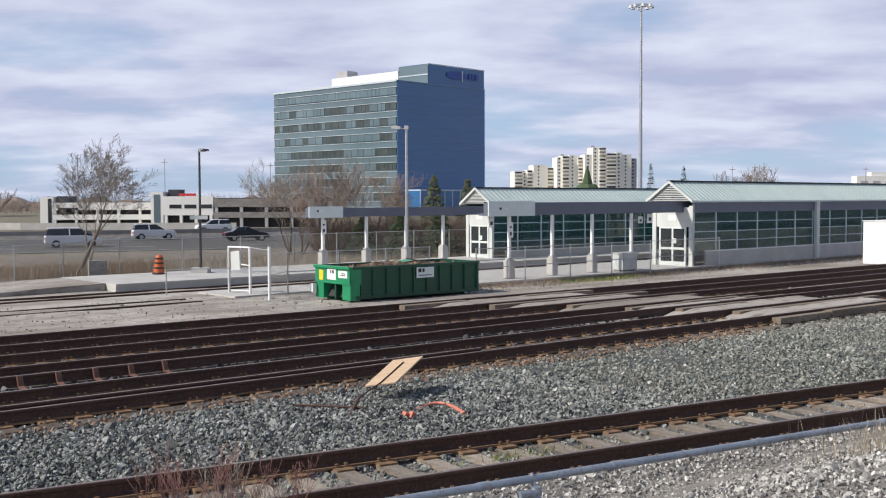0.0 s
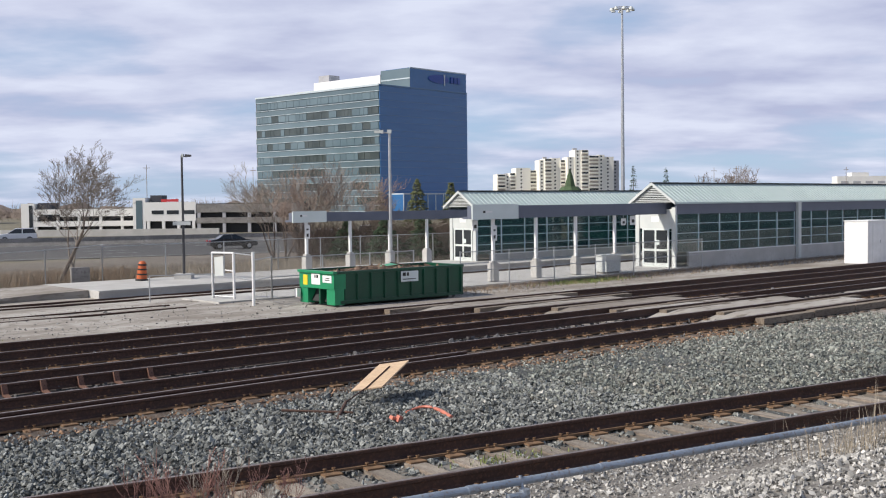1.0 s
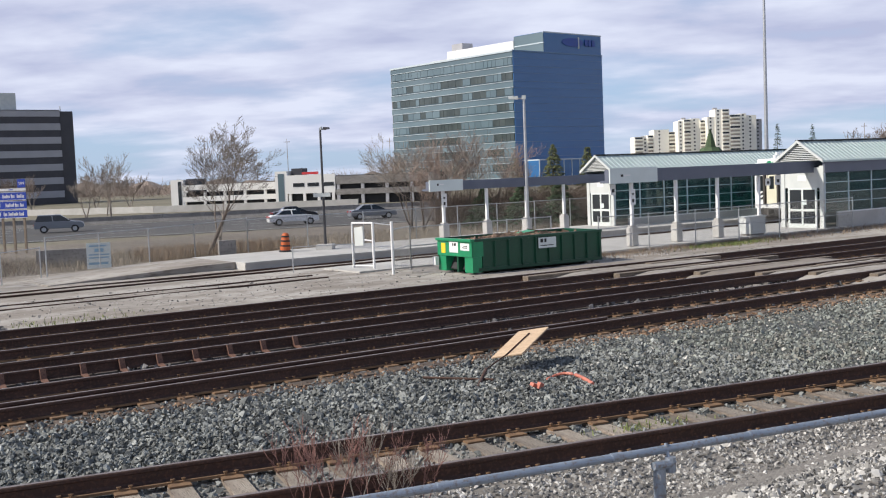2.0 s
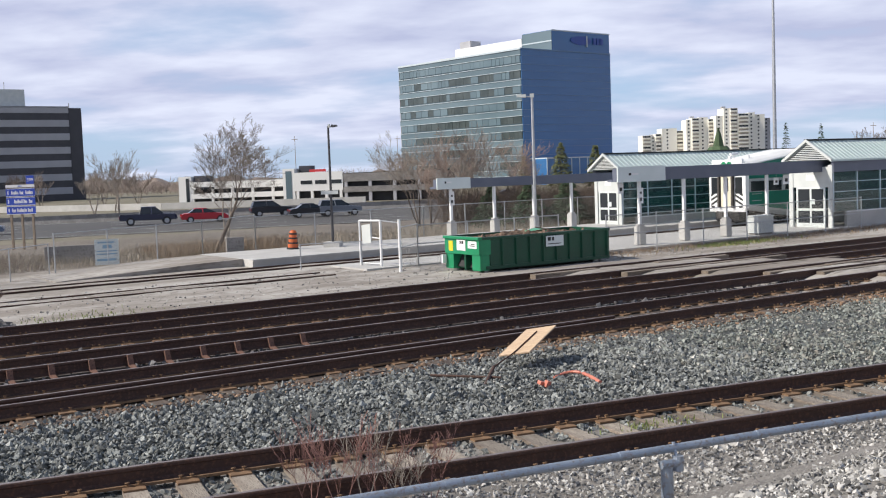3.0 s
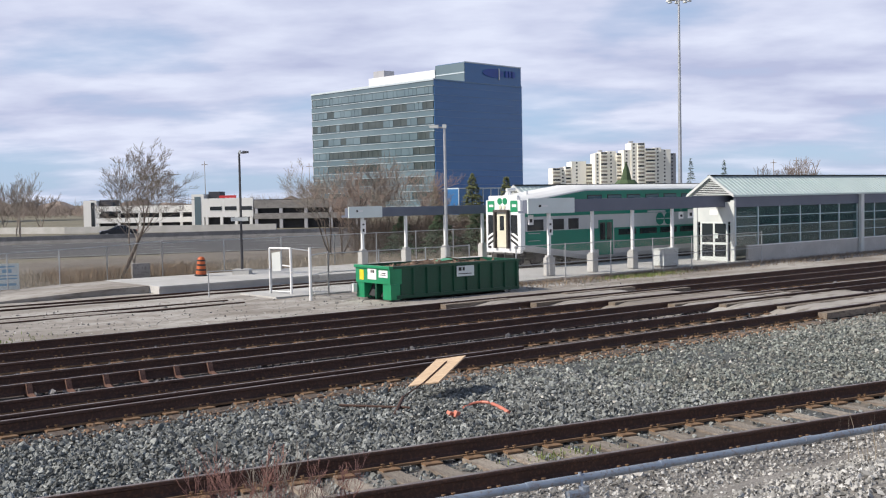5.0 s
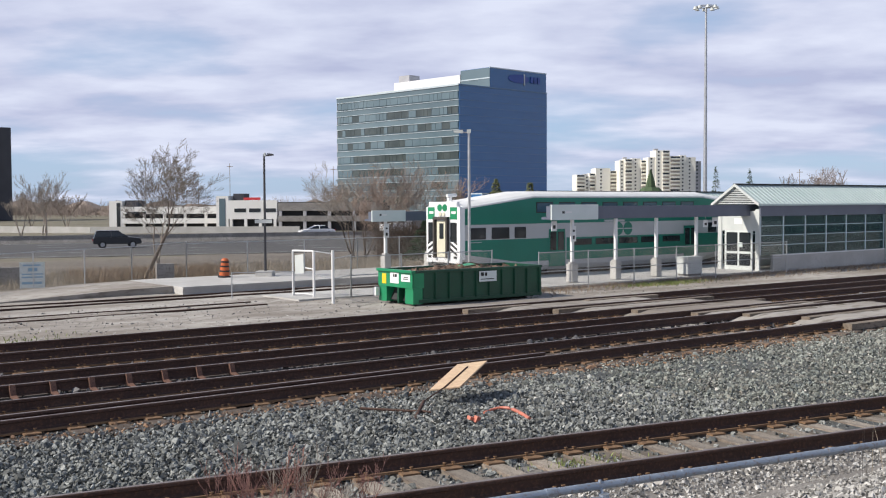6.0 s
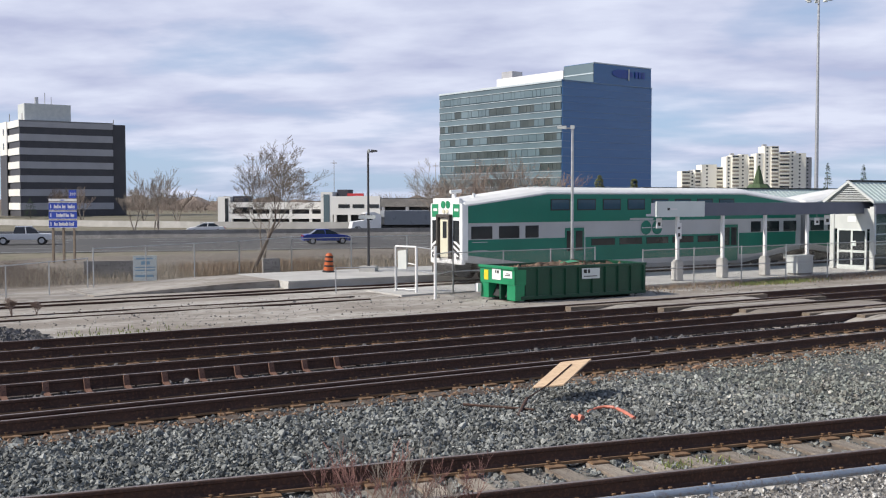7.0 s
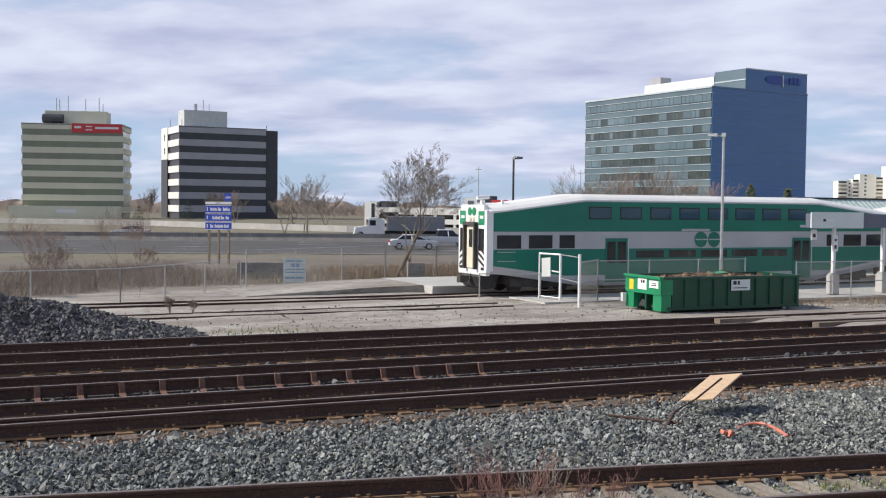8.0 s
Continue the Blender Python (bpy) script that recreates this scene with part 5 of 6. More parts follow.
def far_woods():
    """Bare woods along the horizon: a multitude of upright forked twigs."""
    rng = random.Random(9)
    v, f = [], []
    for k in range(5200):
        x = rng.uniform(-420, 420)
        y = rng.uniform(300, 420) + abs(x) * 0.15
        h = (4.5 + 4.5 * rng.random()) * (0.75 + 0.35 * noise.noise((x * 0.02, 3, 0)))
        for j in range(7):
            bx, by = x + rng.uniform(-1.5, 1.5), y + rng.uniform(-1.5, 1.5)
            z0 = rng.uniform(0, 0.6) * h
            dx, dz = rng.uniform(-1.6, 1.6), rng.uniform(0.25, 0.45) * h
            w = 0.07
            i = len(v)
            v += [(bx - w, by, z0), (bx + w, by, z0), (bx + dx, by + rng.uniform(-1, 1), min(h, z0 + dz))]
            f.append((i, i + 1, i + 2))
    ob = raw("far_woods", v, f, "far_tree")
    tagged(ob, "brown leafless woods along the horizon", "woods", kind="stuff")
    bm = bmesh.new()
    for k in range(60):
        x = -480 + 16 * k
        hh = 4.6 + 1.8 * noise.noise((x * 0.03, 1, 2))
        tube(bm, (x, 430 + abs(x) * 0.1, -1), (x + rng.uniform(-3, 3), 430 + abs(x) * 0.1, hh), 12, 5, seg=7)
    ob = part("far_thicket", bm, "far_tree")
    tagged(ob, "brown thicket behind the leafless woods", "thicket", kind="stuff")


far_woods()

# ---- poles and lamps ----
def street_lamp(m, label, h, arm, material, r=0.075, base=True):
    c = thing("street_lamp", m, label, "street lamp", "lamp posts")
    part("pole", T(((0, 0, 0), (0, 0, h), r, r * 0.75), seg=12), material, c)
    part("bracket", T(((0, 0, h - 0.08), (arm * 0.45, 0, h - 0.04), 0.035), seg=8), material, c)
    part("lamp_head", prism([(arm * 0.4, h - 0.1), (arm, h - 0.06), (arm, h + 0.03), (arm * 0.4, h + 0.06)], -0.14, 0.14), "louvre" if material != "lampblack" else "lampblack", c, "flat lamp head")
    part("head_cap", B((min(arm * 0.1, -0.1 * (arm < 0)), -0.1, h - 0.1, max(0.1, 0.1), 0.1, h + 0.08)), "louvre", c)
    if base:
        part("footing", prism([(-0.45, -0.45), (0.45, -0.45), (0.45, 0.45), (-0.45, 0.45)], -0.1, 0.28, "z"), "concrete", c)
    return c


l1 = PLAT @ Vector((10.85, -3.4, 0.18))
street_lamp(pose(l1.x, l1.y, 0.18), "tall galvanised lamp post beside the dumpster", 7.7, -0.75, "steel", 0.085)
street_lamp(pose(-13.1, 58.1, 0.36), "black lamp post standing on the concrete platform", 6.65, 0.5, "lampblack")
p = thing("lamp_sign", pose(-13.1, 58.0, 0.36), "small pale sign plate on a lamp post", "sign")
part("plate", B((-0.5, -0.14, 2.9, 0.45, -0.1, 3.1)), "louvre", p)
c = thing("high_mast_light", pose(27.6, 150, 0), "very tall slender high-mast light with a lamp ring", "high mast light")
part("mast", T(((0, 0, 0), (0, 0, 31), 0.3, 0.14), seg=14), "steel", c)
part("ring", T(*[((math.cos(a) * 1.3, math.sin(a) * 1.3, 31), (math.cos(a + 0.7854) * 1.3, math.sin(a + 0.7854) * 1.3, 31), 0.07) for a in [0.7854 * k for k in range(8)]], ((-1.3, 0, 31), (1.3, 0, 31), 0.06), ((0, -1.3, 31), (0, 1.3, 31), 0.06), seg=6), "steel", c)
for k in range(8):
    a = 0.7854 * k
    part("lamp", T(((math.cos(a) * 1.45, math.sin(a) * 1.45, 30.65), (math.cos(a) * 1.45, math.sin(a) * 1.45, 31.05), 0.34, 0.18), seg=10), "louvre", c)
for k, (x, y, h) in enumerate(((-62, 240, 13.5), (-40, 250, 13), (-30, 245, 13.5), (-20, 255, 13), (-75, 260, 12), (-95, 280, 16), (70, 260, 12), (76, 262, 12.5), (118, 300, 13))):
    c = thing("utility_pole", pose(x, y, 0), "thin far utility pole", "utility pole", "far poles")
    part("pole", T(((0, 0, 0), (0, 0, h), 0.09, 0.06), seg=6), "post", c)
    part("crossarm", B((-0.7, -0.05, h - 0.8, 0.7, 0.05, h - 0.68)), "post", c)


# ---- fences ----
def chain_fence(label, pts, heights, pitch=3.0, cell=0.075, wire=0.0035, rails=(1.0,), post_r=0.03, material="wire", rail_r=0.022):
    """A chain-link fence along a line of (x, y, z) feet: posts, rails and a web of crossed wires."""
    c = thing("chain_link_fence", pose(0, 0, 0), label, "fence", "chain-link fences")
    v, f = [], []

    def strip(p, q, w):
        d = (q - p).normalized()
        a = d.orthogonal().normalized() * w
        b = d.cross(a)
        i = len(v)
        for o in (p, q):
            for k in (a, b * 0.9 - a * 0.5, -b * 0.9 - a * 0.5):
                v.append(tuple(o + k))
        f.extend(((i, i + 1, i + 4, i + 3), (i + 1, i + 2, i + 5, i + 4), (i + 2, i, i + 3, i + 5)))

    for (p, q), h in zip(zip(pts, pts[1:]), heights):
        p, q = Vector(p), Vector(q)
        L = (q - p).length
        d = (q - p) / L
        n = max(1, round(L / pitch))
        for k in range(n + 1):
            o = p + d * (L * k / n)
            part("post", T((o, o + Vector((0, 0, h + 0.05)), post_r), seg=8), "steel", c)
        for r in rails:
            part("rail", T((p + Vector((0, 0, h * r)), q + Vector((0, 0, h * r)), rail_r), seg=8), "steel", c)
        x = -h
        while x < L:
            for s in (0, 1):
                a, b = max(0.0, x), min(L, x + h)
                if b - a > 0.02:
                    za, zb = (a - x, b - x) if s == 0 else (h - (a - x), h - (b - x))
                    strip(p + d * a + Vector((0, 0, za)), p + d * b + Vector((0, 0, zb)), wire)
            x += cell
    ob = raw("wire_web", v, f, material, c)
    ob["kind"] = "stuff"
    return c


def plat(s, w, z=0.0):
    return tuple(PLAT @ Vector((s, w, z)))


chain_fence("weathered chain-link fence with steel posts behind the platform end", [(-24.8, 49.1, 0), (-20.0, 56.5, 0.1), (-17.8, 59.1, 0.25), plat(14, 11.2, 0.3), plat(40, 11.2, 0.3)], (1.95, 1.95, 1.85, 1.85), 3.4, 0.1, 0.0028, (1.0,), 0.035)
chain_fence("low chain-link fence along the dry grass", [(-30.5, 34.0, 0), (-26.0, 39.8, 0), (-24.9, 48.7, 0)], (1.5, 1.5), 3.1, 0.1, 0.0028, (1.0,), 0.03)
chain_fence("chain-link fence with two rails along the near platform", [plat(1.4, -5.5), plat(3.4, -3.9), plat(12.0, -3.8)], (1.95, 1.9), 3.2, 0.1, 0.0026, (1.0, 0.55), 0.035)
chain_fence("chain-link fence with two rails before the platform piers", [plat(12.0, -7.2, 0.05), plat(32.5, -7.2, 0.05)], (1.85,), 3.4, 0.1, 0.0026, (1.0, 0.5), 0.03)


def build_gate():
    c = thing("gate_frame", pose(0, 0, 0), "white-painted steel gate frame with a bare wire panel", "gate")
    a, b, e = (Vector(plat(*p)) for p in ((1.85, -1.4), (2.15, -2.75), (1.4, -5.5)))
    up = Vector((0, 0, 2.15))
    for p, r in ((a, 0.04), (b, 0.06), (e, 0.065)):
        part("post", T((p, p + up + (Vector((0, 0, 0.15)) if p is e else Vector()), r), seg=10), "whitepaint", c)
    part("head_rail", T((a + up, b + up, 0.045), seg=8), "whitepaint", c)
    part("sill_rail", T((a + up * 0.08, b + up * 0.08, 0.03), (b + up * 0.5, e + up * 0.5, 0.025), (b + up, e + up, 0.025), seg=8), "steel", c)
    d = (b - a).normalized()
    n = Vector((-d.y, d.x, 0)) * 0.02
    bm = bmesh.new()
    q = [a + d * 0.18 + up * 0.5, a + d * 0.75 + up * 0.52, a + d * 0.72 + up * 0.93, a + d * 0.16 + up * 0.9]
    vs = [bm.verts.new(x + s * n) for s in (-1, 1) for x in q]
    for fc in ((0, 1, 2, 3), (7, 6, 5, 4), (0, 4, 5, 1), (1, 5, 6, 2), (2, 6, 7, 3), (3, 7, 4, 0)):
        bm.faces.new([vs[i] for i in fc])
    part("notice", bm, "louvre", c, "torn pale notice")
    part("latch", T((b + up * 0.62, b - d * 0.55 + up * 0.64, 0.03), seg=6), "whitepaint", c)


build_gate()


def build_low_rail():
    a, b = Vector((-12.4, 48.1, 0)), Vector(plat(1.85, -1.5))
    c = thing("low_rail", pose(0, 0, 0), "thin low steel pipe rail beside the platform track", "railing")
    for p in (a, b):
        part("post", T((p, p + Vector((0, 0, 1.2)), 0.03), seg=8), "steel", c)
    part("top_pipe", T((a + Vector((0, 0, 1.18)), b + Vector((0, 0, 1.18)), 0.022), seg=8), "steel", c)


build_low_rail()


def build_near_fence():
    """The top of a fence close to the camera: a steel pipe on a post, wire web under it."""
    c = thing("near_fence", NEAR, "galvanised pipe fence rail on a post with wire mesh below", "fence")
    z, d = 2.0, 7.15
    part("top_rail", T(((-6, d, z), (30, d, z), 0.033), seg=14), "pipe", c, "bluish galvanised pipe")
    for x in (2.0, 3.05, 4.55, 5.9, 7.6, 9.4):
        part("sleeve", T(((x - 0.05, d, z), (x + 0.05, d, z), 0.038), seg=14), "pipe", c)
    x = 4.92
    part("post", T(((x, d - 0.05, 0.9), (x, d - 0.05, z - 0.1), 0.05), seg=14), "pipe", c, "grey post under the rail")
    part("clamp", T(((x - 0.07, d - 0.07, z - 0.1), (x + 0.13, d - 0.07, z - 0.1), 0.035), ((x + 0.1, d - 0.06, z - 0.12), (x + 0.1, d + 0.0, z + 0.05), 0.014), ((x + 0.1, d - 0.06, z - 0.17), (x + 0.1, d - 0.06, z - 0.05), 0.045), seg=10), "pipe", c, "rusting rail clamp")
    v, f = [], []
    xx = -1.0
    while xx < 16:
        for s in (-1, 1):
            p, q = Vector((xx, d - 0.02, z - 0.05)), Vector((xx + s * 0.85, d - 0.02, z - 0.95))
            i = len(v)
            w = 0.0013
            for o in (p, q):
                v += [tuple(o + Vector((w, 0, 0))), tuple(o + Vector((-w * 0.5, w, 0))), tuple(o + Vector((-w * 0.5, -w, 0)))]
            f += [(i, i + 1, i + 4, i + 3), (i + 1, i + 2, i + 5, i + 4), (i + 2, i, i + 3, i + 5)]
        xx += 0.075
    raw("wire_web", v, f, "wire", c)["kind"] = "stuff"


build_near_fence()

# ---- ballast and small growth ----
def to_near(xy):
    """Distance across the near track for points in the main tracks' frame."""
    a = radians(10)
    return xy[:, 1] * math.cos(a) + xy[:, 0] * math.sin(a), xy[:, 0] * math.cos(a) - xy[:, 1] * math.sin(a)


def shoulder(u0, u1):
    def region(rng, n):
        xy = np.stack([rng.uniform(u0, u1, n * 3), rng.uniform(6.0, 14.4, n * 3)], 1)
        dn, _ = to_near(xy)
        ok = (dn > 11.0) & ((xy[:, 1] < 13.9) | (rng.random(len(xy)) < 0.4))
        xy, dn = xy[ok][:n], dn[ok][:n]
        hump = 0.02 * np.exp(-((dn - 13.0) / 1.3) ** 2)
        return np.column_stack([xy, 1.255 + hump + rng.uniform(-0.01, 0.045, len(xy))])
    return region


tagged(stones("ballast_stones", 40000, shoulder(-3, 13), 0.0238, "stone", MAIN, 1), "coarse grey broken ballast stones between the tracks", "ballast", kind="stuff")
tagged(stones("ballast_stones", 34000, shoulder(11.5, 27), 0.0205, "stone_green", MAIN, 14), "finer grey-green ballast stones between the tracks", "ballast", kind="stuff")
tagged(stones("ballast_stones", 1500, shoulder(8, 27), 0.02, "pebble_light", MAIN, 15), "scattered pale stones among the ballast", "ballast", kind="stuff")


def rust_edge(rng, n):
    return np.column_stack([rng.uniform(-6, 21, n), 14.1 + rng.normal(0, 0.22, n), 1.275 + rng.uniform(-0.01, 0.03, n)])


tagged(stones("ballast_stones", 2600, rust_edge, 0.022, "rust_stone", MAIN, 9), "rust-stained stones along the foot of a rail", "ballast", kind="stuff")


def between(rng, n):
    xy = np.stack([rng.uniform(-12, 32, n * 2), rng.uniform(14.2, 23.4, n * 2)], 1)
    ok = (np.abs(xy[:, 1] - 17.0) < 1.1) | (np.abs(xy[:, 1] - 20.5) < 0.6) | (rng.random(len(xy)) < 0.25)
    xy = xy[ok][:n]
    return np.column_stack([xy, 1.27 + rng.uniform(-0.01, 0.05, len(xy))])


tagged(stones("ballast_stones", 9000, between, 0.034, "stone_dark", MAIN, 2), "dark ballast stones between the main rails", "ballast", kind="stuff")


def in_near_track(rng, n):
    x = rng.uniform(-2, 13, n * 2)
    ph = np.abs(((x + 8) / 0.54) % 1 - 0.0)
    ok = (ph > 0.27) & (ph < 0.73)
    x = x[ok][:n]
    return np.column_stack([x, rng.uniform(9.0, 11.4, len(x)), 1.255 + rng.uniform(-0.01, 0.03, len(x))])


tagged(stones("ballast_stones", 4800, in_near_track, 0.026, "stone", NEAR, 3), "small stones between weathered ties", "ballast", kind="stuff")


def front_strip(rng, n):
    x, y = rng.uniform(2, 18, n), rng.uniform(4.6, 9.15, n)
    z = np.array([ground_z(*(MAIN.inverted() @ NEAR @ Vector((a, b, 0)))[:2]) for a, b in zip(x, y)])
    z = np.maximum(z, np.interp(y, (7.3, 8.0, 9.1), (1.2, 1.3, 1.315)))
    return np.column_stack([x, y, z + rng.uniform(-0.01, 0.025, n)])


o = part("gravel_shoulder", prism([(7.2, 1.0), (7.3, 1.2), (8.0, 1.3), (9.2, 1.315), (9.25, 1.0)], -30, 60, "x"), "bank", m=NEAR)
tagged(o, "pale dusty gravel shoulder before the near track", "gravel", kind="structure")
M["pebble"] = mat("pale_pebble", (0.27, 0.262, 0.25), (0.4, 0.39, 0.37), 3, 0.9, 0.3, islands=0.75)
tagged(stones("pebbles", 42000, front_strip, 0.0165, "pebble", NEAR, 4), "pale pebbles and gravel before the near track", "gravel", kind="stuff")


def yard_strew(rng, n):
    s, w = rng.uniform(-26, 24, n), rng.uniform(-19, -0.8, n)
    inv = MAIN.inverted() @ PLAT
    return np.column_stack([s, w, [ground_z(*(inv @ Vector((a, b, 0)))[:2]) for a, b in zip(s, w)]])


tagged(stones("yard_gravel", 4200, yard_strew, 0.024, "pebble", PLAT, 12), "pale gravel strewn over the dirt yard", "gravel", kind="stuff")
tagged(stones("yard_gravel", 1500, yard_strew, 0.033, "stone_dark", PLAT, 13), "dark stones strewn over the dirt yard", "gravel", kind="stuff")


def build_pile():
    """A long heap of dark ballast at the edge of the yard."""
    us, ds = np.linspace(-26, 5.0, 60), np.linspace(23.2, 28.6, 24)

    def hz(u, d):
        along = np.interp(u, (-26, -20, -1, 1.5, 4.9), (0.9, 1.25, 1.2, 0.95, 0.0))
        return 1.15 + along * 0.95 * np.exp(-((d - 25.7) / 1.25) ** 2) + 0.08 * noise.noise((u * 0.9, d * 0.9, 0)) - 1.4 * (d > 27.2) * (d - 27.2)

    v = [(u, d, float(hz(u, d))) for d in ds for u in us]
    w = len(us)
    f = [(j * w + i, j * w + i + 1, (j + 1) * w + i + 1, (j + 1) * w + i) for j in range(len(ds) - 1) for i in range(w - 1)]
    h = raw("ballast_heap", v, f, "stone_dark")
    h.matrix_basis = MAIN
    tagged(h, "long low heap of dark bluish ballast beside the tracks", "ballast heap", kind="stuff")

    def on_heap(rng, n):
        u, d = rng.uniform(-3, 5, n), rng.uniform(23.6, 27.0, n)
        return np.column_stack([u, d, [float(hz(a, b)) + 0.01 for a, b in zip(u, d)]])

    tagged(stones("heap_stones", 15000, on_heap, 0.038, "stone_dark", MAIN, 6), "broken dark stones lying on a ballast heap", "ballast", kind="stuff")


build_pile()


def blades(name, label, n, place, h0, h1, w, material, seed, lean=0.25):
    """Dry stalks and leaves; place(rng) gives the foot."""
    rng = random.Random(seed)
    v, f = [], []
    for k in range(n):
        p = place(rng)
        h = rng.uniform(h0, h1)
        a = rng.uniform(0, 6.283)
        dx, dy = math.cos(a) * w, math.sin(a) * w
        lx, ly = rng.gauss(0, lean) * h, rng.gauss(0, lean) * h
        i = len(v)
        v += [(p[0] - dx, p[1] - dy, p[2]), (p[0] + dx, p[1] + dy, p[2]), (p[0] + lx * 0.45 + dx * 0.8, p[1] + ly * 0.45 + dy * 0.8, p[2] + h * 0.6), (p[0] + lx * 0.45 - dx * 0.8, p[1] + ly * 0.45 - dy * 0.8, p[2] + h * 0.6), (p[0] + lx, p[1] + ly, p[2] + h)]
        f += [(i, i + 1, i + 2, i + 3), (i + 3, i + 2, i + 4)]
    return tagged(raw(name, v, f, material), label, "dry grass", kind="stuff")


def reed_foot(rng):
    s = rng.uniform(-34, 38)
    far = lerp(s, (-60, -20.5, -14.3, -9, 2.5, 400), (-24, 6.1, 10.6, 11.2, 11.6, 11.6))
    return plat(s, far + rng.uniform(0.1, 11) ** 1.0, 0.0)


def rust_foot(rng):
    return plat(rng.uniform(-2.5, 6.5), 11.6 + rng.uniform(0.1, 5), 0.0)


blades("tall_dry_grass", "tall tan dry grass growing behind the chain-link fence", 34000, reed_foot, 0.12, 0.62, 0.008, "blade", 1)
blades("rusty_dry_grass", "rust-brown dry grass behind the fence", 7000, rust_foot, 0.25, 0.95, 0.009, "rust_blade", 2)
blades("brown_scrub", "tangled brown leafless scrub behind the platforms", 24000, lambda r: (r.uniform(-9.5, 9), r.uniform(79, 88), 0.0), 0.6, 3.4, 0.011, "twig_scrub", 16, 0.6)
def scrub_foot(rng):
    s = rng.uniform(-40, -9)
    far = lerp(s, (-60, -20.5, -14.3, -9, 2.5, 400), (-24, 6.1, 10.6, 11.2, 11.6, 11.6))
    return plat(s, far + rng.uniform(0.2, 16), 0.0)


blades("brown_scrub", "low tangled brown scrub beyond the fence", 15000, scrub_foot, 0.15, 0.9, 0.008, "twig_scrub", 17, 0.9)
blades("weeds", "short dry weeds along the platform wall", 5000, lambda r: plat(r.uniform(11, 62), r.choice((r.uniform(-9.2, -6.8), r.uniform(-7.6, -6.8))), 0.02), 0.05, 0.3, 0.01, "rust_blade", 3, 0.6)
M["greenblade"] = mat("green_blades", (0.16, 0.2, 0.06), (0.22, 0.26, 0.09), 1, 0.9, islands=0.3)
blades("green_weeds", "patches of short green weeds by the fence", 1400, lambda r: plat(r.gauss(20.5, 1.6), -7.9 + r.gauss(0, 0.4), 0.02), 0.05, 0.18, 0.016, "greenblade", 4)
blades("green_weeds", "thin green weeds on the dirt yard", 170, lambda r: plat(r.gauss(-13.5, 1.2), r.gauss(-9.5, 0.8), 0.0), 0.04, 0.14, 0.014, "greenblade", 15)
blades("green_weeds", "small green weed growing between ties", 160, lambda r: tuple(NEAR @ Vector((r.gauss(7.0, 0.35), r.gauss(10.3, 0.1), 1.26))), 0.03, 0.1, 0.008, "greenblade", 5)


def near_foot(rng):
    x, y = 8.0 + abs(rng.gauss(0, 3.0)), rng.uniform(4.2, 7.0)
    m = MAIN.inverted() @ NEAR @ Vector((x, y, 0))
    return tuple(NEAR @ Vector((x, y, ground_z(m.x, m.y) - 0.01)))


blades("dry_stalks", "dry bleached grass stalks growing through the near fence", 2600, near_foot, 0.08, 0.42, 0.003, "blade", 6, 0.35)
blades("dry_stalks", "tall bleached stalks beside the near fence", 60, lambda r: tuple(NEAR @ Vector((r.gauss(10.6, 0.8), r.uniform(7.3, 7.9), 1.25))), 0.7, 1.15, 0.004, "blade", 7, 0.08)


def bare_shrub(m, label, seed, h, material, trunks=3, levels=2, group="bare shrubs", r0=0.012, min_r=0.0035, kids=2, spread=0.45, curl=0.2):
    t = thing("bare_shrub", m, label, "shrub", group)
    segs = limbs(seed, h, trunks, spread, levels, 0.35, r0, kids, curl)
    top = max(q.z for _, q, _, _, _ in segs)
    k = h / top
    branch_mesh("crown", [(p * k, q * k, max(a, min_r), max(b, min_r * 0.7), l) for p, q, a, b, l in segs], material, t, 4)


for k, (x, y, h, mt) in enumerate(((-2.35, 9.1, 0.95, "twig_red"), (-2.05, 9.0, 1.05, "twig_red"), (-1.75, 8.9, 1.05, "twig_red"), (-1.5, 8.95, 0.85, "twig"), (-1.3, 9.2, 0.95, "twig_red"), (-1.9, 9.3, 1.0, "twig"))):
    bare_shrub(pose(x, y, 1.27, 0, 0, 50 * k), "thin reddish leafless shrub before the near track", 70 + k, h * 0.9, mt, 3, 3, r0=0.008, min_r=0.0022)
for k, (x, y, h) in enumerate(((-42.4, 56.8, 2.9), (-41.8, 63.5, 4.2), (-31.6, 41.5, 1.5), (-28.6, 45.5, 1.2), (-34.5, 46, 2.2), (-47.5, 62, 3.6), (-38, 52, 2.0), (-44, 70, 3.4), (-36, 58, 1.8), (-21.9, 36.9, 0.75), (-21.2, 37.4, 0.6))):
    bare_shrub(pose(x, y, 0.0, 0, 0, 50 * k), "bare brown bush by the low fence", 80 + k, h, "twig_brown", 4, 4, "bushes by the fence", 0.024, 0.006, 2, 1.1, 0.5)


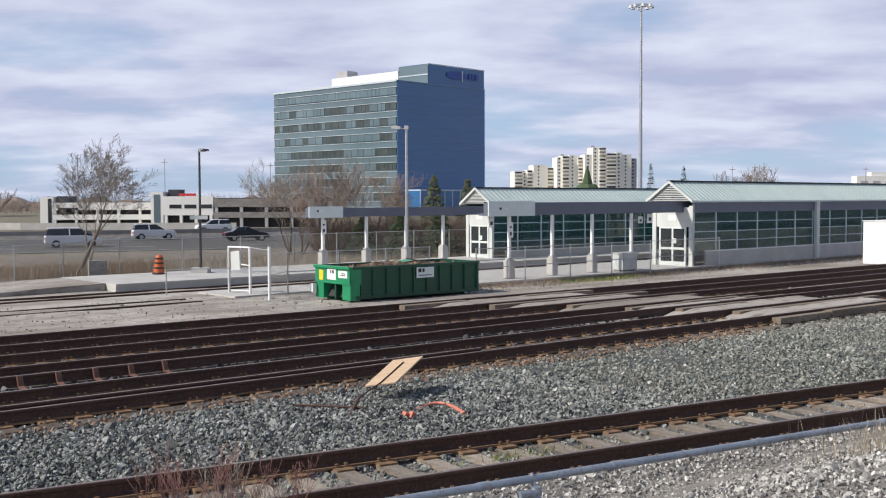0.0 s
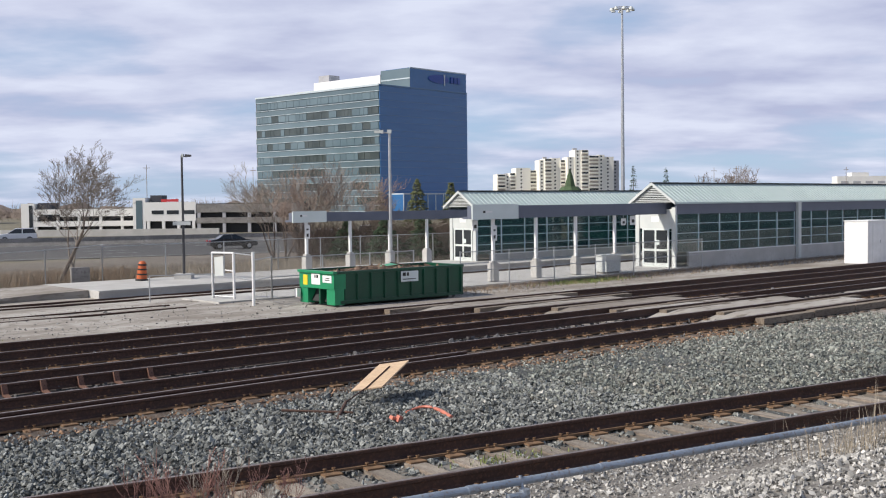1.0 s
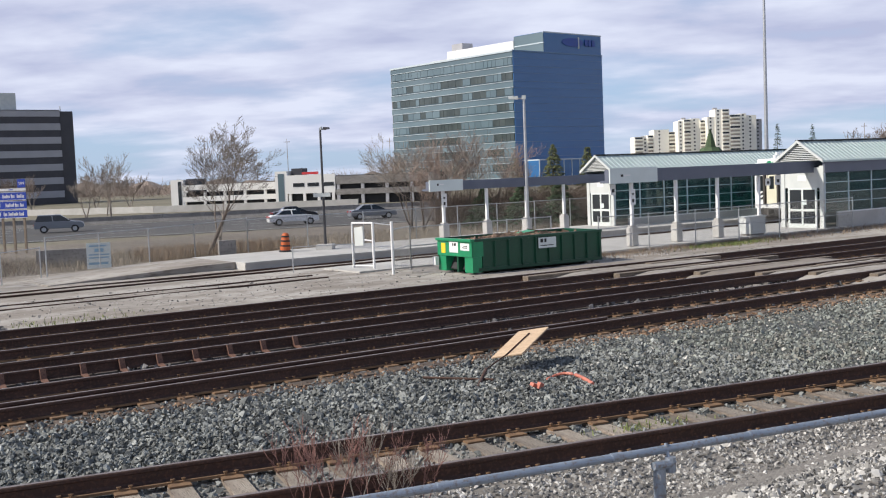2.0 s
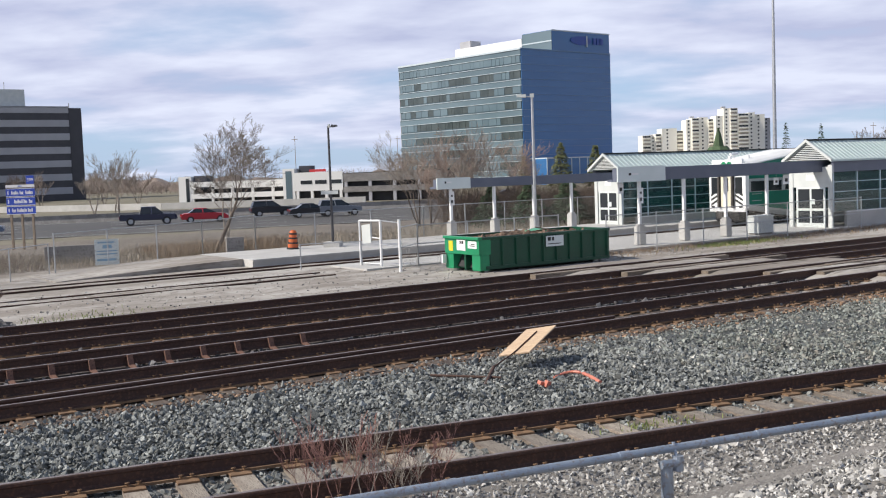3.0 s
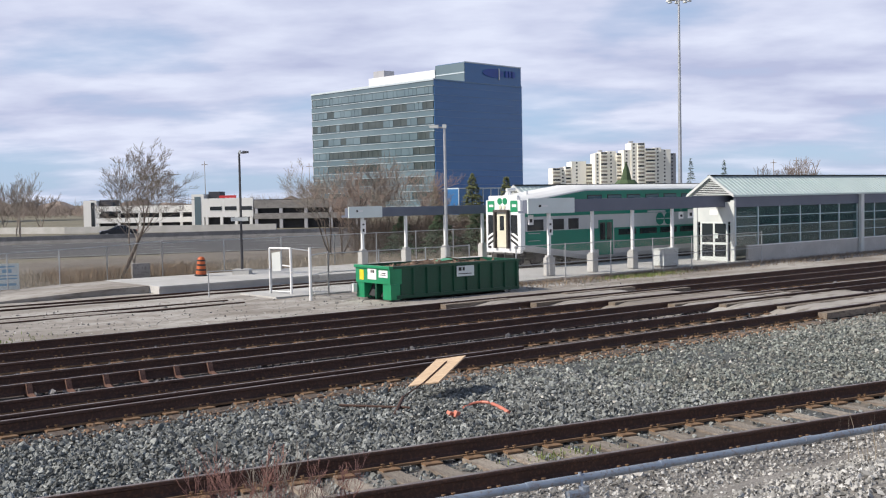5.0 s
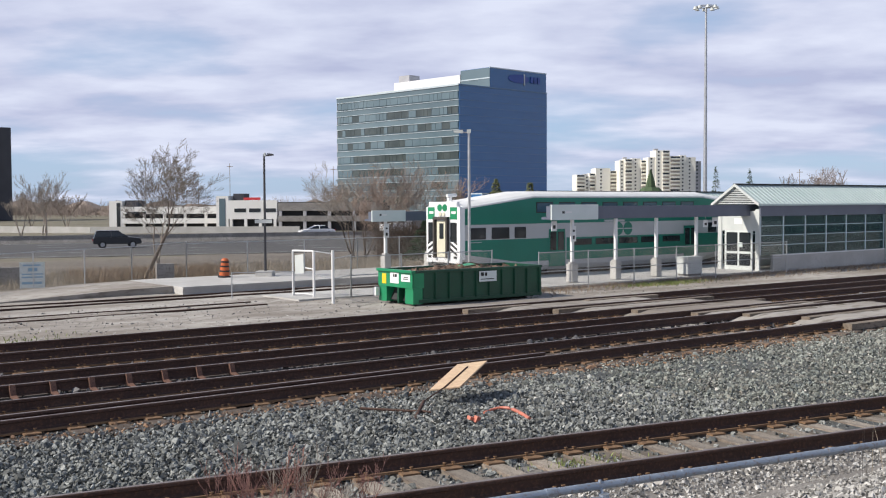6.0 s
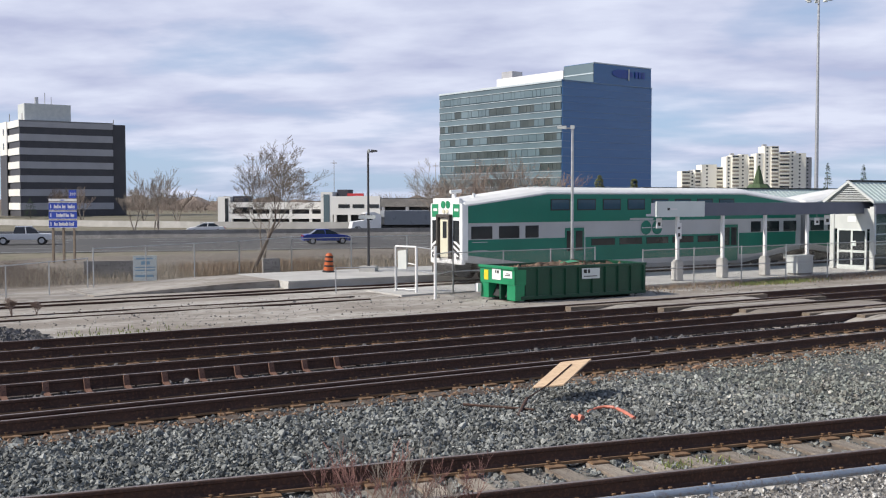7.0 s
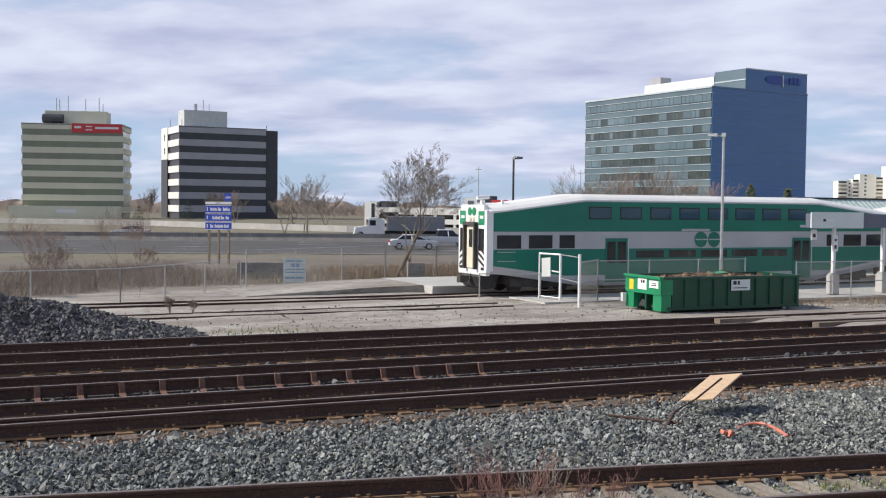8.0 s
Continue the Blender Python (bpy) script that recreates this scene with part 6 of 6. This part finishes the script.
# ---- odds and ends by the tracks ----
def build_board():
    low = Vector((-1.11, 16.1, 1.5))                  # lower corner, then the long and the short edge
    long_edge, short_edge = Vector((0.39, 0.88, 0.26)), Vector((0.42, -0.36, 0.06))
    a, b = low + short_edge / 2, low + long_edge + short_edge / 2
    y = long_edge.normalized()
    x = (short_edge - y * short_edge.dot(y)).normalized()
    z = x.cross(y)
    m = Matrix.Translation((a + b) / 2) @ Matrix((x, y, z)).transposed().to_4x4()
    c = thing("board_on_rod", m, "bare plywood board fixed on a bent steel rod in the ballast", "board")
    L = (b - a).length / 2
    part("board", B((-0.27, -L, -0.01, 0.27, L, 0.01), bevel=0.003), "board", c, "pale warm plywood board")
    inv = m.inverted()
    p, k = (inv @ Vector(t) for t in ((-1.27, 14.75, 1.26), (-1.18, 15.5, 1.42)))
    part("rod", T((p, k, 0.024), (k, Vector((0.0, -L, 0.022)), 0.011), (Vector((0.0, -L, 0.022)), Vector((0.02, L * 0.6, 0.022)), 0.011), seg=8), "rail", c, "rusty steel rod")
    o = part("scrap_bar", T(((-2.1, 15.4, 1.33), (-1.05, 15.15, 1.33), 0.02), seg=6), "rail")
    tagged(o, "rusty steel bar lying on the ballast", "scrap bar")


build_board()


def build_plastic():
    bm, rings = bmesh.new(), []
    pts = [Vector((-0.3 + 0.64 * t, 15.22 + 0.26 * math.sin(3.1 * t) - 0.42 * t * t, 1.31 + 0.045 * math.sin(t * 3.1))) for t in [k / 14 for k in range(15)]]
    for i, p in enumerate(pts):
        d = (pts[min(i + 1, 14)] - pts[max(i - 1, 0)]).normalized()
        a = d.orthogonal().normalized()
        e = d.cross(a)
        rings.append([bm.verts.new(p + (a * math.cos(0.7854 * k) + e * math.sin(0.7854 * k)) * (0.016 + 0.012 * i / 14)) for k in range(8)])
    for r, q in zip(rings, rings[1:]):
        for k in range(8):
            bm.faces.new((r[k], r[(k + 1) % 8], q[(k + 1) % 8], q[k]))
    bm.faces.new(rings[0][::-1]); bm.faces.new(rings[-1])
    tagged(part("plastic_pipe", bm, "coral"), "curved piece of coral-orange plastic pipe on ballast", "plastic pipe")
    bm = B((-0.08, -0.03, 0, 0.06, 0.05, 0.05), (-0.02, -0.09, 0.0, 0.05, -0.02, 0.09), bevel=0.01)
    tagged(part("plastic_shard", bm, "coral", m=pose(-0.44, 14.6, 1.32, 10, 20, 40)), "broken coral-orange plastic shard on ballast", "plastic shard")


build_plastic()


def lathe(profile, seg=20):
    bm = bmesh.new()
    rings = [[bm.verts.new((math.cos(6.2832 * k / seg) * r, math.sin(6.2832 * k / seg) * r, z)) for k in range(seg)] for r, z in profile]
    for a, b in zip(rings, rings[1:]):
        for k in range(seg):
            bm.faces.new((a[k], a[(k + 1) % seg], b[(k + 1) % seg], b[k]))
    bm.faces.new(rings[0][::-1]); bm.faces.new(rings[-1])
    return bm


c = thing("traffic_barrel", pose(-15.1, 57.0, 0.36, 0, 3, 0), "orange construction barrel with dark bands on the platform", "traffic barrel")
part("base", lathe([(0.34, 0), (0.34, 0.07), (0.3, 0.1)]), "black", c, "black rubber base")
part("drum", lathe([(0.27, 0.1), (0.265, 0.38), (0.24, 0.4), (0.235, 0.66), (0.215, 0.68), (0.21, 0.9), (0.17, 0.98), (0.1, 1.04)]), "orange", c)
for z, r in ((0.3, 0.272), (0.56, 0.243), (0.8, 0.218)):
    part("band", lathe([(r, z), (r, z + 0.09)]), "black", c, "dark band")


def cabinet(name, label, m, L, W, H, mt, category):
    c = thing(name, m, label, category)
    part("body", B((0, 0, 0.1, L, W, H), bevel=0.02), mt, c)
    part("roof_plate", B((-0.05, -0.05, H, L + 0.05, W + 0.05, H + 0.06), bevel=0.015), mt, c)
    part("plinth", B((0.05, 0.05, -0.2, L - 0.05, W - 0.05, 0.1)), "concrete_dark", c)
    part("door", B((L * 0.2, -0.02, 0.25, L * 0.55, 0.0, H - 0.2)), mt, c)
    part("handle", T(((L * 0.5, -0.05, H * 0.5), (L * 0.5, -0.05, H * 0.56), 0.015), seg=6), "steel", c)
    return c


cabinet("signal_cabinet", "white sheet-metal signal cabinet beside the tracks", pose(26.95, 65.0, 0.15, 0, 0, 42), 3.2, 1.5, 2.7, "whitepaint", "signal cabinet")
q = PLAT @ Vector((24.2, -6.4, 0.18))
cabinet("utility_box", "pale grey utility box on the platform edge", pose(q.x, q.y, 0.18, 0, 0, 42), 1.3, 0.75, 1.0, "louvre", "utility box")
# hanging notices under the near canopy
for s, w, h in ((14.9, 0.18, 0.5), (27.2, 0.2, 0.4), (28.1, 0.25, 0.55)):
    c = thing("hanging_sign", PLAT @ pose(s, -5.3, 2.85), "small white hanging platform sign", "sign", "hanging signs")
    part("plate", B((-w, -0.02, 0, w, 0.02, h)), "whitepaint", c)
    part("mark", B((-w * 0.5, -0.025, h * 0.25, w * 0.5, -0.02, h * 0.6)), "black", c)
    part("hanger", T(((0, 0, h), (0, 0, h + 0.35), 0.012), seg=6), "steel", c)


def build_rubble():
    def heap(rng, n):
        x, y = rng.uniform(0.6, 6.6, n), rng.uniform(0.2, 2.3, n)
        z = 1.38 + 0.15 * np.exp(-((x - 3.6) / 1.4) ** 2) + 0.08 * rng.random(n)
        return np.column_stack([x, y, z])
    s = stones("rubble_fill", 1500, heap, 0.09, "rubble", SKIP, 8)
    tagged(s, "brown rubble and scrap heaped in the dumpster", "rubble", kind="stuff")
    b = part("fill_bed", B((0.6, 0.1, 1.0, 6.85, 2.4, 1.4)), "rubble", m=SKIP)
    tagged(b, "packed brown rubble inside the dumpster", "rubble", kind="stuff")
    g = part("green_tarp", prism([(3.3, 1.62), (4.3, 1.78), (4.75, 1.7), (4.8, 1.58), (4.0, 1.6)], 0.9, 1.7), "lit_skip_trim", m=SKIP)
    tagged(g, "bright green plastic scrap lying on the rubble", "plastic scrap")
    g = part("scrap_sticks", T(((2.4, 0.6, 1.6), (4.4, 0.9, 1.75), 0.03), ((3.4, 0.5, 1.9), (4.9, 0.7, 1.62), 0.025), ((1.5, 0.7, 1.58), (2.6, 0.4, 1.66), 0.03), seg=6), "rubble", m=SKIP)
    tagged(g, "broken timber sticks lying on the rubble", "scrap wood", kind="stuff")


build_rubble()


# ---- signs ----
def text(body, size, m, material, parent):
    cu = bpy.data.curves.new("lettering", "FONT")
    cu.body, cu.size, cu.extrude, cu.align_x = body, size, 0.004, "CENTER"
    cu.materials.append(M[material])
    ob = new("lettering", cu)
    ob.parent = parent
    ob.matrix_basis = m
    return ob


def build_blue_sign():
    c = thing("road_sign", pose(-37.0, 69.0, 0, 0, 0, 4), "blue three-panel highway guide sign on wooden posts", "road sign")
    for k in range(3):
        z = 2.42 + 0.6 * k
        part("panel", B((-1.0, -0.03, z, 1.0, 0.0, z + 0.55), bevel=0.005), "bluesign", c, "blue panel with white lettering bars")
        part("border", B((-1.0, -0.034, z, 1.0, -0.03, z + 0.03), (-1.0, -0.034, z + 0.52, 1.0, -0.03, z + 0.55)), "whitepaint", c)
        for x0, x1 in (((-0.88, -0.78), (-0.62, -0.35), (-0.28, 0.4), (0.46, 0.85)), ((-0.88, -0.78), (-0.45, 0.15), (0.2, 0.5), (0.56, 0.88)), ((-0.88, -0.78), (-0.62, -0.1), (-0.04, 0.3), (0.36, 0.88)))[k]:
            n = max(1, int((x1 - x0) / 0.085))
            part("lettering_bar", B(*[(x0 + 0.085 * q, -0.036, z + 0.15, x0 + 0.085 * q + 0.066, -0.031, z + (0.4 if q % 3 == 0 else 0.33)) for q in range(n)]), "whitepaint", c)
    part("header_panel", B((-1.0, -0.03, 4.24, 1.0, 0.0, 4.42), bevel=0.005), "whitepaint", c, "white header strip")
    part("header_bar", B((-0.15, -0.034, 4.3, 0.12, -0.03, 4.36)), "bluesign", c)
    t = part("tab", B((0.45, -0.03, 4.46, 0.98, 0.0, 5.02), bevel=0.005), "bluesign", c, "blue number tab")
    text("399", 0.3, pose(0.715, -0.036, 4.63, 90, 0, 0), "whitepaint", t)
    for x in (-0.75, 0.0, 0.75):
        part("post", B((x - 0.07, 0.0, -0.2, x + 0.07, 0.14, 4.3), bevel=0.01), "post", c)


build_blue_sign()
M["skyblue"] = mat("faded_blue", (0.2, 0.36, 0.5), (0.25, 0.42, 0.56), 2, 0.6)
c = thing("notice_board", pose(-23.9, 53.0, 0, 0, 0, 26), "white and faded blue notice hung on the fence", "sign")
part("board", B((-0.6, -0.03, 0.1, 0.6, 0.0, 1.42), bevel=0.005), "signgrey", c)
for z, a, b, h in ((1.22, -0.45, 0.4, 0.08), (0.95, -0.2, 0.25, 0.18), (0.78, -0.5, 0.5, 0.06), (0.62, -0.5, 0.5, 0.07), (0.3, -0.5, 0.45, 0.12)):
    part("lettering_bar", B((a, -0.036, z, b, -0.03, z + h)), "skyblue", c)
for x in (-0.5, 0.5):
    part("stake", T(((x, 0.03, -0.2), (x, 0.03, 1.4), 0.02), seg=6), "steel", c)
c = thing("culvert_wall", pose(-28.6, 55.5, 0, 0, 0, 26), "low dark grey concrete culvert wall in dry grass", "culvert wall")
part("slab", B((0, 0, -0.3, 3.2, 0.3, 0.95), bevel=0.03), "concrete_dark", c)
c = thing("junction_box", pose(-19.0, 57.6, 0.1, 0, 0, 26), "small grey mesh box by the fence", "box")
part("body", B((0, 0, 0, 0.95, 0.5, 0.95), bevel=0.02), "concrete_dark", c)


# ---- road vehicles ----
PAINTS = {k: paint("car_" + k, v) for k, v in dict(silver=(0.68, 0.69, 0.71), grey=(0.2, 0.22, 0.25), dark=(0.02, 0.022, 0.028), navy=(0.02, 0.025, 0.06), blue=(0.015, 0.05, 0.3), red=(0.5, 0.015, 0.03), white=(0.8, 0.8, 0.8), slate=(0.13, 0.17, 0.25)).items()}
M["brake"] = mat("tail_lamp", (0.5, 0.02, 0.02), (0.42, 0.02, 0.02), 3, 0.3)
M["lampglass"] = mat("head_lamp", (0.75, 0.75, 0.75), (0.7, 0.7, 0.7), 3, 0.2)
SHAPES = dict(
    sedan=(4.7, 1.78, [(0.0, 0.35), (0.0, 0.78), (0.25, 0.95), (1.1, 1.0), (3.3, 0.97), (4.4, 0.82), (4.7, 0.6), (4.65, 0.32)], [(0.75, 0.98), (1.35, 1.4), (2.5, 1.43), (3.55, 0.96)], 0.33),
    suv=(4.6, 1.85, [(0.0, 0.42), (0.02, 1.0), (0.15, 1.12), (3.2, 1.1), (4.4, 0.98), (4.6, 0.7), (4.55, 0.4)], [(0.1, 1.1), (0.35, 1.65), (2.4, 1.7), (3.35, 1.1)], 0.36),
    van=(5.0, 1.95, [(0.0, 0.38), (0.02, 1.0), (0.1, 1.1), (3.6, 1.08), (4.7, 0.9), (5.0, 0.62), (4.95, 0.36)], [(0.08, 1.08), (0.3, 1.68), (3.0, 1.74), (4.2, 1.02)], 0.34),
    pickup=(5.6, 1.95, [(0.0, 0.5), (0.0, 1.08), (1.9, 1.1), (4.2, 1.1), (5.4, 1.05), (5.6, 0.75), (5.55, 0.48)], [(1.95, 1.1), (2.15, 1.75), (3.5, 1.78), (4.3, 1.1)], 0.4),
)


def vehicle(kind, colour, label):
    L, W, low, cab, wr = SHAPES[kind]
    c = thing(kind if kind != "suv" else "sport_utility_car", ROAD, label, "car" if kind != "pickup" else "pickup truck", "traffic on the highway")
    bm = prism(low, -W / 2, W / 2)
    bmesh.ops.bevel(bm, geom=bm.edges[:], offset=0.06, segments=2, affect="EDGES")
    part("body", bm, PAINTS[colour], c)
    bm = prism(cab, -W / 2 + 0.1, W / 2 - 0.1)
    for v in bm.verts:
        if v.co.z > 1.2:
            v.co.y *= 0.84
    bmesh.ops.bevel(bm, geom=bm.edges[:], offset=0.04, segments=2, affect="EDGES")
    part("cabin", bm, "trainglass", c, "dark glazed cabin")
    top = max(p[1] for p in cab)
    xs = [p[0] for p in cab if p[1] > top - 0.1]
    part("roof", B((min(xs) - 0.02, -W / 2 + 0.22, top - 0.06, max(xs) + 0.05, W / 2 - 0.22, top + 0.03), bevel=0.025), PAINTS[colour], c)
    mx = (cab[0][0] + cab[-1][0]) / 2
    for s in (-1, 1):
        part("pillar", T(((mx, s * (W / 2 - 0.1), cab[0][1]), (mx - 0.05, s * (W / 2 - 0.2), top - 0.03), 0.05), seg=6), PAINTS[colour], c)
        for x in (L * 0.19, L * 0.81):
            w = part("wheel", T(((x, s * (W / 2 - 0.2), wr), (x, s * (W / 2 + 0.015), wr), wr), seg=18), "tyre", c)
            part("rim", T(((x, s * (W / 2), wr), (x, s * (W / 2 + 0.025), wr), wr * 0.6), seg=14), "steel", w)
        part("tail_lamp", B((-0.03, s * (W / 2 - 0.3) - 0.12, 0.72, 0.06, s * (W / 2 - 0.3) + 0.12, 0.9)), "brake", c)
        part("head_lamp", B((L - 0.3, s * (W / 2 - 0.32) - 0.15, 0.66, L - 0.05, s * (W / 2 - 0.32) + 0.15, 0.8)), "lampglass", c)
    if kind == "pickup":
        part("cargo_bed", B((0.12, -W / 2 + 0.12, 0.9, 1.85, W / 2 - 0.12, 1.12)), "black", c)
    return c


def lorry():
    c = thing("semi_truck", ROAD, "white semi-truck tractor with a dark trailer on the highway", "truck", "traffic on the highway")
    part("cab", prism([(0, 0.6), (0, 2.4), (0.9, 2.75), (2.0, 2.65), (2.15, 1.7), (3.6, 1.5), (3.8, 0.6)], -1.2, 1.2), PAINTS["white"], c, "white cab")
    part("windscreen", B((2.05, -1.05, 1.75, 2.16, 1.05, 2.5)), "trainglass", c)
    part("side_window", B((1.1, -1.23, 1.75, 1.85, -1.2, 2.4), (1.1, 1.2, 1.75, 1.85, 1.23, 2.4)), "trainglass", c)
    part("trailer", B((-7.5, -1.3, 1.1, -0.4, 1.3, 2.9), bevel=0.05), PAINTS["grey"], c, "dull grey box trailer")
    for x in (3.0, -0.6, -1.8, -5.4, -6.6):
        for s in (-1, 1):
            part("wheel", T(((x, s * 0.9, 0.5), (x, s * 1.2, 0.5), 0.5), seg=16), "tyre", c)
    part("chassis", B((-7.4, -0.5, 0.7, 3.0, 0.5, 1.1)), "black", c)
    return c


# kind, colour, label, lane, place at the start, speed
TRAFFIC = [
    ("van", "silver", "silver minivan driving on the highway", 104, 9.1, 26.8),
    ("suv", "silver", "silver sport utility car on the highway", 119, 18.7, 28.0),
    ("sedan", "dark", "black sedan on the highway", 111, 26.9, 29.1),
    ("sedan", "dark", "dark sedan in the near highway lane", 104, -8.5, 34.0),
    ("sedan", "grey", "dark grey sedan on the highway", 104, -31.2, 28.4),
    ("sedan", "dark", "black saloon in the middle lane", 111, -43.2, 31.1),
    ("sedan", "white", "white sedan in the near highway lane", 100, -51.0, 34.0),
    ("suv", "grey", "grey sport utility car on the highway", 111, -58, 27.0),
    ("pickup", "navy", "navy pickup truck in the middle lane", 111, -78.3, 27.3),
    ("sedan", "red", "red car following a navy pickup", 111, -71.6, 26.9),
    ("suv", "dark", "black sport utility car in the far lane", 119, -84.1, 33.7),
    ("sedan", "dark", "black sedan between lanes of traffic", 111, -87.1, 35.7),
    ("sedan", "slate", "slate blue sedan in the near lane", 104, -95.2, 27.9),
    ("sedan", "silver", "silver sedan in the near lane", 100, -110.2, 30.5),
    ("suv", "dark", "dark sport utility car on the highway", 111, -164.8, 28.7),
    ("sedan", "blue", "bright blue sedan in the near lane", 104, -160.5, 25.3),
    ("sedan", "white", "white sedan on the far carriageway", 138, 200.0, -27.6),
    ("lorry", "white", "", 134, 154.6, -17.7),
    ("pickup", "silver", "silver pickup truck in the middle lane", 111, -199.4, 26.8),
    ("sedan", "silver", "silver sedan at the end of the traffic", 104, -232.2, 30.4),
    ("suv", "white", "white sport utility car on the far carriageway", 142, 30.0, -22.0),
    ("sedan", "dark", "dark sedan on the far carriageway", 146, 118.0, -21.0),
]
cars = [(lorry() if k == "lorry" else vehicle(k, col, lab), lane, s0, v) for k, col, lab, lane, s0, v in TRAFFIC]
LENGTHS = dict(sedan=4.7, suv=4.6, van=5.0, pickup=5.6, lorry=-5)



# ---- what moves ----
TRAIN = [(0.0, 46.8), (0.5, 44.35), (1.0, 41.85), (1.5, 39.3), (2.0, 36.7), (2.5, 34.0), (3.0, 31.25), (3.5, 28.4), (4.0, 25.5), (4.5, 22.5), (5.0, 19.5), (5.5, 16.4), (6.0, 13.25), (6.5, 10.1), (7.0, 6.77), (7.5, 3.4), (8.0, 0.0)]


def motions():
    for k, c in enumerate(coaches):
        walk(c, [(t, PLAT @ pose(s + 26.35 * k, 0, 0)) for t, s in TRAIN])
    for (c, lane, s0, v), kind in zip(cars, [r[0] for r in TRAFFIC]):
        back = 180 if v < 0 else 0
        mid = LENGTHS[kind] / 2 * (-1 if v > 0 else 1)
        walk(c, [(t, ROAD @ pose(s0 + v * t + mid, lane, 0.03, 0, 0, back)) for t in (0.0, 2.0, 4.0, 6.0, 8.0)])
    for k, c in enumerate(coaches):
        for w in [o for o in c.children if o.name.startswith("wheelset")]:
            rest = w.matrix_basis.copy()
            rows, t = [], 0.0
            while t < 8.001:
                s = float(np.interp(t, [a for a, _ in TRAIN], [b for _, b in TRAIN]))
                rows.append((t, rest @ pose(0, 0, 0, 0, math.degrees((s - TRAIN[0][1]) / 0.42) % 360, 0)))
                t += 0.1
            walk(w, rows)


motions()
